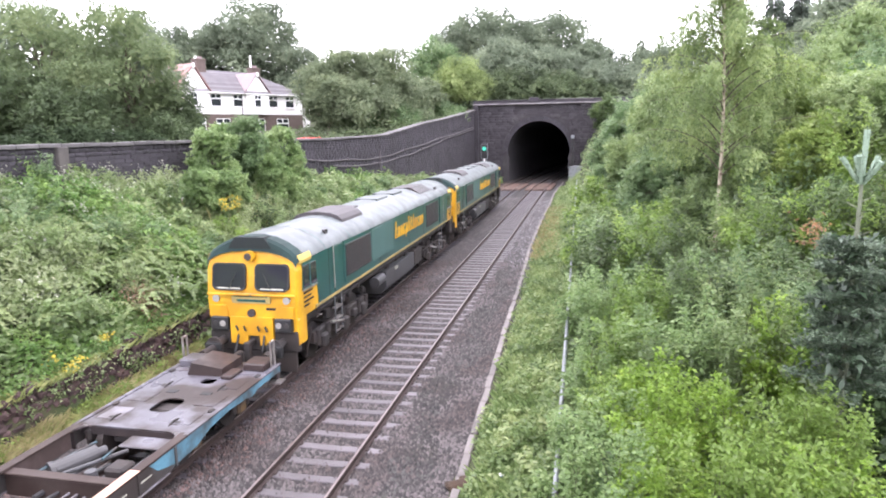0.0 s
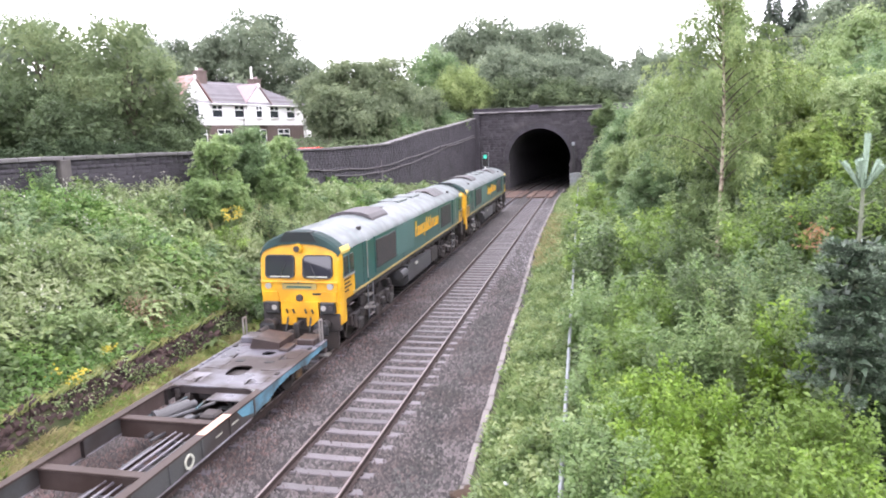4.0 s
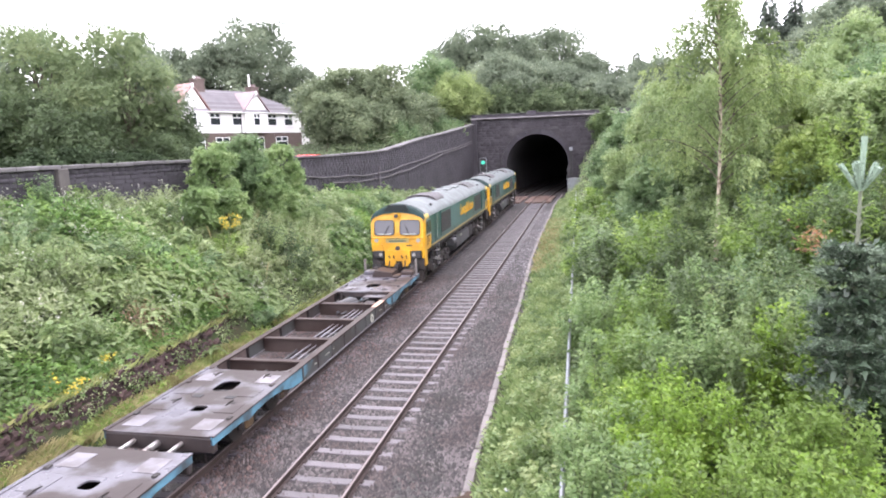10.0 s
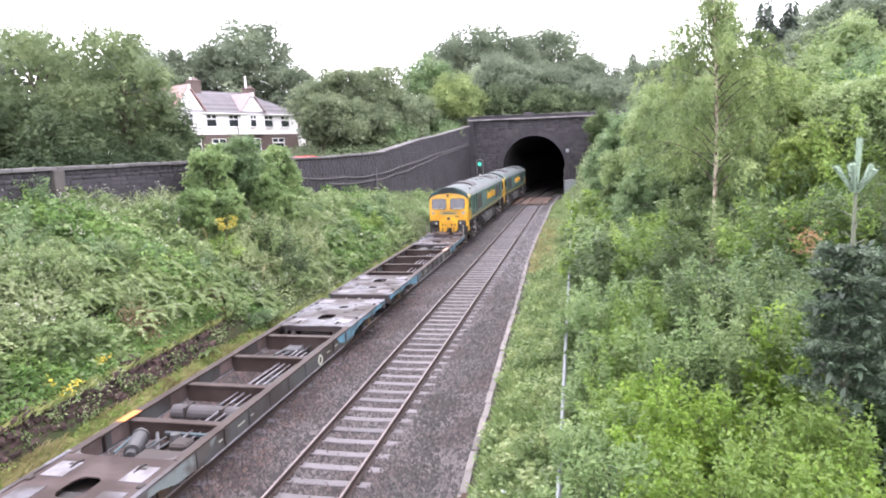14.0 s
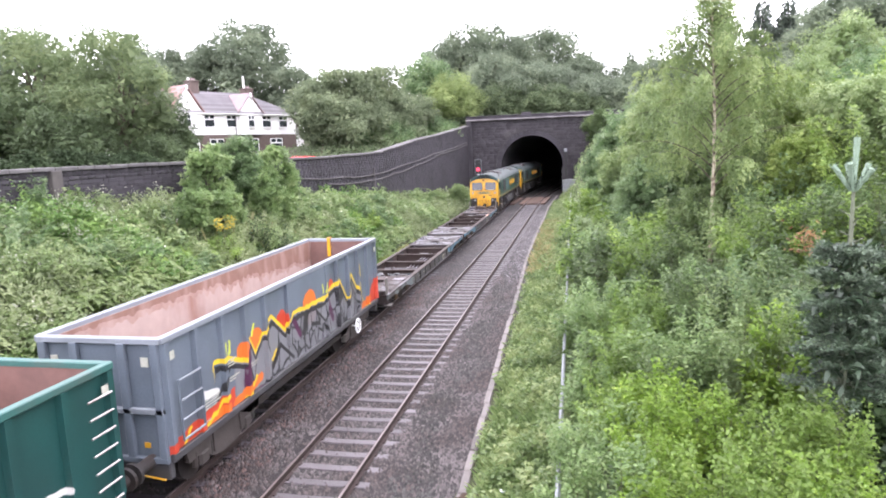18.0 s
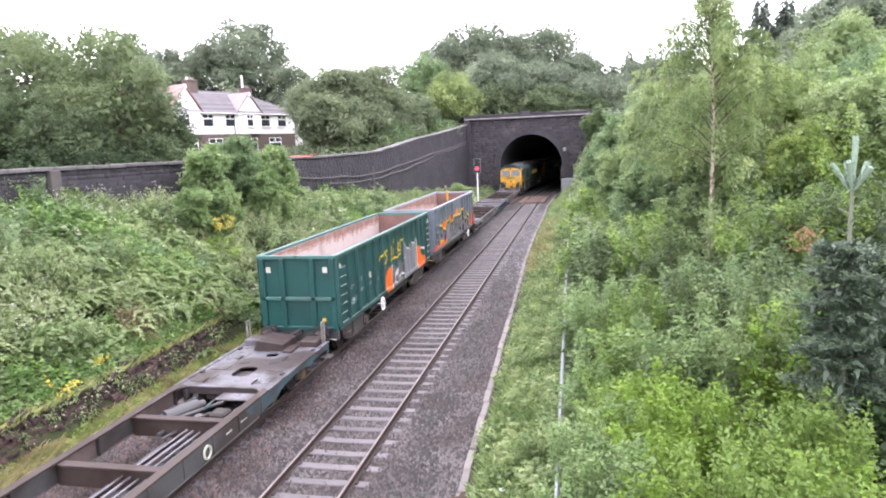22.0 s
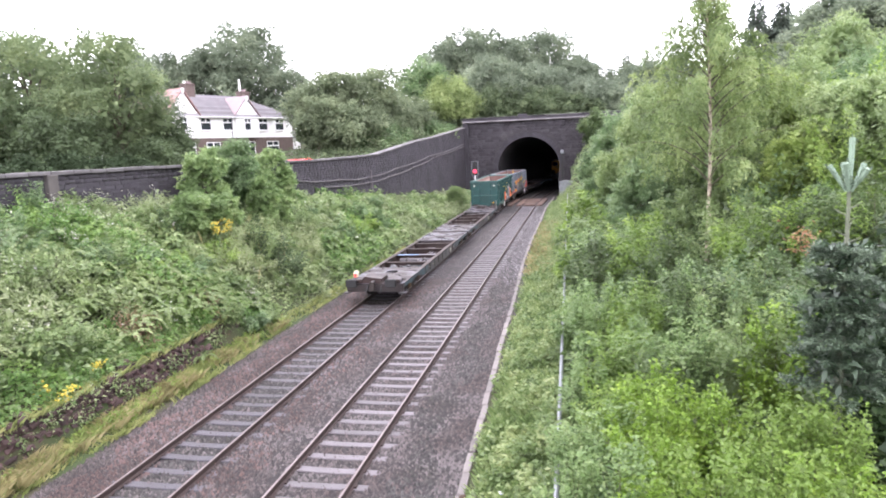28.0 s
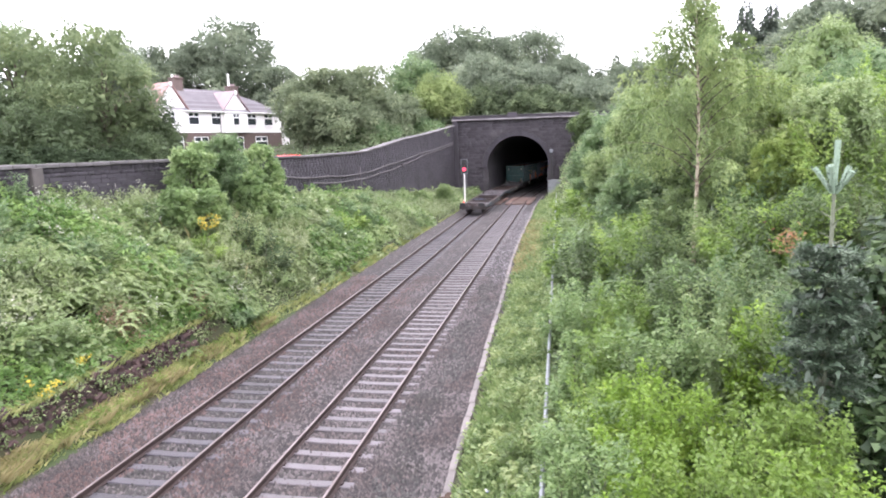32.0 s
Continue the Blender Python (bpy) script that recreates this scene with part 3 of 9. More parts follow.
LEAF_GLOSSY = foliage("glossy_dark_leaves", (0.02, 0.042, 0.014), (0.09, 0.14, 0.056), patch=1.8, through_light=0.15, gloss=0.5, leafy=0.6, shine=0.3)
# Very dark leaf colour that stands in for shade below the crowns.
LEAF_UNDERSHADE = foliage("undershade_leaves", (0.04, 0.062, 0.03), (0.075, 0.105, 0.055), patch=0.7, through_light=0.25, gloss=0.7, leafy=0.35, shine=0.1)
BLOSSOM = foliage("cream_blossom", (0.42, 0.43, 0.35), (0.7, 0.7, 0.62), patch=0.9, through_light=0.3, gloss=0.6, shine=0.3)
PETAL_YELLOW = surface("yellow_petals", (0.5, 0.4, 0.04), (0.38, 0.3, 0.045), rough=0.7, scale=3, fine=30, bump=0)
PETAL_WHITE = surface("white_petals", (0.75, 0.73, 0.70), (0.6, 0.55, 0.55), rough=0.7, scale=3, fine=30, bump=0)
RED_LEAF = foliage("reddish_leaf", (0.24, 0.12, 0.07), (0.34, 0.22, 0.1), patch=2.0)
RUST_LEAF = foliage("rusty_fern", (0.22, 0.14, 0.09), (0.34, 0.24, 0.15), patch=1.0)

# ---------------------------------------------------------------- builders


def part(name, bm, material, parent, label="", place=None):
    """Links a bmesh as one mesh object under a thing or a part."""
    me = bpy.data.meshes.new(name)
    bm.to_mesh(me)
    bm.free()
    me.materials.append(material)
    ob = new(name, me)
    ob.parent = parent
    if place is not None:
        ob.matrix_basis = place
    if label:
        ob["label"] = label
    return ob


def shared(name, me, parent, place):
    ob = new(name, me)
    ob.parent = parent
    ob.matrix_basis = place
    return ob


def thing(name, label, category, group="", kind="", place=None):
    ob = new(name)
    ob.empty_display_size = 0.2
    if place is not None:
        ob.matrix_basis = place
    return tagged(ob, label, category, group, kind)


def box(bm, x0, x1, y0, y1, z0, z1, bevel=0.0):
    g = bmesh.ops.create_cube(bm, size=1.0)
    for v in g["verts"]:
        v.co = Vector((x0 + (v.co.x + 0.5) * (x1 - x0), y0 + (v.co.y + 0.5) * (y1 - y0), z0 + (v.co.z + 0.5) * (z1 - z0)))
    if bevel:
        es = {e for v in g["verts"] for e in v.link_edges}
        bmesh.ops.bevel(bm, geom=list(es), offset=bevel, segments=1, affect="EDGES")
    return bm


def boxes(*specs, bevel=0.0):
    bm = bmesh.new()
    for s in specs:
        box(bm, *s, bevel=bevel)
    return bm


def tube(bm, a, b, r0, r1=None, seg=8, caps=True):
    """A tapered round bar from a to b."""
    a, b = Vector(a), Vector(b)
    r1 = r0 if r1 is None else r1
    d = b - a
    q = d.to_track_quat("Z", "Y").to_matrix().to_4x4()
    bmesh.ops.create_cone(bm, cap_ends=caps, segments=seg, radius1=r0, radius2=r1, depth=d.length,
                          matrix=Matrix.Translation((a + b) / 2) @ q)
    return bm


def pipes(*specs, seg=8):
    bm = bmesh.new()
    for s in specs:
        tube(bm, *s, seg=seg)
    return bm


def loft(bm, rings, closed=True, caps=False):
    """Skins a list of rings of equal length."""
    vs = [[bm.verts.new(p) for p in r] for r in rings]
    n = len(rings[0])
    for a, b in zip(vs, vs[1:]):
        for i in range(n if closed else n - 1):
            j = (i + 1) % n
            bm.faces.new((a[i], a[j], b[j], b[i]))
    if caps:
        bm.faces.new(vs[0][::-1])
        bm.faces.new(vs[-1])
    return bm


def prism(points, y0, y1, axis="Y"):
    """A closed outline in the x-z plane (or y-z with axis X) drawn out along the axis."""
    bm = bmesh.new()
    if axis == "Y":
        rings = [[(x, y, z) for x, z in points] for y in (y0, y1)]
    else:
        rings = [[(y, x, z) for x, z in points] for y in (y0, y1)]
    loft(bm, rings, True, True)
    bmesh.ops.recalc_face_normals(bm, faces=bm.faces)
    return bm


def quads_mesh(name, verts, material, corners=4):
    """Loose leaves from an array (n, 4, 3): four-cornered, or three-cornered for far ones."""
    v = np.asarray(verts, np.float32)
    if corners == 3:
        half = (v[:, 1] - v[:, 3]) / 2
        v = np.stack([v[:, 0], v[:, 2] + half, v[:, 2] - half], 1)
    v = v.reshape(-1, 3)
    k = len(v) // corners
    me = bpy.data.meshes.new(name)
    me.vertices.add(len(v))
    me.vertices.foreach_set("co", v.ravel())
    me.loops.add(len(v))
    me.loops.foreach_set("vertex_index", np.arange(len(v), dtype=np.int32))
    me.polygons.add(k)
    me.polygons.foreach_set("loop_start", np.arange(0, len(v), corners, dtype=np.int32))
    me.polygons.foreach_set("loop_total", np.full(k, corners, np.int32))
    me.update(calc_edges=True)
    me.materials.append(material)
    return me


def solids_mesh(name, base, faces, places, material):
    """Many copies of one small solid joined into a mesh. base: its corners; places: (n, corners, 3)."""
    n, k = places.shape[0], places.shape[1]
    f = np.asarray(faces)
    idx = (f[None] + (np.arange(n) * k)[:, None, None]).reshape(-1)
    m = f.shape[1]
    me = bpy.data.meshes.new(name)
    me.vertices.add(n * k)
    me.vertices.foreach_set("co", places.astype(np.float32).ravel())
    me.loops.add(len(idx))
    me.loops.foreach_set("vertex_index", idx.astype(np.int32))
    c = len(idx) // m
    me.polygons.add(c)
    me.polygons.foreach_set("loop_start", np.arange(0, len(idx), m, dtype=np.int32))
    me.polygons.foreach_set("loop_total", np.full(c, m, np.int32))
    me.update(calc_edges=True)
    me.materials.append(material)
    return me


rng = np.random.default_rng(7)


def unit(v):
    return v / np.maximum(np.linalg.norm(v, axis=-1, keepdims=True), 1e-6)


def leaf_quads(p, size, width=0.5, up=1.0, droop=0.25, spread=1.0, out=None, face=None):
    """One folded leaf per point: base, two sides, tip. out: the way it grows; face: the way its upper side turns."""
    n = len(p)
    d = rng.normal(size=(n, 3)) * [1, 1, 0.55 * spread]
    if out is not None:
        d = unit(d) + out
    d = unit(d)
    nrm = rng.normal(size=(n, 3)) * (0.45 if face is not None else 0.7) + [0, 0, up]
    if face is not None:
        nrm = nrm + face
    nrm = unit(nrm)
    side = unit(np.cross(d, nrm))
    s = (size * rng.uniform(0.6, 1.35, n))[:, None]
    nn = np.cross(side, d)
    tip = p + d * s - np.array([0, 0, 1]) * s * droop
    mid = p + d * s * 0.45 + nn * s * 0.08
    w = side * s * width * 0.5
    return np.stack([p, mid + w, tip, mid - w], 1)

# ---------------------------------------------------------------- the lie of the land
X_LEFT, X_RIGHT = -8.69, -5.30        # middles of the two tracks
BEND, RADIUS = 68.0, 322.0            # where the line begins to curve, and how
PORTAL_Y = 88.0


def line_at(s, x0=X_LEFT):
    """Place and heading on a track at distance s."""
    if s <= BEND:
        return x0, s, 0.0
    a = (s - BEND) / RADIUS
    r = RADIUS - (x0 - X_LEFT)
    return x0 + r * (1 - math.cos(a)), BEND + r * math.sin(a), a


WALL_Y = [-60, 10, 30, 45, 55, 60, 66, 74, 85, PORTAL_Y]
WALL_X = [-20.5, -19.6, -19.0, -18.0, -17.13, -16.7, -16.23, -15.6, -14.8, -14.6]
BASE_Z = [4.7, 4.7, 4.3, 3.3, 2.3, 1.8, 1.24, 0.5, 0.18, 0.1]
TOP_Z = [6.33, 6.33, 6.32, 6.18, 6.32, 6.8, 7.42, 7.98, 8.95, 9.25]


def wall_x(y):
    return np.interp(y, WALL_Y, WALL_X)


def smooth(t):
    t = np.clip(t, 0, 1)
    return t * t * (3 - 2 * t)


def ground_z(x, y):
    """Height of the ground: track bed, both banks, the lane behind the wall, the hill over the tunnel."""
    x, y = np.asarray(x, float), np.asarray(y, float)
    wx = wall_x(y)
    base = np.interp(y, WALL_Y, BASE_Z)
    lane = np.interp(y, WALL_Y, TOP_Z) - 1.15
    edge = np.interp(y, [0, 10, 22, 60, 88], [-11.7, -12.3, -12.0, -11.4, -11.0])
    low = np.where(y < 21.5, 0.6, 0.1)
    u = np.clip((edge - x) / np.maximum(edge - wx, 0.1), 0, 1)
    left = low + (base - low) * (u ** 0.85)
    left = np.where(x > edge, -0.30 + 0.15 * smooth((-10.8 - x) / 0.8), left)
    beyond = np.clip(wx - x, 0, None)
    left = np.where(x < wx - 0.75, lane - 0.4 * np.exp(-((y - 50) / 4.5) ** 2) + 0.02 * beyond + 3.0 * smooth((beyond - 40) / 80), left)
    right = np.interp(x, [-3.0, -2.2, -0.4, 1.5, 4, 8, 14, 22, 40, 90], [-0.30, -0.12, 0.25, 0.8, 1.5, 3.4, 6.0, 8.0, 11, 15])
    right = right + smooth((y - 62) / 24) * smooth((x + 2.6) / 4.5) * 5.0
    z = np.where(x < -7, left, right)
    z = np.where((x >= -10.8) & (x <= -3.0), -0.30, z)
    hill = 9.4 + 9 * smooth((y - 92) / 60) + 5 * smooth((y - 150) / 300)
    side = smooth((x + 60) / 40)
    hill = lane + (hill - lane) * side
    return np.where(y > PORTAL_Y + 0.6, np.maximum(hill, z), z)


gx = np.unique(np.concatenate([[-2500, -1200, -600, -300, -200, -140], np.arange(-110, -24, 4), np.arange(-24, -10.5, 0.5), [-10.8, -10.5, -10.3, -8, -5, -3.0, -2.6, -2.2, -2.0, -1.0, -0.4, 0.5, 1.5, 2.5, 4, 6, 8, 10, 12, 14, 17, 20, 24, 28, 34, 40, 50, 65, 90, 130, 200, 300, 600, 1200, 2500]]))
gy = np.unique(np.concatenate([[-600, -300, -120, -60, -30, -15], np.arange(-8, 86, 2.0), [87, 88.2, 88.8, 90, 93, 97, 102, 108, 116, 126, 140, 160, 190, 230, 300, 420, 600, 1200, 2500]]))
GX, GY = np.meshgrid(gx, gy)
GZ = ground_z(GX, GY)
bumpy = np.array([noise.noise((a * 0.35, b * 0.35, 0.3)) for a, b in zip(GX.ravel(), GY.ravel())]).reshape(GX.shape)
off_track = ((GX < -11.4) | (GX > -1.9)) & (np.abs(GX - wall_x(GY)) > 1.6)
GZ = GZ + np.where(off_track, bumpy * 0.16, 0)
bm = bmesh.new()
vs = [[bm.verts.new((GX[j, i], GY[j, i], GZ[j, i])) for i in range(len(gx))] for j in range(len(gy))]
for j in range(len(gy) - 1):
    for i in range(len(gx) - 1):
        if 88.0 < gy[j] < 88.8 and gx[i] > -12.4 and gx[i + 1] < 0.6:
            continue
        bm.faces.new((vs[j][i], vs[j][i + 1], vs[j + 1][i + 1], vs[j + 1][i]))
ground = part("ground", bm, SOIL, None)
tagged(ground, "earth banks and hillside round the railway cutting", "ground", kind="structure")

# ballast shoulder to shoulder, following the curve
sec = [(-2.75, -0.30), (-2.25, -0.18), (-1.5, -0.14), (-1.0, -0.15), (-0.82, -0.19), (0, -0.185), (0.8, -0.19), (1.2, -0.15), (1.4, -0.15),
       (1.7, -0.17), (2.1, -0.14), (2.42, -0.145), (2.6, -0.19), (3.39, -0.2), (4.2, -0.19), (4.5, -0.16), (4.75, -0.165), (5.6, -0.19), (6.3, -0.17), (6.62, -0.34)]
bm = bmesh.new()
rings = []
for s in list(np.arange(-20, 60, 1.0)) + list(np.arange(60, 216, 4.0)):
    x, y, a = line_at(s)
    rings.append([(x + dx * math.cos(a), y - dx * math.sin(a), z) for dx, z in sec])
loft(bm, rings, closed=False)
bed = part("ballast_bed", bm, BALLAST, None)
tagged(bed, "grey-brown stone ballast under both tracks", "ballast", kind="structure")

# loose stones of the ballast, where they can be told apart
oct_v = np.array([[1, 0, -0.4], [0, 1, -0.4], [-1, 0, -0.4], [0, -1, -0.4], [0, 0, 1]], float)
oct_f = [[0, 1, 4], [1, 2, 4], [2, 3, 4], [3, 0, 4]]
n = 58000
yy = 9.0 + 24 * rng.random(n) ** 1.6
xx = rng.uniform(-11.5, -2.2, n)
prof_x = [X_LEFT + a for a, _ in sec]
zz = np.interp(xx, prof_x, [b for _, b in sec])
sz = rng.uniform(0.024, 0.072, n)
shape = oct_v[None] * rng.uniform(0.6, 1.3, (n, 5, 3)) * sz[:, None, None]
ang = rng.uniform(0, 6.28, n)
ca, sa = np.cos(ang)[:, None], np.sin(ang)[:, None]
rx = shape[..., 0] * ca - shape[..., 1] * sa
ry = shape[..., 0] * sa + shape[..., 1] * ca
stones = np.stack([rx + xx[:, None], ry + yy[:, None], shape[..., 2] + zz[:, None] + 0.006], -1)
# none lie on the sleepers; which kind lies where: rusty outside the left rail, mossy in drifts, oily ones darkened for
# the train's shade
bare = np.zeros(n, bool)
for x0, ph, share in ((X_RIGHT, 0.0, 0.9), (X_LEFT, 0.2, 0.85)):
    along = (yy - 8.0 + 0.632 * 30 - ph + 0.316) % 0.632 - 0.316
    bare |= (np.abs(along) < 0.15) & (np.abs(xx - x0) < (1.1 if ph == 0 else 0.72)) & (rng.random(n) < share)
pick = rng.random(n)
wob = 0.25 * np.sin(yy * 1.7) + 0.15 * np.sin(yy * 4.1 + xx)
off_left = np.abs(xx - X_LEFT)
rusty = (pick < 0.75) & (xx < -9.3 + wob * 0.4) & (xx > -10.7 + wob)
rusty |= (pick < 0.4) & (np.abs(xx + 7.4) < 0.5 + wob)
oily_shaded = ~rusty & (pick < np.clip((-6.3 + wob - xx) / 1.6, 0, 0.55)) & (off_left > 0.7)
mossy = ~rusty & ~oily_shaded & (((np.abs(xx + 3.5 + 0.2 * np.sin(yy * 0.9)) < 0.34 + wob * 0.6) & (pick < 0.62)) | ((off_left < 0.72) & (pick < 0.6)) | ((xx < -10.6) & (pick < 0.5)))
plain = ~(rusty | oily_shaded | mossy)
for nm, which, mat_s, lab in (("ballast_stones", plain, STONE_CHIP, "loose grey and brown ballast stones between the rails"),
                              ("oily_ballast_stones", oily_shaded, STONE_OILY_SHADE, "brown oil-stained ballast stones round the used track, darkened for the train's shade"),
                              ("rusty_ballast_stones", rusty, STONE_RUSTY, "rust-stained ballast stones beside the used track"),
                              ("mossy_ballast_stones", mossy, STONE_MOSSY, "dark mossy ballast stones beside the sleepers")):
    tagged(new(nm, solids_mesh(nm, oct_v, oct_f, stones[which & ~bare], mat_s)), lab, "ballast", kind="stuff")
far_n = 15000
yf, xf = rng.uniform(31, 66, far_n), rng.uniform(-11.4, -2.5, far_n)
zf = np.interp(xf, prof_x, [b for _, b in sec])
sf = rng.uniform(0.035, 0.085, far_n)
lump = oct_v[None] * rng.uniform(0.6, 1.3, (far_n, 5, 3)) * sf[:, None, None]
far = np.stack([lump[..., 0] + xf[:, None], lump[..., 1] + yf[:, None], lump[..., 2] * 0.6 + zf[:, None]], -1)
fresh = (xf > -4.1 + 0.2 * np.sin(yf)) & (rng.random(far_n) < 0.75)
for nm, which, mat_s, lab in (("far_ballast_stones", ~fresh, STONE_CHIP, "grey and brown ballast stones of the far track bed"), ("pale_ballast_stones", fresh, STONE_PALE, "pale newer ballast stones on the far shoulder")):
    tagged(new(nm, solids_mesh(nm, oct_v, oct_f, far[which], mat_s)), lab, "ballast", kind="stuff")

# ---------------------------------------------------------------- two tracks


def rail_mesh(x0, side, z_off, prof, name, material, parent):
    bm = bmesh.new()
    rings = []
    for s in list(np.arange(-20, 66, 4.0)) + list(np.arange(66, 214, 4.0)):
        x, y, a = line_at(s, x0)
        rings.append([(x + (side + dx) * math.cos(a), y - (side + dx) * math.sin(a), z) for dx, z in prof])
    loft(bm, rings, True, True)
    return part(name, bm, material, parent)


HEAD = [(-0.021, -0.012), (-0.021, -0.004), (-0.017, 0), (0.017, 0), (0.021, -0.004), (0.021, -0.012)]
WEB = [(-0.07, -0.158), (-0.07, -0.145), (-0.012, -0.125), (-0.012, -0.045), (-0.036, -0.036), (-0.036, -0.0125), (0.036, -0.0125), (0.036, -0.036), (0.012, -0.045), (0.012, -0.125), (0.07, -0.145), (0.07, -0.158)]


def sleeper_mesh(material, name):
    bm = bmesh.new()
    prof = [(-0.13, -0.36), (0.13, -0.36), (0.115, -0.17), (0.10, -0.155), (-0.10, -0.155), (-0.115, -0.17)]
    rings = []
    for x, dz in ((-1.21, -0.02), (-1.15, 0), (-0.45, 0), (-0.3, -0.008), (0.3, -0.008), (0.45, 0), (1.15, 0), (1.21, -0.02)):
        rings.append([(x, y, z + (dz if z > -0.2 else 0)) for y, z in prof])
    loft(bm, rings, True, True)
    bmesh.ops.recalc_face_normals(bm, faces=bm.faces)
    me = bpy.data.meshes.new(name)
    bm.to_mesh(me)
    bm.free()
    me.materials.append(material)
    return me


def clip_mesh():
    bm = boxes((-0.11, -0.045, -0.05, 0.05, -0.158, -0.128), (0.045, 0.11, -0.05, 0.05, -0.158, -0.128))
    me = bpy.data.meshes.new("rail_clip")
    bm.to_mesh(me)
    bm.free()
    me.materials.append(RAIL_SIDE)
    return me


CLIP = clip_mesh()
for nm, x0, mat_s, lab in (("railway_track_left", X_LEFT, CONCRETE_OLD, "railway track on dark concrete sleepers in ballast"),
                           ("railway_track_right", X_RIGHT, CONCRETE, "railway track with rusty rails on pale concrete sleepers")):
    track = thing(nm, lab, "railway track", kind="structure")
    for side in (-0.7535, 0.7535):
        web = rail_mesh(x0, side, 0, WEB, "rail", RAIL_SIDE, track)
        rail_mesh(x0, side, 0, HEAD, "rail_head", RAIL_TOP, web)
    me = sleeper_mesh(mat_s, "sleeper")
    s = 8.0 - 0.632 * 30 + (0.2 if x0 == X_LEFT else 0)
    k = 0
    r = random.Random(3)
    while s < 84:
        x, y, a = line_at(s, x0)
        sink = r.uniform(-0.008, 0.008) + (0.012 if x0 == X_LEFT else 0) - (0.012 if x0 == X_LEFT and r.random() < 0.4 else 0)
        sl = shared("sleeper", me, track, pose(x, y, sink, 0, 0, -math.degrees(a) + r.uniform(-0.6, 0.6)))
        if 6 < s < 30:
            for side in (-0.7535, 0.7535):
                shared("rail_clip", CLIP, sl, pose(side, 0, -sink))
        s += 0.632
        k += 1

# planked crossing before the tunnel
deck = thing("boarded_crossing", "wet brown timber boards laid across both tracks", "crossing", kind="structure")
r = random.Random(11)
for x0 in (X_LEFT, X_RIGHT):
    for c0, c1 in ((-1.45, -0.82), (-0.66, 0.66), (0.82, 1.45)):
        k = max(2, round((c1 - c0) / 0.22))
        for i in range(k):
            for s0 in (73.4, 77.6):
                w = (c1 - c0) / k
                x, y, a = line_at(s0 + 2, x0 + c0 + (i + 0.5) * w)
                part("plank", boxes((-w / 2 + 0.01, w / 2 - 0.01, -2.05, 2.05, -0.16, 0.0 + r.uniform(-0.02, 0.01)), bevel=0.012), PLANK, deck,
                     place=pose(x, y, 0, 0, 0, -math.degrees(a)))

# concrete edging beside the ballast
KX = [-2.2, -2.27, -2.44, -2.61, -2.75, -3.07, -3.2, -3.2, -3.3, -2.9]
KY = [5, 11, 17, 22, 28, 37, 46, 59, 70, 84]
kerb = thing("concrete_edging", "weathered concrete edging along the ballast, earth-stained", "kerb", kind="structure")
y = 8.0
r = random.Random(5)
while y < 84:
    a = (np.interp(y, KY, KX), y)
    b = (np.interp(y + 0.9, KY, KX), y + 0.9)
    ang = math.degrees(math.atan2(b[0] - a[0], 0.9))
    part("edging_slab", boxes((-0.08, 0.08, 0.008, 0.892, -0.4, -0.06), bevel=0.012), KERB, kerb,
         place=pose(a[0] + r.uniform(-0.015, 0.015), y, r.uniform(-0.015, 0.015), r.uniform(-0.5, 0.5), r.uniform(-3, 3), -ang + r.uniform(-0.7, 0.7)))
    y += 0.9

# ---------------------------------------------------------------- stone walls


def cube_block(w, h, d, cut=0.03):
    """A rough block: chamfered outer face, 5 visible sides."""
    return np.array([[0, 0, 0], [w, 0, 0], [w, 0, h], [0, 0, h], [cut, -d, cut], [w - cut, -d, cut], [w - cut, -d, h - cut], [cut, -d, h - cut]])


BLOCK_F = [[4, 5, 6, 7], [0, 1, 5, 4], [1, 2, 6, 5], [2, 3, 7, 6], [3, 0, 4, 7]]


def coursed(y0, y1, zmin, ztop, course, length, rr, keep):
    """Blocks of a wall along the line: (place along, height, length, rise)."""
    out = []
    z = zmin
    while z < 10:
        h = course * rr.uniform(0.75, 1.35)
        s = y0 - rr.uniform(0, length)
        while s < y1:
            w = length * rr.uniform(0.6, 1.5)
            if keep(s + w / 2, z, z + h):
                out.append((s, z, w, h))
            s += w
        z += h
    return out


big_wall = thing("retaining_wall", "long soot-black coursed stone retaining wall with coping", "stone wall", kind="structure")
# core
bm = bmesh.new()
ys = np.concatenate([np.arange(-30, 45, 5.0), np.arange(45, PORTAL_Y, 2.0), [PORTAL_Y - 0.3]])
rings = []
for y in ys:
    x, t, bz = float(wall_x(y)), float(np.interp(y, WALL_Y, TOP_Z)) - 0.14, float(np.interp(y, WALL_Y, BASE_Z)) - 0.8
    rings.append([(x, y, bz), (x, y, t), (x - 1.6, y, t - 0.25), (x - 1.6, y, bz)])
loft(bm, rings, True, True)
bmesh.ops.recalc_face_normals(bm, faces=bm.faces)
part("wall_core", bm, MORTAR, big_wall)
rr = random.Random(21)


def on_wall(s, z0, z1):
    if s > PORTAL_Y - 0.6:
        return False
    return z1 < np.interp(s, WALL_Y, TOP_Z) - 0.12 and z0 > np.interp(s, WALL_Y, BASE_Z) - 0.7


blocks = coursed(8, PORTAL_Y - 0.5, 0.0, 9.5, 0.14, 0.46, rr, on_wall)
near_blocks, far_blocks = [], []
for b in blocks:
    (near_blocks if 14 < b[0] < 32 and b[1] > 4.9 - 0.04 * (b[0] - 14) else far_blocks).append(b)
far_blocks += near_blocks[300:]
near_blocks = near_blocks[:300]
cache = []
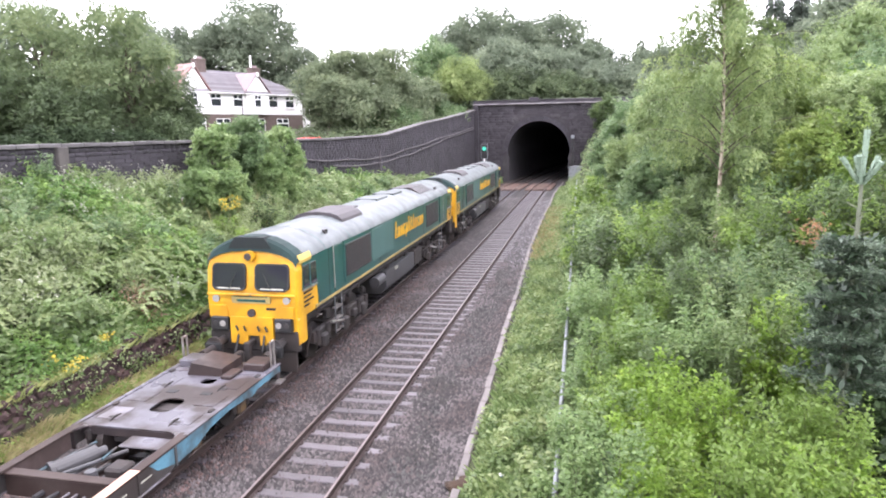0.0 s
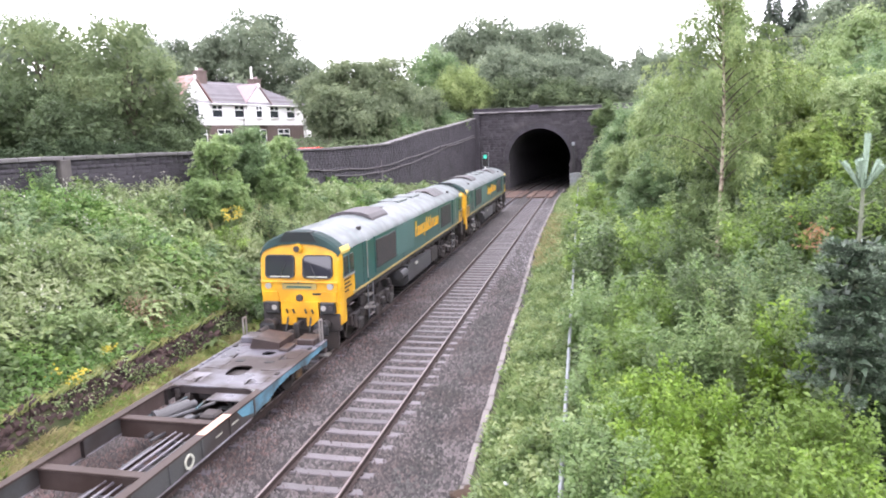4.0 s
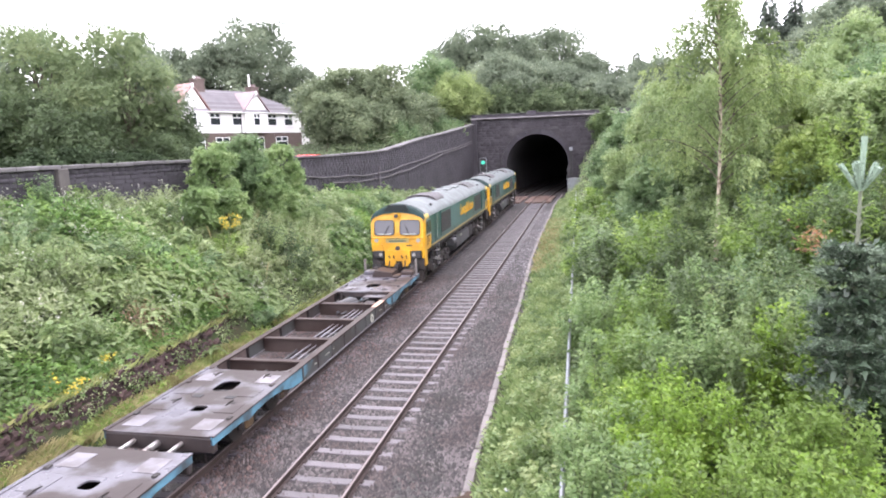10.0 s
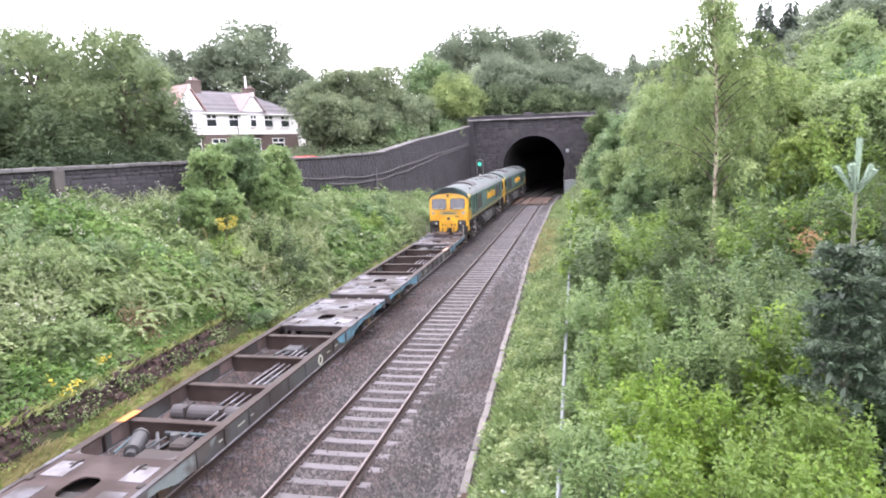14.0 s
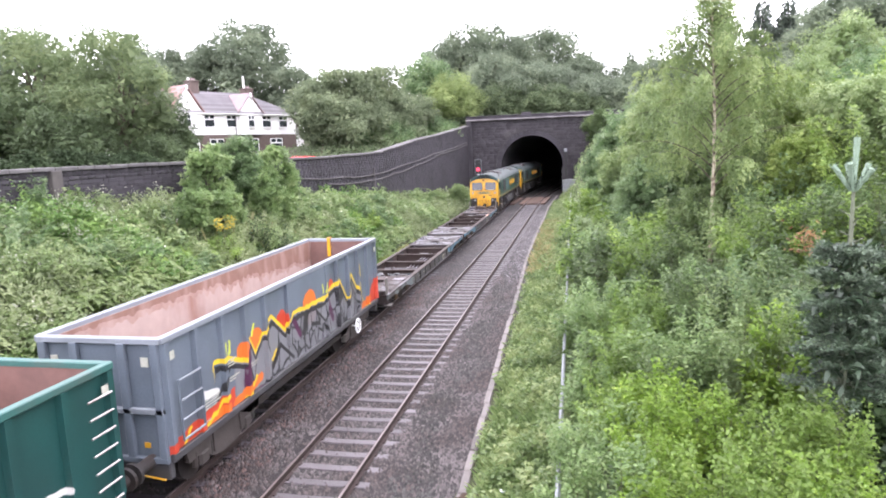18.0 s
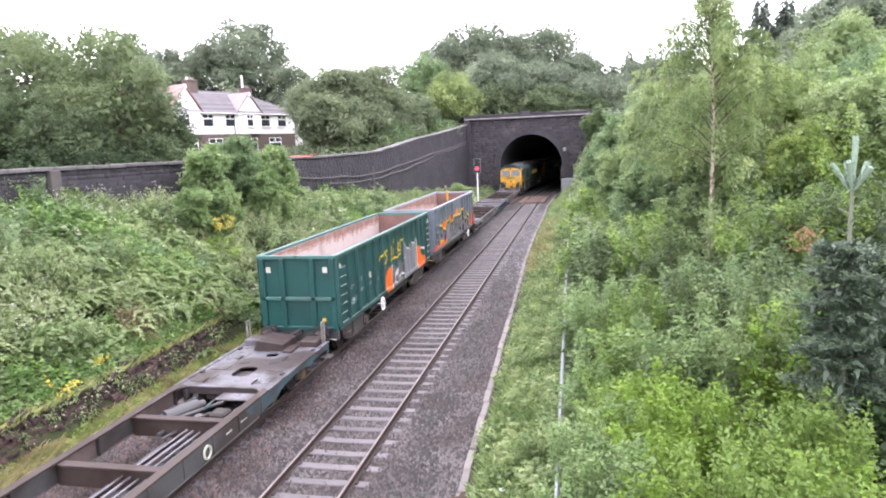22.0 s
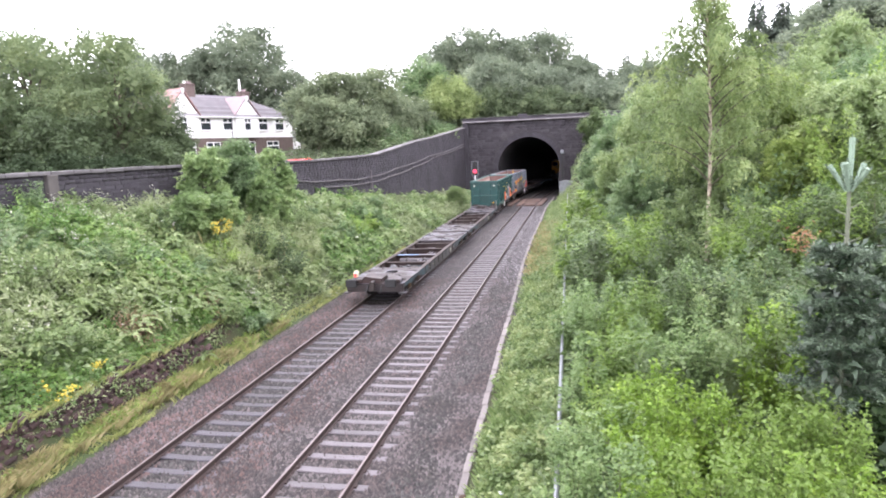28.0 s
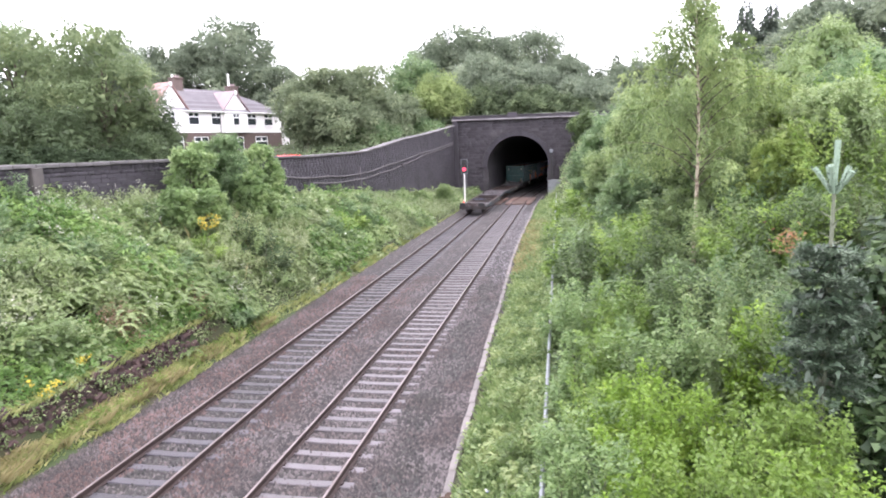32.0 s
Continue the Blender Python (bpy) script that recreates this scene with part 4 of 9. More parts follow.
for q in range(12):
    v = cube_block(0.62 * (0.6 + 0.08 * q), 0.25, 0.015 + 0.008 * (q % 4), 0.008 + 0.003 * (q % 3))
    bm = bmesh.new()
    bv = [bm.verts.new(p + np.array([0, 0, 0])) for p in v]
    for f in BLOCK_F:
        bm.faces.new([bv[i] for i in f])
    me = bpy.data.meshes.new("stone")
    bm.to_mesh(me)
    bm.free()
    me.materials.append(DARK_STONE)
    cache.append((0.62 * (0.6 + 0.08 * q), me))


def wall_frame(s):
    x, x2 = float(wall_x(s)), float(wall_x(s + 0.5))
    return x, math.degrees(math.atan2(0.5, x2 - x))


for s, z, w, h in near_blocks:
    ww, me = min(cache, key=lambda q: abs(q[0] - w))
    x, a = wall_frame(s)
    shared("stone", me, big_wall, pose(x + 0.0, s, z, 0, 0, a) @ Matrix.Diagonal((w / ww * 0.997, 1, h / 0.25 * 0.985, 1)))
P = []
for s, z, w, h in far_blocks:
    x, a = wall_frame(s)
    v = cube_block(w * 0.999, h * 0.98, rr.uniform(0.012, 0.034), 0.01)
    ca, sa = math.cos(radians(a)), math.sin(radians(a))
    P.append(np.stack([x + v[:, 0] * ca - v[:, 1] * sa, s + v[:, 0] * sa + v[:, 1] * ca, z + v[:, 2]], -1))
me = solids_mesh("stone_courses", None, BLOCK_F, np.array(P), DARK_STONE)
ob = new("stone_courses", me)
ob.parent = big_wall
ob["kind"] = "stuff"
# coping stones and the ledge
y = 8.0
while y < PORTAL_Y - 0.7:
    w = rr.uniform(0.8, 1.25)
    x, a = wall_frame(y)
    z0, z1 = float(np.interp(y, WALL_Y, TOP_Z)), float(np.interp(y + w, WALL_Y, TOP_Z))
    tilt = math.degrees(math.atan2(z1 - z0, w))
    part("coping", boxes((0.0, w - 0.015, -0.14, 0.62, -0.15, 0.0), bevel=0.02), COPING, big_wall,
         place=pose(x, y, z0 + rr.uniform(-0.012, 0.012), 0, 0, a) @ pose(0, 0, 0, 0, -tilt, 0))
    y += w
# cables clipped along the wall, and their brackets
CABLE = surface("weathered_cable", (0.11, 0.1, 0.105), (0.06, 0.055, 0.058), rough=0.7, scale=2, fine=20, bump=0.1)
cables = thing("wall_cables", "two grey cables clipped along the dark stone wall", "cable")
for nm, pts in (("upper_cable", ((41.0, 4.85), (47.6, 4.57), (53.7, 4.45), (59.9, 4.9), (70.9, 5.8), (86.5, 7.0))),
                ("lower_cable", ((45.0, 4.2), (53.0, 4.0), (58.4, 4.28), (64.9, 4.8), (73.0, 5.7), (86.5, 6.75)))):
    run = [Vector((float(wall_x(y)) + 0.1, y, z)) for y, z in pts]
    fine = []
    for p, q in zip(run, run[1:]):
        for k in range(4):
            f = k / 4
            c = p.lerp(q, f)
            c.x = float(wall_x(c.y)) + 0.1
            c.z -= 0.12 * 4 * f * (1 - f)
            fine.append(c)
    fine.append(run[-1])
    bm = bmesh.new()
    loft(bm, [[(c.x + 0.05 * math.cos(t), c.y, c.z + 0.05 * math.sin(t)) for t in np.linspace(0, 6.283, 7)[:-1]] for c in fine], True, True)
    part(nm, bm, CABLE, cables)
    for c in run[1:-1]:
        part("bracket", boxes((c.x - 0.12, c.x + 0.06, c.y - 0.06, c.y + 0.06, c.z - 0.12, c.z + 0.1), bevel=0.01), CABLE, cables)
part("cable_post", boxes((float(wall_x(53.9)) + 0.02, float(wall_x(53.9)) + 0.14, 53.84, 53.98, 3.2, 5.0), bevel=0.02), CABLE, cables, "grey upright carrying the cables")
# square pier
PIER = surface("lichened_pier", (0.085, 0.077, 0.072), (0.04, 0.035, 0.035), rough=0.85, scale=2, fine=14, bump=0.4)
x, a = wall_frame(21.0)
part("pier", boxes((0, 0.5, -0.2, 0.1, -2.6, 0.0), bevel=0.03), PIER, big_wall, place=pose(x, 21.0, float(np.interp(21.0, WALL_Y, TOP_Z)) - 0.12, 0, 0, a))

# ---------------------------------------------------------------- tunnel mouth
ARCH_X, ARCH_R, SPRING, CROWN = -6.25, 4.05, 3.55, 7.62


def arch_outline(rx, k=36, foot=-0.4, rise=None):
    pts = [(ARCH_X - rx * 0.96, foot), (ARCH_X - rx * 0.985, 1.6)]
    for i in range(k + 1):
        a = math.pi * (1 - i / k)
        pts.append((ARCH_X + rx * math.cos(a), SPRING + (rise or (CROWN - SPRING)) * math.sin(a)))
    pts += [(ARCH_X + rx * 0.985, 1.6), (ARCH_X + rx * 0.96, foot)]
    return pts


portal = thing("tunnel_portal", "soot-blackened stone tunnel portal with arched mouth", "tunnel portal", kind="structure")
px0, px1, ptop = -14.75, 6.5, 9.72
inner = arch_outline(ARCH_R)
bm = bmesh.new()
outer = []
k = len(inner)
for i, (x, z) in enumerate(inner):
    if i < 2:
        outer.append((px0, z))
    elif i >= k - 2:
        outer.append((px1, z))
    else:
        f = (i - 2) / (k - 5)
        # walk along the left side, the top and the right side
        per = [(px0, SPRING), (px0, ptop), (px1, ptop), (px1, SPRING)]
        if f < 0.15:
            outer.append((px0, SPRING + (ptop - SPRING) * f / 0.15))
        elif f <= 0.85:
            outer.append((px0 + (px1 - px0) * (f - 0.15) / 0.7, ptop))
        else:
            outer.append((px1, ptop - (ptop - SPRING) * (f - 0.85) / 0.15))
va = [bm.verts.new((x, PORTAL_Y, z)) for x, z in inner]
vb = [bm.verts.new((x, PORTAL_Y, z)) for x, z in outer]
vc = [bm.verts.new((x, PORTAL_Y + 1.2, z)) for x, z in inner]
vd = [bm.verts.new((x, PORTAL_Y + 1.2, z)) for x, z in outer]
for i in range(k - 1):
    bm.faces.new((va[i], va[i + 1], vb[i + 1], vb[i]))
    bm.faces.new((vc[i + 1], vc[i], vd[i], vd[i + 1]))
    bm.faces.new((va[i + 1], va[i], vc[i], vc[i + 1]))
    bm.faces.new((vb[i], vb[i + 1], vd[i + 1], vd[i]))
part("face_wall", bm, MORTAR, portal)
# stone courses on the face
P = []
rr = random.Random(8)
z = -0.3
while z < ptop - 0.05:
    h = min(rr.uniform(0.24, 0.38), ptop - z)
    x = px0 + 0.05 - rr.uniform(0, 0.5)
    while x < px1:
        w = rr.uniform(0.45, 1.1)
        cx, cz = x + w / 2, z + h / 2
        if cz > SPRING:
            inside = ((cx - ARCH_X) / (ARCH_R + 0.75)) ** 2 + ((cz - SPRING) / (CROWN - SPRING + 0.75)) ** 2 < 1
        else:
            inside = abs(cx - ARCH_X) < ARCH_R + 0.45
        if not inside and x > px0 - 0.02 and x + w < px1:
            v = cube_block(w * 0.999, h * 0.985, rr.uniform(0.006, 0.018), 0.008)
            P.append(np.stack([x + v[:, 0], PORTAL_Y + v[:, 1], z + v[:, 2]], -1))
        x += w
    z += h
ob = new("stone_courses", solids_mesh("portal_stone_courses", None, BLOCK_F, np.array(P), PORTAL_STONE))
ob.parent = portal
ob["kind"] = "stuff"
# arch ring
m = 33
for i in range(m):
    a0, a1 = math.pi * (1 - i / m), math.pi * (1 - (i + 1) / m)
    def rp(a, g):
        return (ARCH_X + (ARCH_R + g) * math.cos(a), SPRING + (CROWN - SPRING + g) * math.sin(a))
    e = 0.006
    pts = [rp(a0 - e, -0.02), rp(a0 - e, 0.62), rp(a1 + e, 0.62), rp(a1 + e, -0.02)]
    part("arch_stone", prism(pts, PORTAL_Y - 0.16 - 0.03 * (i % 2), PORTAL_Y + 0.5), DARK_STONE, portal)
pts = []
for i in range(25):
    a = math.pi * (1 - i / 24)
    pts.append((ARCH_X + (ARCH_R + 0.66) * math.cos(a), SPRING + (CROWN - SPRING + 0.66) * math.sin(a)))
hood = pts + [(ARCH_X + (x - ARCH_X) * 1.035, SPRING + (z - SPRING) * 1.035) for x, z in pts[::-1]]
part("hood_mould", prism(hood, PORTAL_Y - 0.22, PORTAL_Y + 0.2), ARCH_STONE, portal)
for sx in (-1, 1):
    x = ARCH_X + sx * (ARCH_R + 0.2)
    for j, z in enumerate(np.arange(-0.35, SPRING - 0.2, 0.42)):
        w = 0.32 + 0.1 * (j % 2)
        part("jamb_stone", boxes((x - w, x + w, PORTAL_Y - 0.15, PORTAL_Y + 0.4, z, z + 0.40), bevel=0.02), ARCH_STONE, portal)
part("cornice", boxes((px0 - 0.15, px1, PORTAL_Y - 0.42, PORTAL_Y + 0.6, ptop + 0.02, ptop + 0.2), bevel=0.03), surface("pale_cornice_stone", (0.24, 0.225, 0.23), (0.1, 0.092, 0.095), rough=0.85, scale=0.6, fine=10, bump=0.4, amount=0.8), portal, "pale weathered cornice")
part("cornice_bed", boxes((px0 - 0.1, px1, PORTAL_Y - 0.2, PORTAL_Y + 0.5, ptop + 0.2, ptop + 0.28), bevel=0.02), DARK_STONE, portal)
part("date_block", boxes((-7.5, -6.3, PORTAL_Y - 0.26, PORTAL_Y + 0.55, ptop + 0.285, ptop + 0.9), bevel=0.03), DARK_STONE, portal, "raised block in the middle of the parapet")
part("parapet", boxes((px0 - 0.1, px1, PORTAL_Y - 0.12, PORTAL_Y + 0.45, ptop + 0.28, ptop + 0.54), bevel=0.02), DARK_STONE, portal)
x = px0 - 0.15
while x < px1:
    part("parapet_cap", boxes((x, x + 1.18, PORTAL_Y - 0.22, PORTAL_Y + 0.55, ptop + 0.54, ptop + 0.64), bevel=0.025), COPING if -5 < x < 0 else DARK_STONE, portal)
    x += 1.2
for x in (px0 + 0.25, ):
    part("pilaster", boxes((x - 0.35, x + 0.35, PORTAL_Y - 0.32, PORTAL_Y, -0.3, ptop), bevel=0.03), DARK_STONE, portal)

# lining of the tunnel, following the curve
bm = bmesh.new()
rings = []
for s in list(np.arange(PORTAL_Y + 0.5, 216, 3.0)):
    x, y, a = line_at(s, X_LEFT)
    sh = line_at(PORTAL_Y, X_LEFT)[0]
    ring = []
    for qx, qz in inner:
        dx = qx - sh + 0.0
        ring.append((x + dx * math.cos(a), y - dx * math.sin(a), qz))
    rings.append(ring)
loft(bm, rings, closed=False)
bm.faces.new([bm.verts.new(p) for p in rings[-1]])
lining = part("tunnel_lining", bm, LINING, None)
tagged(lining, "sooty curved brick lining of the dark tunnel", "tunnel", kind="structure")
bm = bmesh.new()
rings = []
for s in np.arange(PORTAL_Y - 1, 216, 3.0):
    x, y, a = line_at(s, X_LEFT)
    rings.append([(x + dx * math.cos(a), y - dx * math.sin(a), -0.34) for dx in (-4, 9)])
loft(bm, rings, closed=False)
tagged(part("tunnel_floor", bm, BALLAST, None), "stone ballast floor inside the tunnel", "tunnel floor", kind="structure")

# low crumbling wall at the foot of the bank
low = thing("low_stone_wall", "low crumbling brown stone wall at the foot of the bank", "stone wall", kind="structure")
rr = random.Random(31)
meshes = []
for q in range(8):
    bm = bmesh.new()
    bmesh.ops.create_icosphere(bm, subdivisions=1, radius=0.5)
    for v in bm.verts:
        v.co = Vector((math.copysign(abs(v.co.x * 2) ** 0.4, v.co.x) * 0.5, math.copysign(abs(v.co.y * 2) ** 0.4, v.co.y) * 0.5, math.copysign(abs(v.co.z * 2) ** 0.4, v.co.z) * 0.5))
        v.co *= rr.uniform(0.8, 1.16)
    me = bpy.data.meshes.new("stone")
    bm.to_mesh(me)
    bm.free()
    me.materials.append(LOW_STONE)
    meshes.append(me)
z = -0.22
row = 0
while row < 11:
    y = 8.6 + rr.uniform(0, 0.2)
    h = rr.uniform(0.10, 0.17)
    while y < 21.6:
        w = rr.uniform(0.12, 0.4)
        top = 0.92 + 0.1 * math.sin(y * 1.3) + 0.07 * math.sin(y * 3.7 + 1) - (0.3 if y > 20.5 else 0)
        if z + h < top + 0.08 and rr.random() < (0.97 if row < 4 else 0.85):
            x = np.interp(y, [8, 13, 16, 21.6], [-12.2, -12.25, -12.15, -12.35]) - row * 0.024
            shared("stone", rr.choice(meshes), low, pose(x + rr.uniform(-0.1, 0.06), y + w / 2, z + h / 2 + rr.uniform(-0.025, 0.025), rr.uniform(-13, 13), rr.uniform(-10, 10), rr.uniform(-14, 14)) @ Matrix.Diagonal((0.42, w * 1.03, h * 1.1, 1)))
        y += w
    z += h * 0.95
    row += 1
bm = bmesh.new()
rings = []
for y in np.arange(8.5, 21.7, 0.11):
    x = float(np.interp(y, [8, 13, 16, 21.6], [-12.5, -12.55, -12.45, -12.65]))
    top = 0.82 + 0.1 * math.sin(y * 1.3) + 0.07 * math.sin(y * 3.7 + 1) - (0.25 if y > 20.5 else 0)
    ring = []
    for k, z in enumerate((-0.3, -0.12, 0.05, 0.2, 0.34, 0.48, 0.62, 0.75, 0.9)):
        d = 0.11 * noise.noise((y * 3.1, z * 5.0, 0.4)) + 0.06 * noise.noise((y * 8.0, z * 11.0, 2.0))
        ring.append((x + 0.27 - 0.1 * z + d, y, -0.3 + (top + 0.3) * k / 8))
    ring += [(x + 0.1, y, top + 0.05), (x - 0.4, y, top), (x - 0.4, y, -0.3)]
    rings.append(ring)
loft(bm, rings, True, True)
part("wall_core", bm, DARK_EARTH, low)

# ---------------------------------------------------------------- fence beside the right-hand verge
fence = thing("railing_fence", "galvanised steel railing with round top rail in the greenery", "fence")
FX = lambda y: float(np.interp(y, [5, 10, 18, 30, 45, 80], [-0.36, -0.38, -0.46, -0.58, -0.75, -1.1]))
y = 5.0
while y < 78:
    gz = float(ground_z(FX(y), y))
    part("post", boxes((FX(y) - 0.03, FX(y) + 0.03, y - 0.03, y + 0.03, gz - 0.3, 1.14)), GALV, fence)
    y += 2.4
y = 5.0
while y < 77:
    part("top_rail", pipes(((FX(y), y, 1.12), (FX(y + 2.4), y + 2.4, 1.12), 0.045)), GALV, fence)
    part("mid_rail", pipes(((FX(y), y, 0.68), (FX(y + 2.4), y + 2.4, 0.68), 0.018), seg=6), GALV, fence)
    y += 2.4

# ---------------------------------------------------------------- the train
# Each vehicle: y forward, rail tops at z = 0, its middle at the origin.


def rounded_rect(x0, x1, z0, z1, r, k=4):
    pts = []
    for cx, cz, a0 in ((x1 - r, z1 - r, 0), (x0 + r, z1 - r, 90), (x0 + r, z0 + r, 180), (x1 - r, z0 + r, 270)):
        for i in range(k + 1):
            a = radians(a0 + 90 * i / k)
            pts.append((cx + r * math.cos(a), cz + r * math.sin(a)))
    return pts


def frame_ring(outer, inner_pts, y0, y1):
    """A flat frame between two outlines of equal length."""
    bm = bmesh.new()
    rings = [[(x, y0, z) for x, z in inner_pts], [(x, y0, z) for x, z in outer], [(x, y1, z) for x, z in outer], [(x, y1, z) for x, z in inner_pts]]
    loft(bm, rings + [rings[0]], True)
    bmesh.ops.recalc_face_normals(bm, faces=bm.faces)
    return bm


def each(name, specs, material, parent, seg=8, label=""):
    """One part for each bar."""
    for sp in specs:
        part(name, pipes(sp, seg=seg), material, parent, label)


def wheelset(parent, y, r=0.46):
    bm = bmesh.new()
    for s in (-1, 1):
        tube(bm, (s * 0.68, y, r), (s * 0.82, y, r), r, seg=20)
        tube(bm, (s * 0.66, y, r), (s * 0.69, y, r), r + 0.03, seg=20)
    tube(bm, (-0.7, y, r), (0.7, y, r), 0.08, seg=8)
    return part("wheelset", bm, GRIME_SHADE, parent)


def loco_bogie(name, yc, parent):
    b = part(name, boxes((-1.16, -0.98, yc - 2.3, yc + 2.3, 0.55, 0.92), (0.98, 1.16, yc - 2.3, yc + 2.3, 0.55, 0.92),
                         (-1.0, 1.0, yc - 1.0, yc - 0.7, 0.6, 0.85), (-1.0, 1.0, yc + 0.7, yc + 1.0, 0.6, 0.85), bevel=0.04), GRIME_SHADE, parent)
    for dy in (-1.75, 0, 1.75):
        wheelset(b, yc + dy, 0.53)
        for s in (-1, 1):
            part("axle_box", boxes((s * 1.22 - 0.09, s * 1.22 + 0.09, yc + dy - 0.2, yc + dy + 0.2, 0.34, 0.74), bevel=0.05), GRIME_SHADE, b)
            each("spring", ((((s * 1.18), yc + dy - 0.36, 0.5), ((s * 1.18), yc + dy - 0.36, 0.95), 0.09),
                                 ((s * 1.18, yc + dy + 0.36, 0.5), (s * 1.18, yc + dy + 0.36, 0.95), 0.09),), GRIME_SHADE, b)
    for s in (-1, 1):
        part("damper", pipes(((s * 1.28, yc - 1.3, 0.95), (s * 1.28, yc - 0.3, 0.72), 0.05)), STEEL, b)
        each("sand_pipe", (((s * 1.1, yc + 2.35, 1.1), (s * 0.95, yc + 2.5, 0.25), 0.035), ((s * 1.1, yc - 2.35, 1.1), (s * 0.95, yc - 2.5, 0.25), 0.035),), GRIME_SHADE, b)
        for dy in (-0.82, 0.82):
            part("brake_cylinder", boxes((s * 1.2 - 0.1, s * 1.2 + 0.1, yc + dy - 0.17, yc + dy + 0.17, 0.55, 0.8), bevel=0.03), GRIME_SHADE, b)
    return b


ROOF_LINE = [(1.325, 3.22), (1.26, 3.36), (1.12, 3.5), (0.88, 3.66), (0.55, 3.8), (0.2, 3.87), (-0.2, 3.87), (-0.55, 3.8), (-0.88, 3.66), (-1.12, 3.5), (-1.26, 3.36), (-1.325, 3.22)]


def locomotive():
    loco = thing("diesel_locomotive", "dark green diesel locomotive with yellow cabs, wet roof", "locomotive", "coupled locomotives")
    H = 10.25
    # body side, sill and roof
    part("body", boxes((-1.325, 1.325, -H + 1.4, H - 1.4, 1.78, 3.22)), LOCO_GREEN, loco)
    for s in (-1, 1):
        part("yellow_stripe", boxes((s * 1.318 - 0.02, s * 1.318 + 0.02, -H + 1.2, H - 1.2, 1.72, 1.79)), STRIPE, loco, "worn yellow stripe along the sill")
    part("solebar", boxes((-1.1, 1.1, -H + 0.3, H - 0.3, 1.35, 1.70), bevel=0.02), GRIME_SHADE, loco)
    bm = bmesh.new()
    ys = [-H + 0.42, -H + 0.5, -2, 2, H - 0.5, H - 0.42]
    loft(bm, [[(x, y, z) for x, z in ROOF_LINE] for y in ys], closed=False)
    loft(bm, [[(x * 0.985, y, z - 0.05) for x, z in ROOF_LINE] for y in ys], closed=False)
    bmesh.ops.recalc_face_normals(bm, faces=bm.faces)
    for f in bm.faces:
        f.smooth = True
    roof = part("roof", bm, ROOF, loco, "wet grey-green roof")
    for y in np.arange(-8.2, 8.3, 2.05):
        bm = bmesh.new()
        loft(bm, [[(x * 1.006, y + d, z + 0.012) for x, z in ROOF_LINE] for d in (-0.025, 0.025)], closed=False)
        part("roof_joint", bm, LOCO_GREEN, roof)
    # exhaust hood, fan grilles and hatches
    hump = [(-0.92, 3.6), (-0.86, 3.74), (-0.72, 3.86), (-0.45, 3.95), (0, 3.98), (0.45, 3.95), (0.72, 3.86), (0.86, 3.74), (0.92, 3.6)]
    part("exhaust_hood", prism(hump, -5.6, -3.6), HOOD_GREY, roof, "sooty grey silencer hood")
    part("exhaust_port", boxes((-0.5, 0.5, -3.55, -2.95, 3.86, 3.9), bevel=0.01), GRILLE, roof)
    part("fan_grille", prism([(-0.98, 3.63), (-0.5, 3.86), (0.5, 3.92), (0.98, 3.63)], 4.4, 6.6), GRILLE, roof)
    for y in (-0.6, 1.7):
        part("roof_hatch", prism([(-0.5, 3.79), (-0.47, 3.888), (0.47, 3.888), (0.5, 3.79)], y, y + 1.4), ROOF, roof)
    for s in (-1, 1):
        for y in (-7.4, 7.4):
            part("lifting_lug", boxes((s * 1.0 - 0.05, s * 1.0 + 0.05, y - 0.1, y + 0.1, 3.55, 3.68)), GRILLE, roof)
    # sides
    for s in (-1, 1):
        a = 1.325 * s
        def plate(name, y0, y1, z0, z1, mat, d=0.012, label="", own=loco, bev=0.006):
            return part(name, boxes((min(a - 0.01 * s, a + d * s), max(a - 0.01 * s, a + d * s), y0, y1, z0, z1), bevel=bev), mat, own, label)
        for e in (-1, 1):
            # the near end on one side mirrors the far end on the other
            c = e
            if e * s < 0:
                plate("light_panel", min(c * 4.0, c * 1.35), max(c * 4.0, c * 1.35), 2.02, 3.16, PANEL, label="grey-green side panel")
            g = plate("side_grille", min(c * 6.6, c * 4.15), max(c * 6.6, c * 4.15), 2.05, 3.08, GRILLE, 0.02, "black intake grille")
            for zz in np.arange(2.12, 3.05, 0.09):
                plate("louvre", min(c * 6.55, c * 4.2), max(c * 6.55, c * 4.2), zz, zz + 0.03, GRILLE, 0.035, own=g, bev=0)
            plate("cab_door", min(c * 7.6, c * 6.95), max(c * 7.6, c * 6.95), 1.84, 3.2, LOCO_GREEN, 0.018)
            for yy in (7.72, 6.86):
                part("handrail", pipes(((a + 0.05 * s, c * yy, 1.95), (a + 0.05 * s, c * yy, 3.25), 0.02), seg=6), STEEL if yy > 7 else LOCO_GREEN, loco)
            for zz in (1.25, 0.9, 0.55):
                part("step", boxes((min(a * 0.88, a), max(a * 0.88, a), c * 7.28 - 0.25, c * 7.28 + 0.25, zz, zz + 0.04)), STEEL, loco)
            each("ladder_rail", (((a * 0.97, c * 7.0, 0.5), (a * 0.97, c * 7.0, 1.7), 0.02), ((a * 0.97, c * 7.56, 0.5), (a * 0.97, c * 7.56, 1.7), 0.02),), GALV, loco, seg=6)
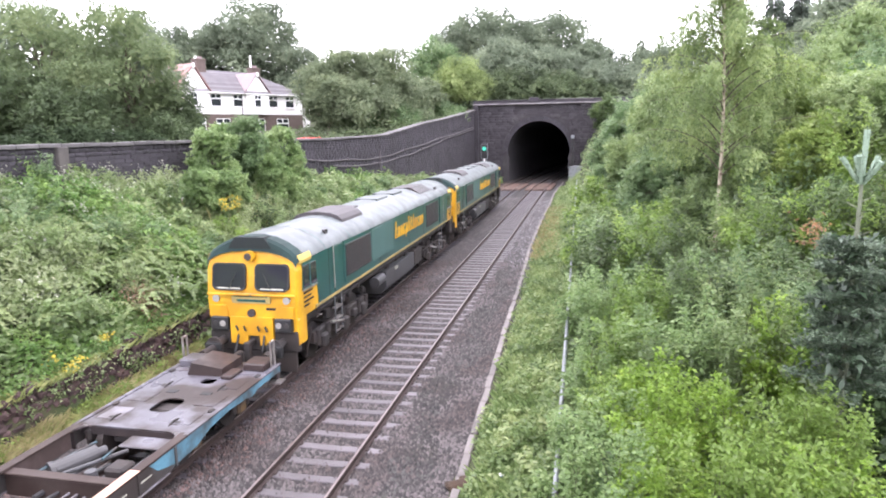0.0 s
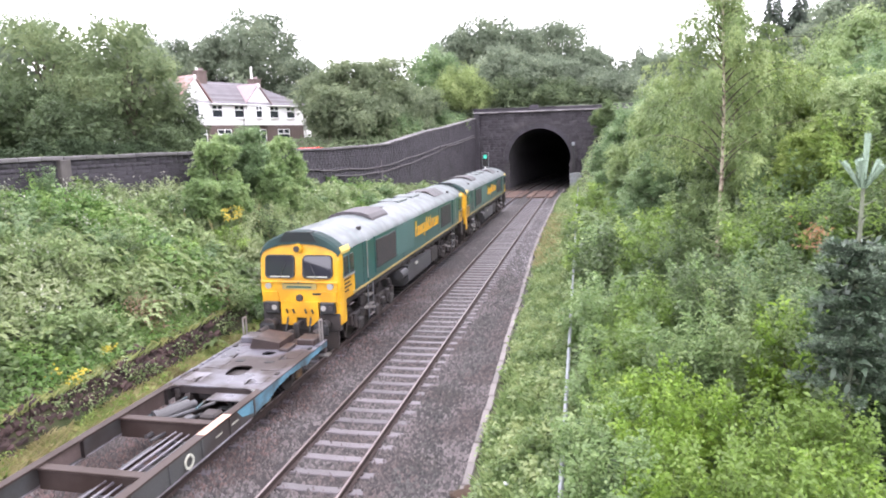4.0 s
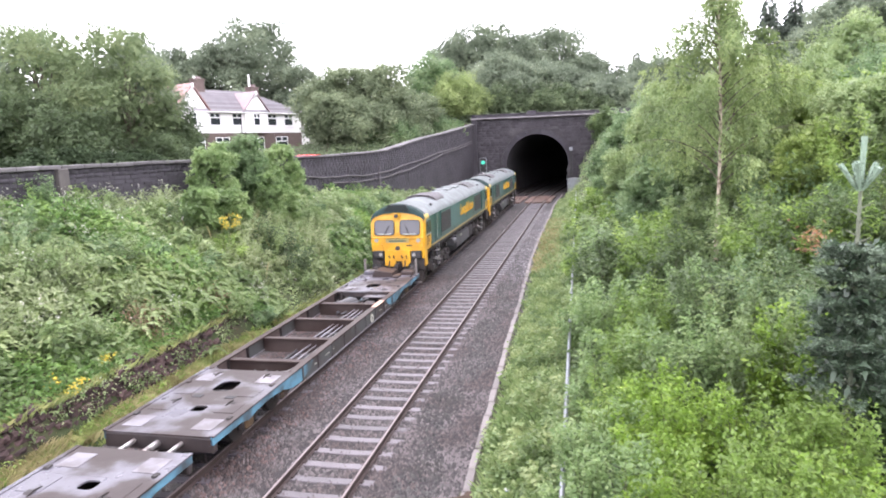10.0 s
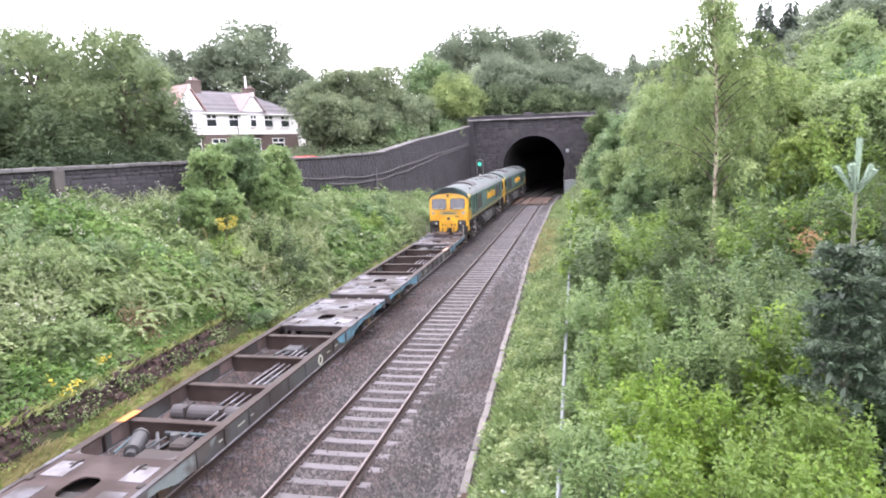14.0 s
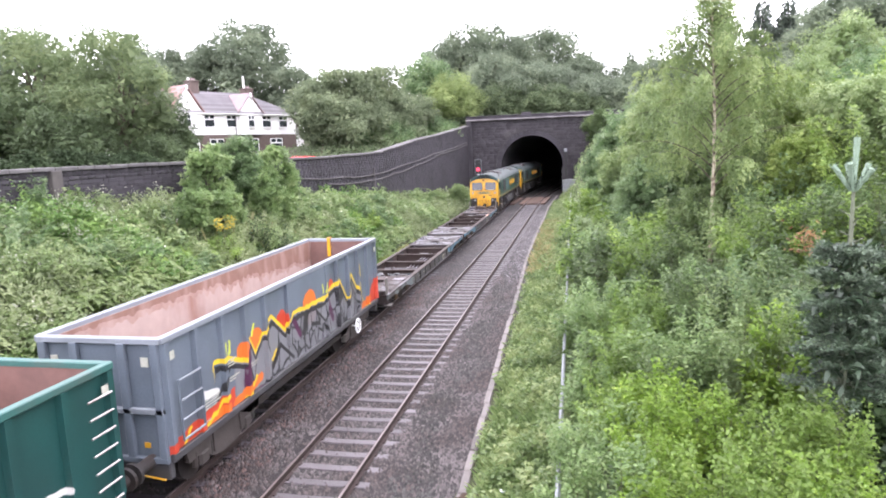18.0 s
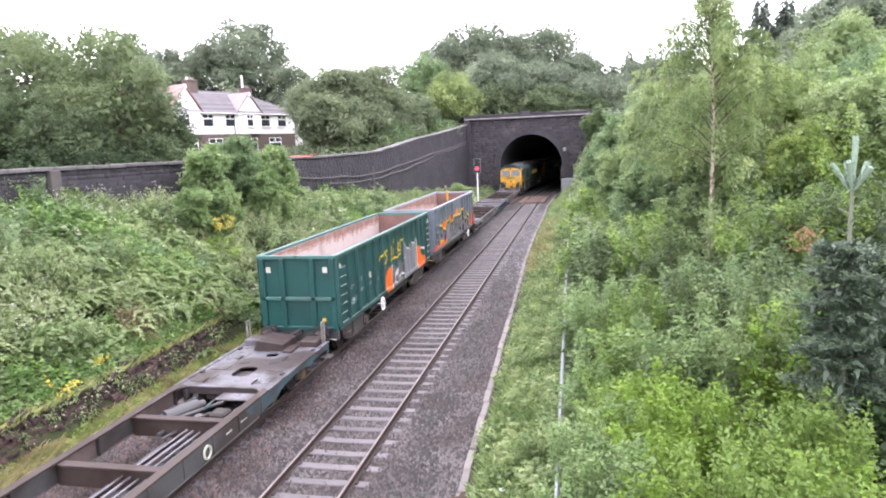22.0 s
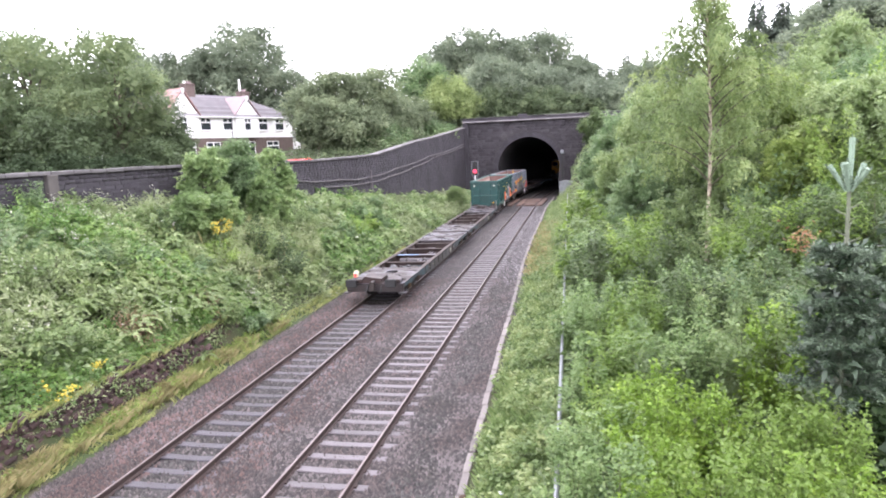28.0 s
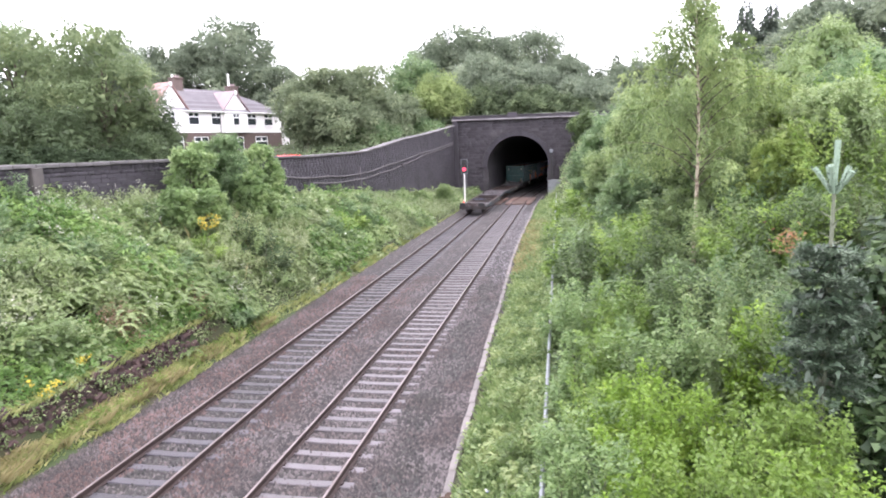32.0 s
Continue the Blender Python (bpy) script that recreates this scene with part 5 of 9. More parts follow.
        # operator's lettering as plain slanted strokes
        for i in range(12):
            y = -1.1 + i * 0.39
            hgt = (0.66, 0.42, 0.42, 0.44, 0.42, 0.64, 0.56, 0.64, 0.44, 0.42, 0.42, 0.42)[i]
            low_z = 2.36 - (0.16 if i == 4 else 0)
            x0, x1 = sorted((a - 0.004 * s, a + 0.016 * s))
            bm = bmesh.new()
            for pts in ([(y, low_z), (y + 0.11, low_z), (y + 0.11 + hgt * 0.2, 2.36 + hgt), (y + hgt * 0.2, 2.36 + hgt)],
                        [(y + 0.12, 2.68), (y + 0.3, 2.68), (y + 0.32, 2.77), (y + 0.12, 2.77)],
                        [(y + 0.2, 2.36), (y + 0.29, 2.36), (y + 0.33, 2.675 if i % 3 else 2.5), (y + 0.24, 2.675 if i % 3 else 2.5)]):
                loft(bm, [[(x0, p, q) for p, q in pts], [(x1, p, q) for p, q in pts]], True, True)
            bmesh.ops.recalc_face_normals(bm, faces=bm.faces)
            part("lettering_stroke", bm, LOCO_YELLOW, loco)
        for y in (-8.0, -3.1, 1.0, 3.6, 8.0):
            plate("panel_joint", y - 0.012, y + 0.012, 1.82, 3.2, GRILLE, 0.006, bev=0)
    # cabs
    for e in (-1, 1):
        def q(y):
            return e * (H - y)
        prof = [(1.3, 1.68), (1.325, 2.2), (1.325, 3.0), (1.27, 3.2), (1.13, 3.36), (0.88, 3.5), (0.55, 3.61), (0.2, 3.66), (-0.2, 3.66), (-0.55, 3.61), (-0.88, 3.5), (-1.13, 3.36), (-1.27, 3.2), (-1.325, 3.0), (-1.325, 2.2), (-1.3, 1.68)]
        bm = bmesh.new()
        rings = []
        for y, k in ((0.0, 0.955), (0.06, 0.985), (0.25, 1.0), (1.45, 1.0)):
            rings.append([(x * k, q(y + max(0, z - 2.4) * 0.15), 1.68 + (z - 1.68) * (0.985 if k < 0.99 else 1.0)) for x, z in prof])
        loft(bm, rings, True, True)
        bmesh.ops.recalc_face_normals(bm, faces=bm.faces)
        cab = part("cab", bm, LOCO_YELLOW, loco, "yellow cab end")
        # green brow above the face
        bm = bmesh.new()
        brow = [(x, z) for x, z in ROOF_LINE]
        rings = [[(x * 0.985, q(0.14), z - 0.06) for x, z in brow], [(x * 1.004, q(0.22), z + 0.006) for x, z in brow], [(x * 1.004, q(0.62), z + 0.006) for x, z in brow]]
        loft(bm, rings, closed=False)
        low_line = [(x * 0.975, z - 0.15 - 0.24 * (1 - (abs(x) / 1.325) ** 1.6)) for x, z in brow]
        loft(bm, [[(x, q(0.10), z) for x, z in low_line], [(x * 0.985, q(0.14), z - 0.06) for x, z in brow]], closed=False)
        bmesh.ops.recalc_face_normals(bm, faces=bm.faces)
        part("brow", bm, BROW, loco, "dark sooty green cab brow")
        part("brow_hood", prism([(-0.62, 3.56), (-0.42, 3.86), (0.42, 3.86), (0.62, 3.56)], min(q(0.1), q(0.44)), max(q(0.1), q(0.44))), SOOT, loco, "black soot-stained hood on the brow")
        for s in (-1, 1):
            x0, x1 = sorted((s * 0.13, s * 1.11))
            o = rounded_rect(x0, x1, 2.44, 3.16, 0.14)
            i = rounded_rect(x0 + 0.04, x1 - 0.04, 2.48, 3.12, 0.11)
            yf = q(0.02)
            seal, pane = frame_ring(o, i, q(-0.05), q(0.07)), prism(i, q(-0.035), q(-0.02))
            for m in (seal, pane):
                for v in m.verts:
                    v.co.y -= e * max(0, v.co.z - 2.4) * 0.16
            part("windscreen_seal", seal, BLACK, cab)
            part("windscreen", pane, CAB_GLASS, cab, "dark reflecting windscreen")
            strip = boxes((x0 + 0.16, x1 - 0.16, min(q(-0.045), q(-0.036)), max(q(-0.045), q(-0.036)), 2.475, 2.515))
            for v in strip.verts:
                v.co.y -= e * max(0, v.co.z - 2.4) * 0.16
            part("demister_strip", strip, PLATE, cab)
            part("wiper", pipes(((s * 0.62, q(-0.07), 2.44), (s * 0.4, q(-0.0), 2.9), 0.012), seg=5), BLACK, cab)
            part("marker_lamp", pipes(((s * 1.02, q(-0.04), 2.2), (s * 1.02, q(0.1), 2.2), 0.10), seg=14), LAMP_LENS, cab)
            cl = part("lamp_unit", boxes((min(s * 0.68, s * 1.16), max(s * 0.68, s * 1.16), min(q(-0.13), q(0.1)), max(q(-0.13), q(0.1)), 1.34, 1.72), bevel=0.03), BLACK, cab, "black headlamp cluster")
            part("headlamp", pipes(((s * 0.81, q(-0.15), 1.54), (s * 0.81, q(0), 1.54), 0.085), seg=12), LAMP_LENS, cl)
            part("tail_lamp", pipes(((s * 1.03, q(-0.15), 1.54), (s * 1.03, q(0), 1.54), 0.075), seg=12), GRILLE, cl)
            # side window, number panel as bars, buffer, step post
            a = 1.326 * s
            part("side_window_panel", prism([(q(0.40), 3.12), (q(0.34), 2.4), (q(1.32), 2.36), (q(1.42), 1.72), (q(1.52), 1.72), (q(1.52), 3.2), (q(0.9), 3.2)], min(a, a + 0.006 * s), max(a, a + 0.006 * s), axis="X"), LOCO_GREEN, cab, "dark green panel round the side window")
            patch = [(s * 1.332, 3.14), (s * 1.346, 3.23), (s * 1.288, 3.375), (s * 1.272, 3.365)]
            part("cantrail_patch", prism(patch, min(q(0.24), q(1.0)), max(q(0.24), q(1.0))), PATCH_YELLOW, cab, "pale faded yellow patch below the roof")
            part("window_sill", boxes((min(a, a + 0.03 * s), max(a, a + 0.03 * s), min(q(0.36), q(1.34)), max(q(0.36), q(1.34)), 2.37, 2.41)), STEEL, cab)
            part("nose_ledge", boxes((min(s * 0.02, s * 1.26), max(s * 0.02, s * 1.26), min(q(-0.06), q(0.1)), max(q(-0.06), q(0.1)), 2.30, 2.35), bevel=0.012), LOCO_YELLOW, cab)
            part("nose_cheek", prism([(s * 0.66, 1.72), (s * 1.22, 1.72), (s * 1.22, 2.02), (s * 0.74, 2.02)][::s], min(q(-0.06), q(0.1)), max(q(-0.06), q(0.1))), LOCO_YELLOW, cab)
            a = 1.331 * s
            part("cab_side_window", boxes((min(a - 0.01 * s, a + 0.012 * s), max(a - 0.01 * s, a + 0.012 * s), min(q(0.42), q(1.3)), max(q(0.42), q(1.3)), 2.45, 3.05), bevel=0.005), CAB_GLASS, cab)
            part("window_post", boxes((min(a, a + 0.02 * s), max(a, a + 0.02 * s), min(q(0.82), q(0.88)), max(q(0.82), q(0.88)), 2.43, 3.07)), LOCO_GREEN, cab)
            for zz, w in ((2.28, 0.6), (2.16, 0.5), (2.04, 0.62), (1.92, 0.35)):
                part("lettering_bar", boxes((min(a, a + 0.008 * s), max(a, a + 0.008 * s), min(q(0.4), q(0.4 + w)), max(q(0.4), q(0.4 + w)), zz, zz + 0.05)), BLACK, cab)
            part("corner_step", boxes((min(s * 1.02, s * 1.3), max(s * 1.02, s * 1.3), min(q(0.05), q(0.6)), max(q(0.05), q(0.6)), 0.95, 1.7), bevel=0.03), LOCO_YELLOW if s * e < 0 else GRIME_SHADE, cab)
            bf = part("buffer", pipes(((s * 0.87, q(-0.45), 1.05), (s * 0.87, q(0.2), 1.05), 0.12), seg=12), GRIME_SHADE, loco)
            part("buffer_head", pipes(((s * 0.87, q(-0.55), 1.05), (s * 0.87, q(-0.48), 1.05), 0.23), seg=18), GRIME_SHADE, bf)
        for zz, ww in ((2.27, 0.48), (2.14, 0.42)):
            part("lettering_bar", boxes((-ww, ww, min(q(-0.026), q(0.02)), max(q(-0.026), q(0.02)), zz, zz + 0.06)), LOCO_GREEN, cab)
        part("name_panel", prism(rounded_rect(-0.56, 0.56, 2.09, 2.36, 0.04), min(q(-0.018), q(0.03)), max(q(-0.018), q(0.03))), STRIPE, cab, "worn dull panel on the nose")
        part("number_bar", boxes((0.42, 1.0, min(q(-0.01), q(0.03)), max(q(-0.01), q(0.03)), 1.92, 1.98)), BLACK, cab)
        part("top_lamp", pipes(((0, q(-0.03), 3.36), (0, q(0.25), 3.36), 0.15), seg=16), LOCO_YELLOW, cab)
        part("top_lamp_lens", pipes(((0, q(-0.05), 3.36), (0, q(0.0), 3.36), 0.10), seg=16), GRILLE, cab)
        part("socket", pipes(((0, q(-0.07), 1.83), (0, q(0.1), 1.83), 0.11), seg=12), GRILLE, cab)
        # lower plough panel
        bm = prism([(-0.62, 1.72), (0.62, 1.72), (0.62, 1.0), (0.22, 0.95), (0.22, 1.22), (-0.12, 1.22), (-0.12, 0.95), (-0.62, 1.0)], min(q(-0.08), q(0.1)), max(q(-0.08), q(0.1)))
        apron = part("apron", bm, LOCO_YELLOW, cab)
        for x in (-0.42, -0.2, 0.2, 0.42):
            part("pipe_cock", pipes(((x, q(-0.14), 1.5), (x + 0.05, q(-0.14), 1.36), 0.03), seg=6), BLACK, apron)
        part("buffer_beam", boxes((-1.28, 1.28, min(q(0), q(0.25)), max(q(0), q(0.25)), 0.78, 1.34), bevel=0.03), GRIME_SHADE, loco)
        part("coupling_hook", boxes((-0.06, 0.06, min(q(-0.35), q(0.1)), max(q(-0.35), q(0.1)), 0.98, 1.12), (-0.09, 0.09, min(q(-0.42), q(-0.3)), max(q(-0.42), q(-0.3)), 0.72, 1.12), bevel=0.02), GRIME_SHADE, loco)
        each("air_hose", (((0.35, q(-0.05), 1.25), (0.38, q(-0.3), 0.85), 0.03), ((-0.4, q(-0.05), 1.25), (-0.42, q(-0.28), 0.8), 0.03),), BLACK, loco, seg=6)
        part("snowplough", boxes((-1.2, 1.2, min(q(0.05), q(0.12)), max(q(0.05), q(0.12)), 0.2, 0.78), bevel=0.02), GRIME_SHADE, loco)
    # below the floor
    part("fuel_tank", prism([(-1.25, 1.28), (-1.25, 0.62), (-1.0, 0.38), (1.0, 0.38), (1.25, 0.62), (1.25, 1.28)], -2.2, 2.0), TANK, loco, "grey fuel tank")
    each("air_tank", (((1.1, -3.2, 1.05), (1.1, -2.3, 1.05), 0.2), ((-1.1, -3.2, 1.05), (-1.1, -2.3, 1.05), 0.2),), TANK, loco, seg=14)
    part("battery_box", boxes((-1.25, 1.25, 2.1, 3.4, 0.6, 1.3), bevel=0.03), GRIME_SHADE, loco)
    rk = random.Random(8)
    for s in (-1, 1):
        for k in range(26):
            y = -8.6 + k * 0.68 + rk.uniform(-0.15, 0.15)
            z = rk.uniform(1.0, 1.5)
            part("underframe_fitting", boxes((min(s * 1.0, s * rk.uniform(1.12, 1.26)), max(s * 1.0, s * 1.13), y, y + rk.uniform(0.12, 0.4), z, z + rk.uniform(0.12, 0.3)), bevel=0.02), rk.choice((GRIME_SHADE, GRIME_SHADE, GRIME_SHADE, BEAM)), loco)
        each("air_pipe", (((s * 1.2, -8.8, 1.62), (s * 1.2, 8.8, 1.62), 0.03), ((s * 1.16, -8.4, 1.5), (s * 1.16, 8.4, 1.52), 0.02)), TANK, loco, seg=5)
    for s in (-1, 1):
        part("tank_gauge", boxes((s * 1.24 - 0.03, s * 1.24 + 0.03, -1.0, -0.6, 1.1, 1.22)), PLATE, loco)
    loco_bogie("bogie", -6.6, loco)
    loco_bogie("bogie", 6.6, loco)
    return loco


def y25_bogie(yc, parent, deep=False):
    b = part("bogie", boxes((-1.08, -0.94, yc - 1.35, yc + 1.35, 0.52, 0.78), (0.94, 1.08, yc - 1.35, yc + 1.35, 0.52, 0.78), (-1, 1, yc - 0.2, yc + 0.2, 0.5, 0.75), bevel=0.04), GRIME_SHADE, parent)
    for dy in (-0.9, 0.9):
        wheelset(b, yc + dy, 0.44)
        for s in (-1, 1):
            part("axle_box", boxes((s * 1.1 - 0.08, s * 1.1 + 0.08, yc + dy - 0.17, yc + dy + 0.17, 0.32, 0.62), bevel=0.05), BOGIE_FRAME if deep else AXLE_BOX, b)
            each("spring", (((s * 1.08, yc + dy - 0.28, 0.4), (s * 1.08, yc + dy - 0.28, 0.7), 0.08), ((s * 1.08, yc + dy + 0.28, 0.4), (s * 1.08, yc + dy + 0.28, 0.7), 0.08),), GRIME_SHADE, b)
    if deep:
        # cranked side frames that dip between the axles
        line = [(-1.5, 0.86), (-1.2, 0.9), (1.2, 0.9), (1.5, 0.86), (1.42, 0.58), (0.95, 0.6), (0.62, 0.36), (0.3, 0.27), (-0.3, 0.27), (-0.62, 0.36), (-0.95, 0.6), (-1.42, 0.58)]
        for s in (-1, 1):
            part("side_frame", prism([(yc + u, v) for u, v in line], min(s * 1.09, s * 1.15), max(s * 1.09, s * 1.15), axis="X"), BOGIE_FRAME, b)
            for u in (-0.55, 0.55):
                part("frame_rib", boxes((min(s * 1.15, s * 1.19), max(s * 1.15, s * 1.19), yc + u - 0.03, yc + u + 0.03, 0.42, 0.88), bevel=0.01), BOGIE_FRAME, b)
            part("brake_block", boxes((s * 0.75 - 0.06, s * 0.75 + 0.06, yc - 0.4, yc - 0.3, 0.3, 0.6), bevel=0.015), GRIME_SHADE, b)
    return b


def deck_strips(x0, x1, y0, y1, holes, z0, z1):
    """Plates of a deck: plain strips, and strips with an oval hole (cx, cy, rx, ry)."""
    out = []
    y = y0
    for cx, cy, rx, ry in sorted(holes, key=lambda h: h[1]):
        out.append(boxes((x0, x1, y + 0.002, cy - ry - 0.122, z0, z1)))
        bm = bmesh.new()
        k = 24
        ins, outs = [], []
        for i in range(k):
            t = 2 * math.pi * i / k
            c, s = math.cos(t), math.sin(t)
            e = 0.6
            ins.append((cx + rx * math.copysign(abs(c) ** e, c), cy + ry * math.copysign(abs(s) ** e, s)))
            m = max(abs(c), abs(s))
            c2, s2 = c / m, s / m
            ox = (x1 - cx) * c2 if c2 > 0 else (cx - x0) * c2
            outs.append((cx + ox, cy + (ry + 0.12) * s2))
        loft(bm, [[(px, py, z1) for px, py in outs], [(px, py, z1) for px, py in ins], [(px, py, z0) for px, py in ins], [(px, py, z0) for px, py in outs]])
        bmesh.ops.recalc_face_normals(bm, faces=bm.faces)
        out.append(bm)
        y = cy + ry + 0.12
    out.append(boxes((x0, x1, y + 0.002, y1, z0, z1)))
    return out


FLAT_L = 17.15


def flat_wagon(label, blue=True, tail=False, outer=1, mark=0):
    """Skeletal container flat; outer: the end (+1 front, -1 rear) with buffers, the other is close-coupled."""
    w = thing("container_flat", label, "wagon", "container flats")
    H = FLAT_L / 2
    D = 0.86
    side = BLUE if blue else BLUE_WORN
    for s in (-1, 1):
        a0, a1 = sorted((s * 1.27, s * 1.2))
        bm = prism([(-H + 4.6, 0.43), (H - 4.6, 0.43), (H - 3.7, 0.5), (H - 3.7, D - 0.01), (-H + 3.7, D - 0.01), (-H + 3.7, 0.5)], a0, a1, axis="X")
        beam = part("side_beam", bm, BEAM_SIDE, w, "weathered grey side beam")
        part("bottom_flange", boxes((min(s * 1.18, s * 1.31), max(s * 1.18, s * 1.31), -H + 4.6, H - 4.6, 0.405, 0.428), bevel=0.004), PALE_PLATE if blue else BEAM_SIDE, beam)
        for y0, y1 in ((-4.5, -3.8), (-3.5, -2.7), (-1.4, -0.5), (0.85, 1.7), (3.05, 4.4)):
            part("inner_panel", boxes((min(s * 1.2, s * 1.192), max(s * 1.2, s * 1.192), y0, y1, 0.47, D - 0.06)), BEAM_INNER, beam, "brown inner face of the beam")
            part("inner_rib", boxes((min(s * 1.2, s * 1.12), max(s * 1.2, s * 1.12), y1 + 0.02, y1 + 0.05, 0.44, D - 0.04)), BEAM, beam)
        part("top_flange", boxes((min(s * 1.29, s * 1.1), max(s * 1.29, s * 1.1), -H + 3.9, H - 3.9, D - 0.03, D + 0.012)), BEAM_RUST, beam, "rust-brown top flange")
        for e in (-1, 1):
            y0, y1 = sorted((e * H, e * (H - 4.0)))
            edge = [(0, 0.68), (1.15, 0.68), (1.45, 0.6), (1.75, 0.66), (2.5, 0.7), (3.2, 0.64), (3.7, 0.5), (4.3, 0.47), (4.9, 0.62), (5.15, D - 0.012), (4.0, D - 0.012), (4.0, D + 0.004), (0, D + 0.004)]
            pts = [(e * (H - d), z) for d, z in edge]
            b0, b1 = sorted((s * 1.276, s * 1.222))
            worn = blue and outer < 0 and e == outer
            part("end_sill", prism(pts, b0, b1, axis="X"), SILL_PALE if worn else side, w, "scraped pale grey side sill" if worn else "pale blue side sill" if blue else "worn dark blue side sill")
            part("sill_lip", boxes((min(s * 1.2, s * 1.3), max(s * 1.2, s * 1.3), y0, y1, D - 0.02, D + 0.018)), DECK_GREY, w)
            for yy in (0.9, 2.9):
                part("twistlock", boxes((s * 1.14 - 0.06, s * 1.14 + 0.06, e * (H - yy) - 0.08, e * (H - yy) + 0.08, D, D + 0.045), bevel=0.02), GRIME_SHADE, w)
        for y in np.arange(-4.2, 4.3, 1.05):
            part("side_rib", boxes((min(s * 1.27, s * 1.30), max(s * 1.27, s * 1.30), y - 0.03, y + 0.03, 0.45, D - 0.04)), BEAM_SIDE, beam)
        # big painted rings and data bars on the beam
        for y in (1.6 + mark,):
            bm = bmesh.new()
            o = [(y + 0.15 * math.cos(t), 0.62 + 0.15 * math.sin(t)) for t in np.linspace(0, 6.283, 17)[:-1]]
            i = [(y + 0.105 * math.cos(t), 0.62 + 0.105 * math.sin(t)) for t in np.linspace(0, 6.283, 17)[:-1]]
            xa = s * 1.33
            loft(bm, [[(xa, p, q) for p, q in o], [(xa, p, q) for p, q in i], [(xa - s * 0.03, p, q) for p, q in i], [(xa - s * 0.03, p, q) for p, q in o], [(xa, p, q) for p, q in o]])
            bmesh.ops.recalc_face_normals(bm, faces=bm.faces)
            part("hand_wheel", bm, PLATE, beam, "dull white-painted brake wheel")
        for y, ww in ((-2.6, 0.3), (-2.1, 0.2), (2.6, 0.25), (-3.4, 0.15), (3.2, 0.3)):
            part("data_bar", boxes((min(s * 1.27, s * 1.276), max(s * 1.27, s * 1.276), y, y + ww, 0.62, 0.65)), PLATE, beam)
    rnd = random.Random(round(abs(mark) * 100) + 4)
    for e in (-1, 1):
        y0, y1 = sorted((e * H, e * (H - 3.9)))
        hs = [(0.12, e * (H - 1.35), 0.17, 0.16), (0.0, e * (H - 2.75), 0.27, 0.36)]
        part("cross_beam", boxes((-1.19, 1.19, y0 + 0.01, y0 + 0.13, D - 0.2, D - 0.04)), BEAM, w)
        d = part("cross_beam", boxes((-1.19, 1.19, y1 - 0.13, y1 - 0.01, D - 0.2, D - 0.04)), BEAM, w)
        for bm in deck_strips(-1.2, 1.2, y0, y1, hs, D - 0.03, D):
            part("deck_plate", bm, DECK_RUST if blue and outer < 0 and e == outer else DECK_GREY, d, "wet steel deck plate")
        part("deck_underside", boxes((-0.5, 0.5, y0 + 0.1, y1 - 0.1, 0.5, 0.6)), GRIME_SHADE, w)
        for x in (-0.82, 0.82):
            for yy in (0.55, 1.45, 2.4, 3.3):
                c = e * (H - yy)
                part("wear_plate", boxes((x - 0.24, x + 0.24, c - 0.28, c + 0.28, D, D + 0.012), bevel=0.004), PALE_PLATE if yy in (0.55, 3.3) and rnd.random() < 0.6 else DECK_GREY, d)
        for x in (-0.35, 0.5):
            c = e * (H - 2.05)
            part("drain_slot", boxes((x - 0.12, x + 0.12, c - 0.08, c + 0.08, D, D + 0.012)), BLACK, d)
        y25_bogie(e * (H - 2.6), w)
        part("headstock", boxes((-1.27, 1.27, min(e * H, e * (H - 0.16)), max(e * H, e * (H - 0.16)), 0.5, D - 0.035), bevel=0.02), BEAM, w)
        if e == outer:
            for s in (-1, 1):
                bf = part("buffer", pipes(((s * 0.87, e * H, 0.98), (s * 0.87, e * (H + 0.5), 0.98), 0.11), seg=12), GRIME_SHADE, w)
                part("buffer_head", boxes((s * 0.87 - 0.25, s * 0.87 + 0.25, min(e * (H + 0.5), e * (H + 0.56)), max(e * (H + 0.5), e * (H + 0.56)), 0.8, 1.16), bevel=0.05), BLACK, bf)
                part("buffer_housing", boxes((s * 0.87 - 0.28, s * 0.87 + 0.28, min(e * (H - 0.02), e * (H - 0.6)), max(e * (H - 0.02), e * (H - 0.6)), D, D + 0.19), bevel=0.03), DECK_GREY if s * e < 0 else RUST_BOX, w, "raised buffer casing")
                if not tail:
                    part("shunter_handrail", pipes(((s * 1.2, e * (H - 0.12), 0.8), (s * 1.2, e * (H - 0.12), 1.52), 0.028), ((s * 1.2, e * (H - 0.3), 0.8), (s * 1.2, e * (H - 0.3), 1.52), 0.028),
                                                   ((s * 1.2, e * (H - 0.12), 1.52), (s * 1.2, e * (H - 0.3), 1.52), 0.028), seg=6), STEEL, w)
                part("step", boxes((min(s * 1.1, s * 1.4), max(s * 1.1, s * 1.4), min(e * (H - 0.3), e * (H + 0.02)), max(e * (H - 0.3), e * (H + 0.02)), 0.44, 0.48)), PALE_PLATE if tail else STEEL, w)
            bm = prism([(-0.62, D), (0.3, D), (0.3, D + 0.2), (-0.5, D + 0.3)], min(e * (H - 0.1), e * (H - 1.05)), max(e * (H - 0.1), e * (H - 1.05)))
            part("draw_gear_cover", bm, RUST_BOX, w, "rusty sloping draw-gear cover")
            part("cover_plate", boxes((0.34, 0.62, min(e * (H - 0.65), e * (H - 1.2)), max(e * (H - 0.65), e * (H - 1.2)), D, D + 0.09), bevel=0.02), RUST_BOX, w)
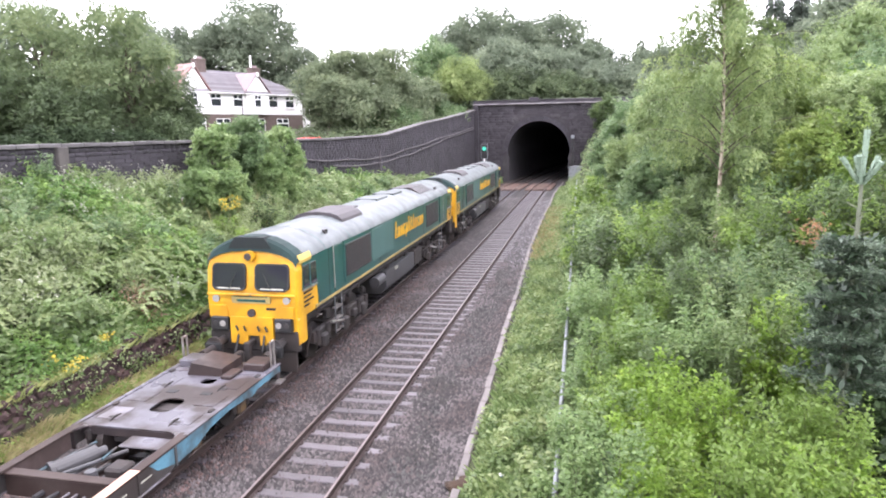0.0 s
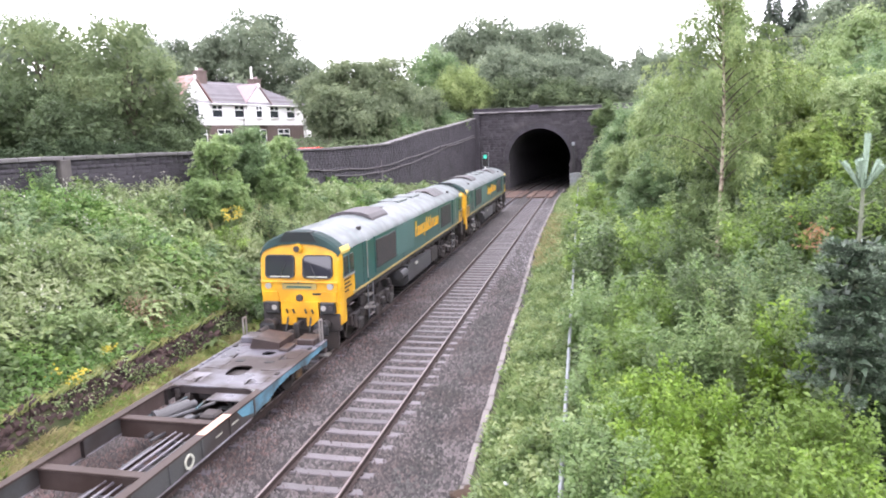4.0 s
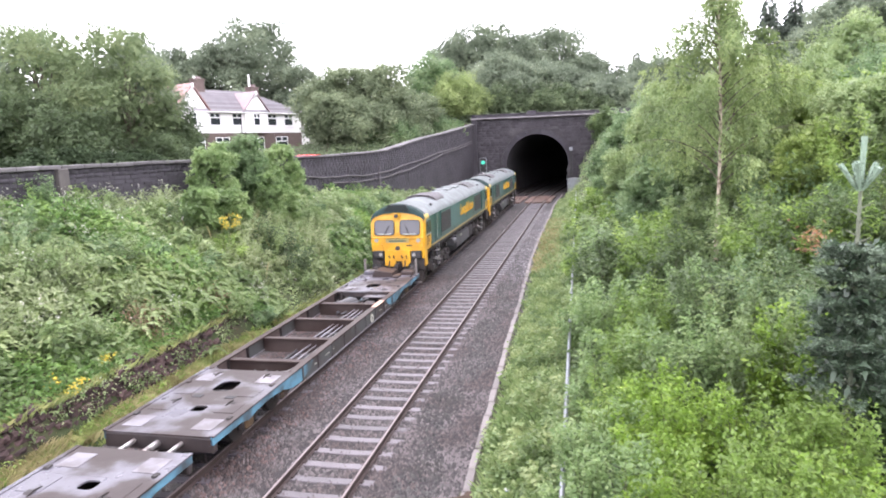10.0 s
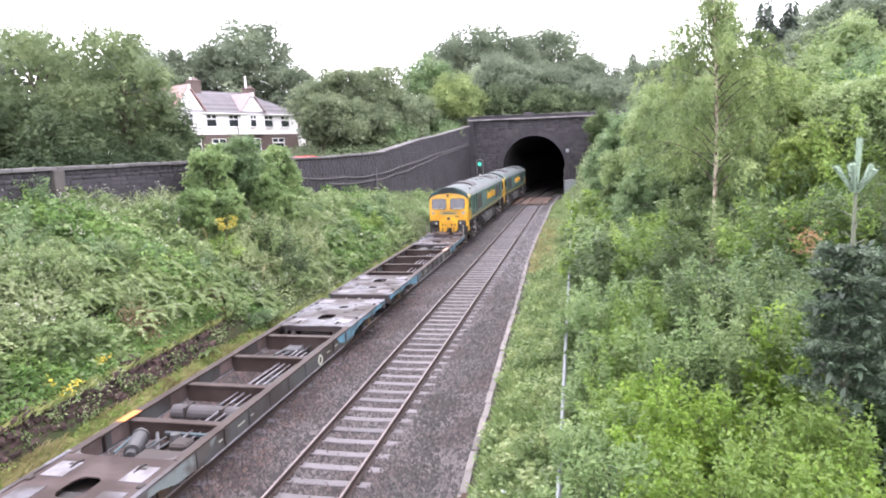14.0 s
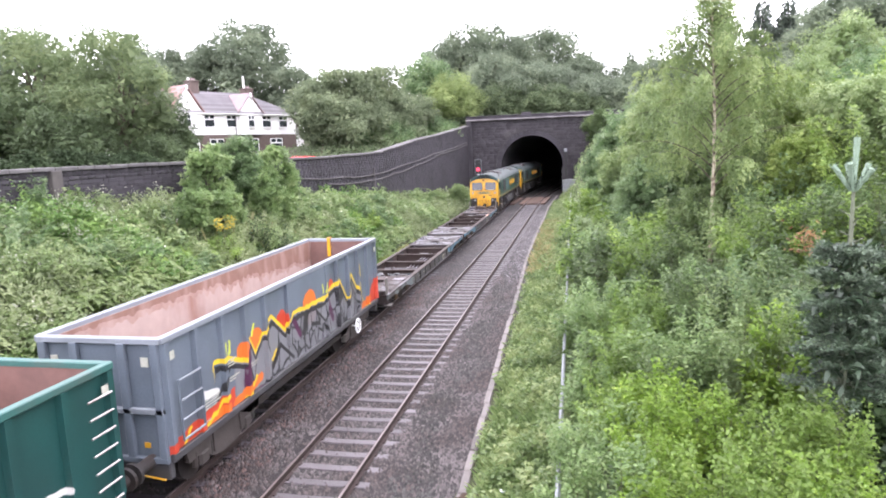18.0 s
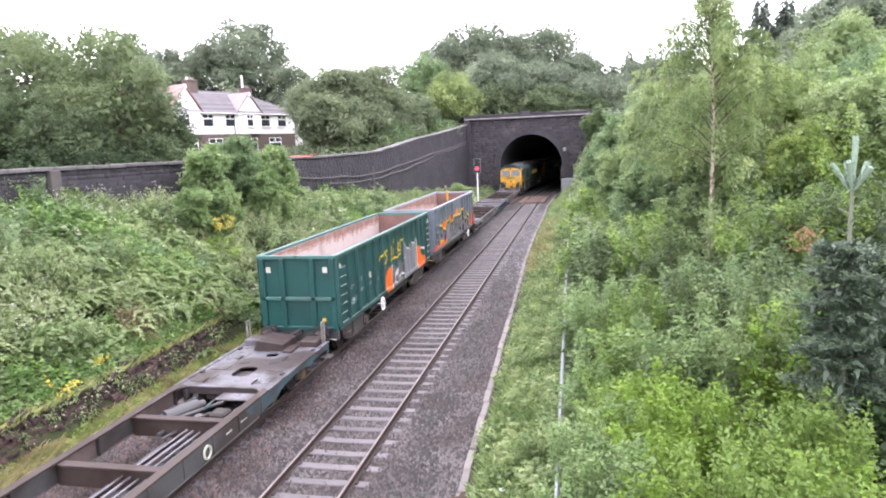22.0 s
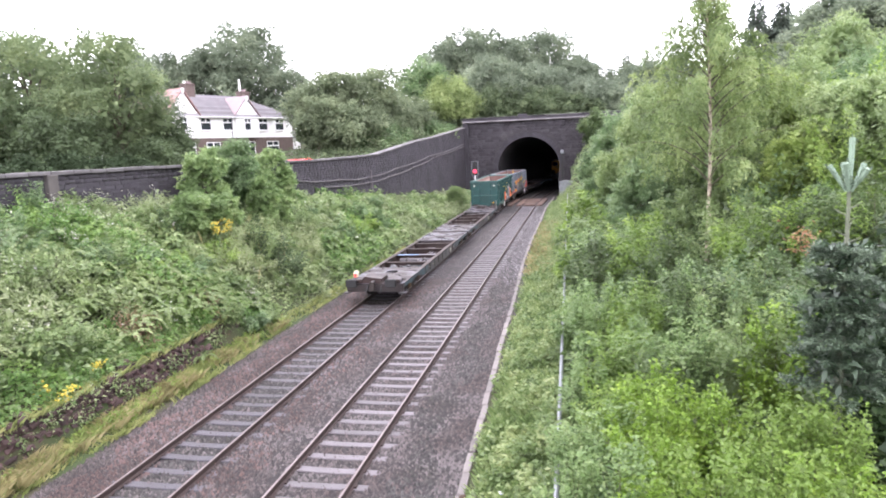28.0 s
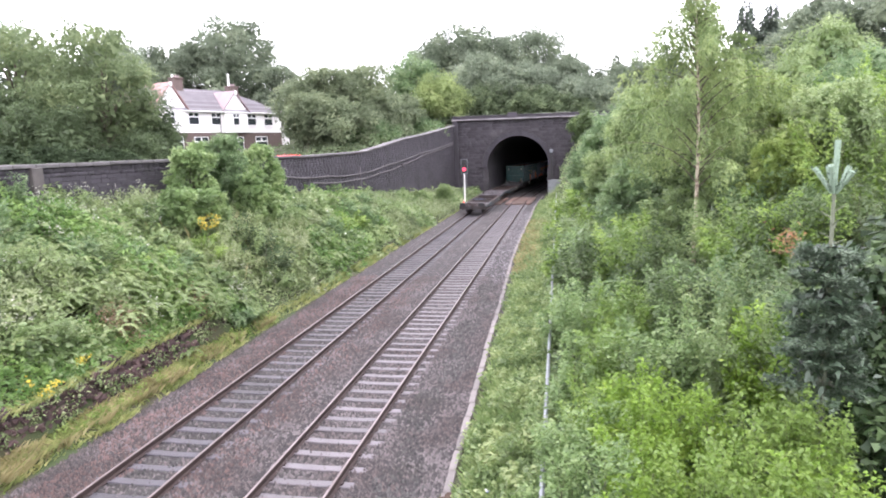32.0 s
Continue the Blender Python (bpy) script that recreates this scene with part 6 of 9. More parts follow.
            part("coupling_hook", boxes((-0.06, 0.06, min(e * H, e * (H + 0.4)), max(e * H, e * (H + 0.4)), 0.9, 1.02), (-0.1, 0.1, min(e * (H + 0.3), e * (H + 0.4)), max(e * (H + 0.3), e * (H + 0.4)), 0.6, 1.0), bevel=0.02), GRIME_SHADE, w)
            each("air_hose", (((0.3, e * H, 0.8), (0.34, e * (H + 0.28), 0.5), 0.03), ((-0.3, e * H, 0.8), (-0.34, e * (H + 0.28), 0.5), 0.03),), BLACK, w, seg=6)
        else:
            each("drawbar", (((0, e * (H - 0.3), 0.66), (0, e * (H + 0.42), 0.66), 0.07), ((0.55, e * (H - 0.2), 0.68), (0.55, e * (H + 0.36), 0.68), 0.05), ((-0.55, e * (H - 0.2), 0.68), (-0.55, e * (H + 0.36), 0.68), 0.05),), STEEL, w, seg=8)
    for y in (-3.67, -1.58, 0.68, 2.9):
        y *= outer
        part("cross_beam", boxes((-1.2, 1.2, y - 0.1, y + 0.1, D - 0.09, D - 0.04), (-1.2, 1.2, y - 0.02, y + 0.02, 0.35, D - 0.08), bevel=0.008), BEAM_RUST, w, "rusty cross beam")
    # rounded corners of the first bays
    for e in (-1, 1):
        for s in (-1, 1):
            cy, cx = e * (H - 3.9), s * 1.1
            pts = [(cx, cy)] + [(cx - s * 0.3 * (1 - math.sin(t)), cy - e * 0.3 * (1 - math.cos(t))) for t in np.linspace(0, math.pi / 2, 6)]
            bm = bmesh.new()
            loft(bm, [[(px, py, D - 0.03) for px, py in pts], [(px, py, D + 0.002) for px, py in pts]], True, True)
            bmesh.ops.recalc_face_normals(bm, faces=bm.faces)
            part("corner_gusset", bm, DECK, w)
    # brake gear in the bay beside the outer deck
    part("brake_cylinder", pipes(((-0.62, outer * 3.35, 0.6), (-0.3, outer * 4.05, 0.62), 0.17), ((-0.3, outer * 4.05, 0.62), (-0.22, outer * 4.2, 0.62), 0.1), ((-0.66, outer * 3.28, 0.6), (-0.62, outer * 3.35, 0.6), 0.19), seg=16), TANK, w, "grey brake cylinder")
    part("brake_lever", pipes(((-0.3, outer * 3.2, 0.66), (0.35, outer * 4.1, 0.72), 0.04), seg=7), TANK, w)
    part("valve_body", boxes((0.35, 0.75, outer * 3.6 - 0.2, outer * 3.6 + 0.2, 0.45, 0.72), bevel=0.05), GRIME_SHADE, w)
    part("valve_dome", pipes(((0.2, outer * 3.3, 0.45), (0.2, outer * 3.3, 0.72), 0.14, 0.1), seg=14), TANK, w)
    part("walkway_plate", boxes((0.1, 1.0, outer * 4.35 - 0.22, outer * 4.35 + 0.22, 0.74, 0.77), bevel=0.01), DECK_GREY, w)
    each("flexible_pipe", (((0.1, outer * 4.1, 0.75), (0.2, outer * 3.6, 0.78), 0.025), ((-0.75, outer * 3.1, 0.7), (-0.5, outer * 4.3, 0.72), 0.025), ((-0.2, outer * 3.05, 0.6), (0.9, outer * 3.1, 0.62), 0.05)), BLUE_WORN, w, seg=6)
    for y0, y1 in ((-4.4, -3.1), (2.5, 3.9)):
        each("brake_rigging", (((-0.2, y0, 0.5), (0.1, y1, 0.52), 0.035), ((0.25, y0, 0.5), (0.3, y1, 0.5), 0.03), ((-0.45, y0 + 0.2, 0.48), (-0.35, y1, 0.48), 0.05),), TANK, w, seg=6)
    if outer < 0:
        ty = -1.05 if tail else -1.75
        part("air_tank", pipes(((-0.86, ty, 0.5), (0.86, ty, 0.5), 0.2), seg=16), HOOD_GREY, w, "brown-grey air reservoir")
        part("tank_strap", boxes((-0.5, -0.44, ty - 0.21, ty + 0.21, 0.3, 0.71)), GRIME_SHADE, w)
        part("tank_strap", boxes((0.44, 0.5, ty - 0.21, ty + 0.21, 0.3, 0.71)), GRIME_SHADE, w)
    if tail:
        part("painted_bar", boxes((-1.15, 0.1, -0.79, -0.57, 0.822, 0.84)), FLAKED_BLUE, w, "flaked blue paint on a cross bar")
        part("painted_bar", boxes((0.1, 1.15, -0.79, -0.57, 0.822, 0.84)), PALE_PLATE, w)
    if mark == 0.0:
        part("primer_patch", boxes((1.09, 1.295, 2.2, 3.2, 0.873, 0.878)), SALMON, w, "salmon primer on the beam top")
    if mark == 0.4:
        part("primer_patch", boxes((-1.295, -1.09, -3.2, -2.6, 0.873, 0.878)), ORANGE, w, "orange paint on the beam top")
    part("distributor", boxes((-0.3, 0.2, -outer * 3.2 - 0.2, -outer * 3.2 + 0.2, 0.35, 0.6), bevel=0.04), TANK, w)
    each("brake_pipe", (((0.75, -4.5, 0.6), (0.75, 4.5, 0.6), 0.03), ((-0.1, -3, 0.42), (-0.1, 2.4, 0.42), 0.04), ((0.12, -3, 0.42), (0.12, 2.4, 0.42), 0.03),), TANK, w, seg=6)
    each("brake_rod", (((0.35, -3.5, 0.62), (0.42, 2.7, 0.62), 0.028), ((0.55, -3.5, 0.6), (0.58, 2.7, 0.6), 0.022), ((0.2, -1.5, 0.64), (0.28, 2.7, 0.64), 0.022)), PALE_PLATE, w, seg=6)
    return w


BOX_L = 12.65


def box_wagon(name, label, paint, rim, grey, sprayed):
    w = thing(name, label, "wagon", "open box wagons")
    H = BOX_L / 2
    T, B = 3.24, 1.04
    for s in (-1, 1):
        x0, x1 = sorted((s * 1.25, s * 1.21))
        skin = sprayed if s > 0 else paint
        wall = part("side_wall", boxes((x0, x1, -H, H, B, T)), skin, w)
        part("inner_lining", boxes((min(s * 1.21, s * 1.195), max(s * 1.21, s * 1.195), -H + 0.05, H - 0.05, 1.05, T)), RUSTY if grey else PALE_LINING, wall, "pale rust-stained inside")
        # ragged rust running down from the top edge, deepest towards the front
        for deeper, proud, rust in ((0.14, 0.0, RUST_FADE), (0.0, 0.003, RUST_STAIN)):
            bm = bmesh.new()
            rings = []
            for y in np.arange(-H + 0.08, H - 0.07, 0.06):
                f = (y + H) / BOX_L
                drop = (0.1 + 0.68 * f ** 2.3 if grey else 0.1 + 0.16 * f) * (1 + 0.6 * noise.noise((y * 0.9, s, 3.0))) + (0.24 + deeper) * abs(noise.noise((y * 3.3, s, 7.0 + deeper))) + deeper * (0.7 + 0.6 * noise.noise((y * 6, s, 1.0)))
                low_z = T - max(0.06, drop)
                rings.append([(s * (1.192 - proud), y, T - 0.01), (s * (1.192 - proud), y, low_z), (s * 1.1955, y, low_z), (s * 1.1955, y, T - 0.01)])
            loft(bm, rings, True, True)
            bmesh.ops.recalc_face_normals(bm, faces=bm.faces)
            part("rust_stain", bm, rust, wall, "red-brown rust below the top edge")
        part("top_rail", boxes((min(s * 1.2, s * 1.345), max(s * 1.2, s * 1.345), -H - 0.05, H + 0.05, T - 0.02, T + 0.1), bevel=0.015), rim, w)
        part("bottom_rail", boxes((min(s * 1.19, s * 1.325), max(s * 1.19, s * 1.325), -H, H, B - 0.1, B + 0.05), bevel=0.015), TANK if grey else skin, w)
        n = 13
        for i in range(n + 1):
            y = -H + 0.06 + (BOX_L - 0.12) * i / n
            if grey and 5 <= i <= 7:
                continue
            bm = prism([(s * 1.24, y - 0.085), (s * 1.35, y - 0.06), (s * 1.35, y + 0.06), (s * 1.24, y + 0.085)], B + 0.08, T - 0.02)
            for v in bm.verts:
                v.co = Vector((v.co.x, v.co.z, v.co.y))
            bmesh.ops.recalc_face_normals(bm, faces=bm.faces)
            part("side_rib", bm, skin, wall)
        if grey:
            for e in (-1,):
                ya, yb = e * (H - 0.28), e * (H - 1.0)
                part("step_frame", pipes(((s * 1.37, ya, 1.25), (s * 1.37, ya, 2.45), 0.022), ((s * 1.37, yb, 1.25), (s * 1.37, yb, 2.45), 0.022), seg=6), paint, wall)
                for zz in (1.27, 1.65, 2.03, 2.43):
                    part("step_bar", pipes(((s * 1.37, ya, zz), (s * 1.37, yb, zz), 0.025), seg=6), rim, wall)
            part("flat_panel", boxes((min(s * 1.24, s * 1.335), max(s * 1.24, s * 1.335), -1.2, 1.35, 1.6, T - 0.02)), skin, wall)
        for e in (-1, 1):
            for k in range(7):
                zz = 1.15 + 0.29 * k
                if not grey:
                    part("ladder_rung", pipes(((s * 1.37, e * (H - 0.1), zz), (s * 1.37, e * (H - 0.62), zz), 0.021), seg=5), STEEL if e > 0 else rim, wall)
            part("label_plate", boxes((min(s * 1.335, s * 1.35), max(s * 1.335, s * 1.35), e * (H - 0.2) - 0.07, e * (H - 0.2) + 0.07, 2.88, 3.03)), PLATE, wall)
        pitch = (BOX_L - 0.12) / 13
        lines = ((1, 2.04, 0.5), (1, 1.97, 0.28), (1, 1.62, 0.62), (1, 1.56, 0.55), (1, 1.5, 0.62), (1, 1.44, 0.45), (1, 1.2, 0.22), (2, 2.14, 0.4), (2, 2.08, 0.3), (2, 2.02, 0.36), (2, 1.75, 0.5), (2, 1.69, 0.32),
                 (3, 1.76, 0.42), (3, 1.7, 0.34), (3, 1.42, 0.3), (4, 1.72, 0.4), (4, 1.66, 0.3), (5, 1.95, 0.45), (5, 1.88, 0.3))
        for i, zz, ww in lines if not grey else lines[2:14]:
            y = -H + 0.06 + pitch * i + 0.16
            part("data_bar", boxes((min(s * 1.25, s * 1.256), max(s * 1.25, s * 1.256), y, y + ww, zz, zz + 0.026)), PLATE if grey else PALE_MARK, wall)
        if not grey:
            y = -H + 0.06 + pitch * 3.4
            part("label_plate", boxes((min(s * 1.25, s * 1.262), max(s * 1.25, s * 1.262), y - 0.1, y + 0.12, 1.95, 2.17)), PLATE, wall)
        bm = bmesh.new()
        yb = -1.9 if not grey else 3.9
        o = [(yb + 0.25 * math.cos(t), 0.72 + 0.25 * math.sin(t)) for t in np.linspace(0, 6.283, 19)[:-1]]
        i2 = [(yb + 0.212 * math.cos(t), 0.72 + 0.212 * math.sin(t)) for t in np.linspace(0, 6.283, 19)[:-1]]
        xa = s * 1.38
        loft(bm, [[(xa, p, q) for p, q in o], [(xa, p, q) for p, q in i2], [(xa - s * 0.04, p, q) for p, q in i2], [(xa - s * 0.04, p, q) for p, q in o], [(xa, p, q) for p, q in o]])
        for t in np.linspace(0, 3.14, 4)[:-1]:
            tube(bm, (xa - s * 0.02, yb + 0.2 * math.cos(t), 0.72 + 0.2 * math.sin(t)), (xa - s * 0.02, yb - 0.2 * math.cos(t), 0.72 - 0.2 * math.sin(t)), 0.012, seg=5)
        tube(bm, (xa, yb, 0.72), (s * 0.9, yb, 0.72), 0.025, seg=5)
        part("brake_wheel", bm, WHITE, w, "white brake wheel")
    for e in (-1, 1):
        y0, y1 = sorted((e * H, e * (H - 0.04)))
        end = part("end_wall", boxes((-1.22, 1.22, y0, y1, B, T)), paint, w)
        part("inner_lining", boxes((-1.2, 1.2, min(e * (H - 0.04), e * (H - 0.055)), max(e * (H - 0.04), e * (H - 0.055)), 1.05, T)), RUSTY_END, end, "brown rusty inside of the end, darkened for its shade")
        part("top_rail", boxes((-1.3, 1.3, min(e * (H - 0.06), e * (H + 0.09)), max(e * (H - 0.06), e * (H + 0.09)), T - 0.02, T + 0.095), bevel=0.015), rim, w)
        for x in (-1.17, -0.5, 0.5, 1.17):
            part("end_post", boxes((x - 0.08, x + 0.08, min(e * H, e * (H + 0.1)), max(e * H, e * (H + 0.1)), B, T), bevel=0.015), paint, end)
        for zz in (1.0, 1.95):
            part("end_rail", boxes((-1.25, 1.25, min(e * H, e * (H + 0.1)), max(e * H, e * (H + 0.1)), zz - 0.05, zz + 0.06), bevel=0.012), rim if zz > 1.5 else paint, end)
        for x in (-0.98, 0.92):
            part("label_plate", boxes((x - 0.075, x + 0.075, min(e * (H + 0.005), e * (H + 0.02)), max(e * (H + 0.005), e * (H + 0.02)), 2.78, 2.96)), PLATE, end)
        part("warning_plate", boxes((0.74, 0.86, min(e * (H + 0.005), e * (H + 0.02)), max(e * (H + 0.005), e * (H + 0.02)), 1.22, 1.32)), LOCO_YELLOW, end)
        part("headstock", boxes((-1.25, 1.25, min(e * (H - 0.1), e * (H + 0.05)), max(e * (H - 0.1), e * (H + 0.05)), 0.62, 0.98), bevel=0.02), TANK, w)
        for s in (-1, 1):
            bf = part("buffer", pipes(((s * 0.87, e * H, 0.98), (s * 0.87, e * (H + 0.55), 0.98), 0.12), seg=12), GRIME_SHADE, w)
            part("buffer_head", pipes(((s * 0.87, e * (H + 0.55), 0.98), (s * 0.87, e * (H + 0.62), 0.98), 0.22), seg=16), GRIME_SHADE, bf)
            part("shunter_handle", pipes(((s * 0.5, e * (H + 0.08), 0.72), (s * 1.2, e * (H + 0.12), 0.66), 0.02), seg=5), LOCO_YELLOW if grey else STEEL, w)
        part("coupling_hook", boxes((-0.06, 0.06, min(e * H, e * (H + 0.5)), max(e * H, e * (H + 0.5)), 0.86, 1.0), (-0.1, 0.1, min(e * (H + 0.4), e * (H + 0.5)), max(e * (H + 0.4), e * (H + 0.5)), 0.55, 0.95), bevel=0.02), GRIME_SHADE, w)
        each("air_hose", (((0.32, e * H, 0.85), (0.36, e * (H + 0.3), 0.5), 0.03),), BLACK, w, seg=6)
        y25_bogie(e * (H - 2.1), w, True)
    part("floor_plate", boxes((-1.2, 1.2, -H + 0.05, H - 0.05, 0.98, 1.06)), RUSTY, w)
    part("underframe", boxes((-0.95, 0.95, -H + 0.2, H - 0.2, 0.72, 0.97), bevel=0.02), GRIME_SHADE, w)
    part("strap", boxes((-0.5, -0.38, H - 0.11, H + 0.11, T - 0.55, T + 0.14)) if grey else boxes((-0.05, 0.05, -H - 0.095, -H - 0.085, T, T + 0.1)), LOCO_YELLOW if grey else paint, w)
    for s in (-1, 1):
        part("truss", prism([(-3.6, 0.8), (3.6, 0.8), (3.2, 0.62), (-3.2, 0.62)], min(s * 1.05, s * 1.15), max(s * 1.05, s * 1.15), axis="X"), GRIME_SHADE, w)
    each("air_tank", (((-0.7, 0.5, 0.55), (-0.7, 1.5, 0.55), 0.18),), GRIME_SHADE, w, seg=12)
    return w

# vehicles, front to rear: distance of each one's middle behind the rear cab face of the train engine
loco_a = locomotive()
loco_b = copy_thing(loco_a, pose(0, 30, 0))
flat_1 = flat_wagon("skeletal container flat, pale blue ends, rusty wet deck", True, mark=0.0)
flat_2 = flat_wagon("skeletal container flat with pale blue ends, dirty deck", True, outer=-1, mark=0.4)
grey_box = box_wagon("open_box_wagon", "grey open box wagon with orange graffiti, rusty inside", WAGON_GREY, GREY_RIM, True, GREY_SPRAYED)
green_box = box_wagon("open_box_wagon", "dark green open box wagon with graffiti, pale rusty inside", WAGON_GREEN, GREEN_RIM, False, GREEN_SPRAYED)
flat_3 = flat_wagon("dark brown skeletal container flat with wet deck", False, mark=0.2)
flat_4 = flat_wagon("dark brown skeletal container flat carrying the tail lamp", False, tail=True, outer=-1, mark=0.6)
TRAIN = [(loco_b, 21.45 + 10.25), (loco_a, 10.25), (flat_1, -1.1 - FLAT_L / 2), (flat_2, -18.98 - FLAT_L / 2), (grey_box, -37.5 - BOX_L / 2),
         (green_box, -51.5 - BOX_L / 2), (flat_3, -65.1 - FLAT_L / 2), (flat_4, -82.75 - FLAT_L / 2)]

# tail lamp on the last wagon
tl = part("tail_lamp", boxes((-0.1, 0.1, -0.1, 0.1, 0, 0.24), bevel=0.02), CREAM, flat_4, "cream tail lamp with a red lens", place=pose(-0.87, -FLAT_L / 2 + 0.2, 1.12))
part("lamp_lens", pipes(((0, -0.1, 0.1), (0, -0.13, 0.1), 0.07), seg=12), glow("red_lens", (0.9, 0.04, 0.03), 0.7), tl)
part("lamp_cap", boxes((-0.06, 0.06, -0.06, 0.06, 0.24, 0.3), bevel=0.02), CREAM, tl)

# ---------------------------------------------------------------- signal
SIGNAL = thing("colour_light_signal", "slim railway signal on a white post by the wall", "signal", place=pose(-10.75, 70.5, 0))
part("post", pipes(((0, 0, -0.4), (0, 0, 3.55), 0.075), seg=10), WHITE, SIGNAL)
head = part("head", boxes((-0.33, 0.33, -0.06, 0.16, 3.55, 5.05), bevel=0.05), BLACK, SIGNAL, "black signal head with backboard")
bm = frame_ring(rounded_rect(-0.36, 0.36, 3.52, 5.08, 0.1), rounded_rect(-0.325, 0.325, 3.555, 5.045, 0.08), -0.075, 0.05)
part("backboard_edge", bm, GALV, head)
for nm, z, gcol, st in (("green_lens", 4.6, (0.05, 0.6, 0.42), 0.45), ("red_lens", 4.0, (0.95, 0.07, 0.13), 0.9)):
    part(nm, pipes(((0, -0.135, z), (0, -0.07, z), 0.21), seg=18), glow(nm, gcol, st), head)
    bm = bmesh.new()
    loft(bm, [[(0.24 * math.cos(t), y, z + 0.24 * math.sin(t)) for t in np.linspace(-0.4, 3.54, 14)] for y in (-0.06, -0.36)], closed=False)
    part("hood", bm, BLACK, head)
# Added plate that covers the unlit lens; both lenses glow throughout.
shutter = part("shutter", boxes((-0.22, 0.22, -0.16, -0.145, -0.24, 0.24), bevel=0.005), BLACK, SIGNAL, place=pose(0, 0, 4.0))
part("ladder", pipes(((-0.2, 0.22, 0), (-0.2, 0.22, 4.6), 0.02), ((0.2, 0.22, 0), (0.2, 0.22, 4.6), 0.02), seg=5), GALV, SIGNAL)

# cabinet by the tunnel
cab_box = thing("equipment_cabinet", "pale grey lineside equipment cabinet beside the tunnel", "cabinet", place=pose(-1.35, 80, 0))
part("body", boxes((-0.75, 0.75, -0.35, 0.35, 0.1, 2.0), bevel=0.02), GALV, cab_box)
part("lid", prism([(-0.85, 2.0), (0.85, 2.0), (0.85, 2.08), (0, 2.22), (-0.85, 2.08)], -0.45, 0.45), GALV, cab_box)
part("door", boxes((-0.68, -0.02, -0.38, -0.345, 0.2, 1.9), bevel=0.01), GALV, cab_box)
part("door", boxes((0.02, 0.68, -0.38, -0.345, 0.2, 1.9), bevel=0.01), GALV, cab_box)

post = thing("lineside_post", "slim dark post with a pale box beside the tunnel mouth", "post", place=pose(-1.85, 86.6, 0))
part("shaft", boxes((-0.13, 0.13, -0.1, 0.1, -0.3, 5.3), bevel=0.02), BLACK, post)
part("box", boxes((-0.2, 0.2, -0.2, 0.1, 5.3, 5.75), bevel=0.04), GALV, post)

# ---------------------------------------------------------------- house and car behind the wall
HOUSE = thing("white_house", "white-rendered terrace of houses with gables, tiled roofs and chimneys", "house", place=pose(-39.37, 59.64, 6.2, 0, 0, 66.4))
# local: x along the front, front at y = 0 faces -y; eaves 5.2, ridge 7.6
HL, HD, EV, RG = 15.9, 8.0, 4.95, 6.8
wall = part("front_wall", boxes((0, HL, 0, HD, 2.5, EV)), RENDER, HOUSE, "white-rendered upper storey")
part("ground_storey", boxes((0.02, HL - 0.02, 0.02, HD - 0.02, -0.5, 2.5)), BRICK, HOUSE, "brown brick lower storey")


def gable(x0, x1, top, depth, roof_mat):
    xm = (x0 + x1) / 2
    part("gable_wall", prism([(x0, EV), (x1, EV), (xm, top)], -0.35, 0.1), RENDER, HOUSE)
    part("gable_front", boxes((x0, x1, -0.35, 0.05, 2.5, EV)), RENDER, HOUSE)
    for a, b in (((x0 - 0.25, EV - 0.2), (xm, top + 0.06)), ((xm, top + 0.06), (x1 + 0.25, EV - 0.2))):
        bm = bmesh.new()
        pr = [(a[0], a[1]), (b[0], b[1]), (b[0], b[1] + 0.14), (a[0], a[1] + 0.14)]
        loft(bm, [[(x, -0.55, z) for x, z in pr], [(x, depth, z) for x, z in pr]], True, True)
        bmesh.ops.recalc_face_normals(bm, faces=bm.faces)
        part("gable_roof", bm, roof_mat, HOUSE)
    part("bargeboard", boxes((xm - 0.12, xm + 0.12, -0.6, -0.5, top - 0.25, top + 0.18)), WHITE, HOUSE)


# hipped at the far end
RIDGE, HIP = RG + 0.5, 4.2
bm = bmesh.new()
lo = [bm.verts.new(v) for v in ((0, -0.4, EV - 0.3), (HL + 0.4, -0.4, EV - 0.3), (HL + 0.4, HD + 0.4, EV - 0.3), (0, HD + 0.4, EV - 0.3))]
hi = [bm.verts.new((v.co.x, v.co.y, EV - 0.15)) for v in lo]
top = [bm.verts.new(v) for v in ((0, HD / 2, RIDGE), (HL - HIP, HD / 2, RIDGE))]
for f in ((lo[0], lo[1], lo[2], lo[3]), (lo[0], hi[0], hi[1], lo[1]), (lo[1], hi[1], hi[2], lo[2]), (lo[2], hi[2], hi[3], lo[3]), (hi[0], top[0], top[1], hi[1]), (hi[1], top[1], hi[2]), (hi[2], top[1], top[0], hi[3]), (lo[3], hi[3], top[0], hi[0], lo[0])):
    bm.faces.new(f)
bmesh.ops.recalc_face_normals(bm, faces=bm.faces)
part("main_roof", bm, SLATE, HOUSE, "grey slate hipped main roof")
# rows of slates as shallow strips
for i in range(16):
    f = i / 16
    y, z = -0.4 + (HD / 2 + 0.4) * f, EV - 0.15 + (RIDGE - EV + 0.15) * f
    part("slate_course", boxes((0.05, HL + 0.35 - (HIP + 0.4) * (f + 1 / 16), y, y + 0.3, z, z + 0.03 + 0.14), bevel=0.0), SLATE, HOUSE)
gable(-0.2, 3.0, RG + 0.45, 4.0, RED_TILE)
gable(7.7, 10.7, RG - 0.02, 4.0, PINK_TILE)
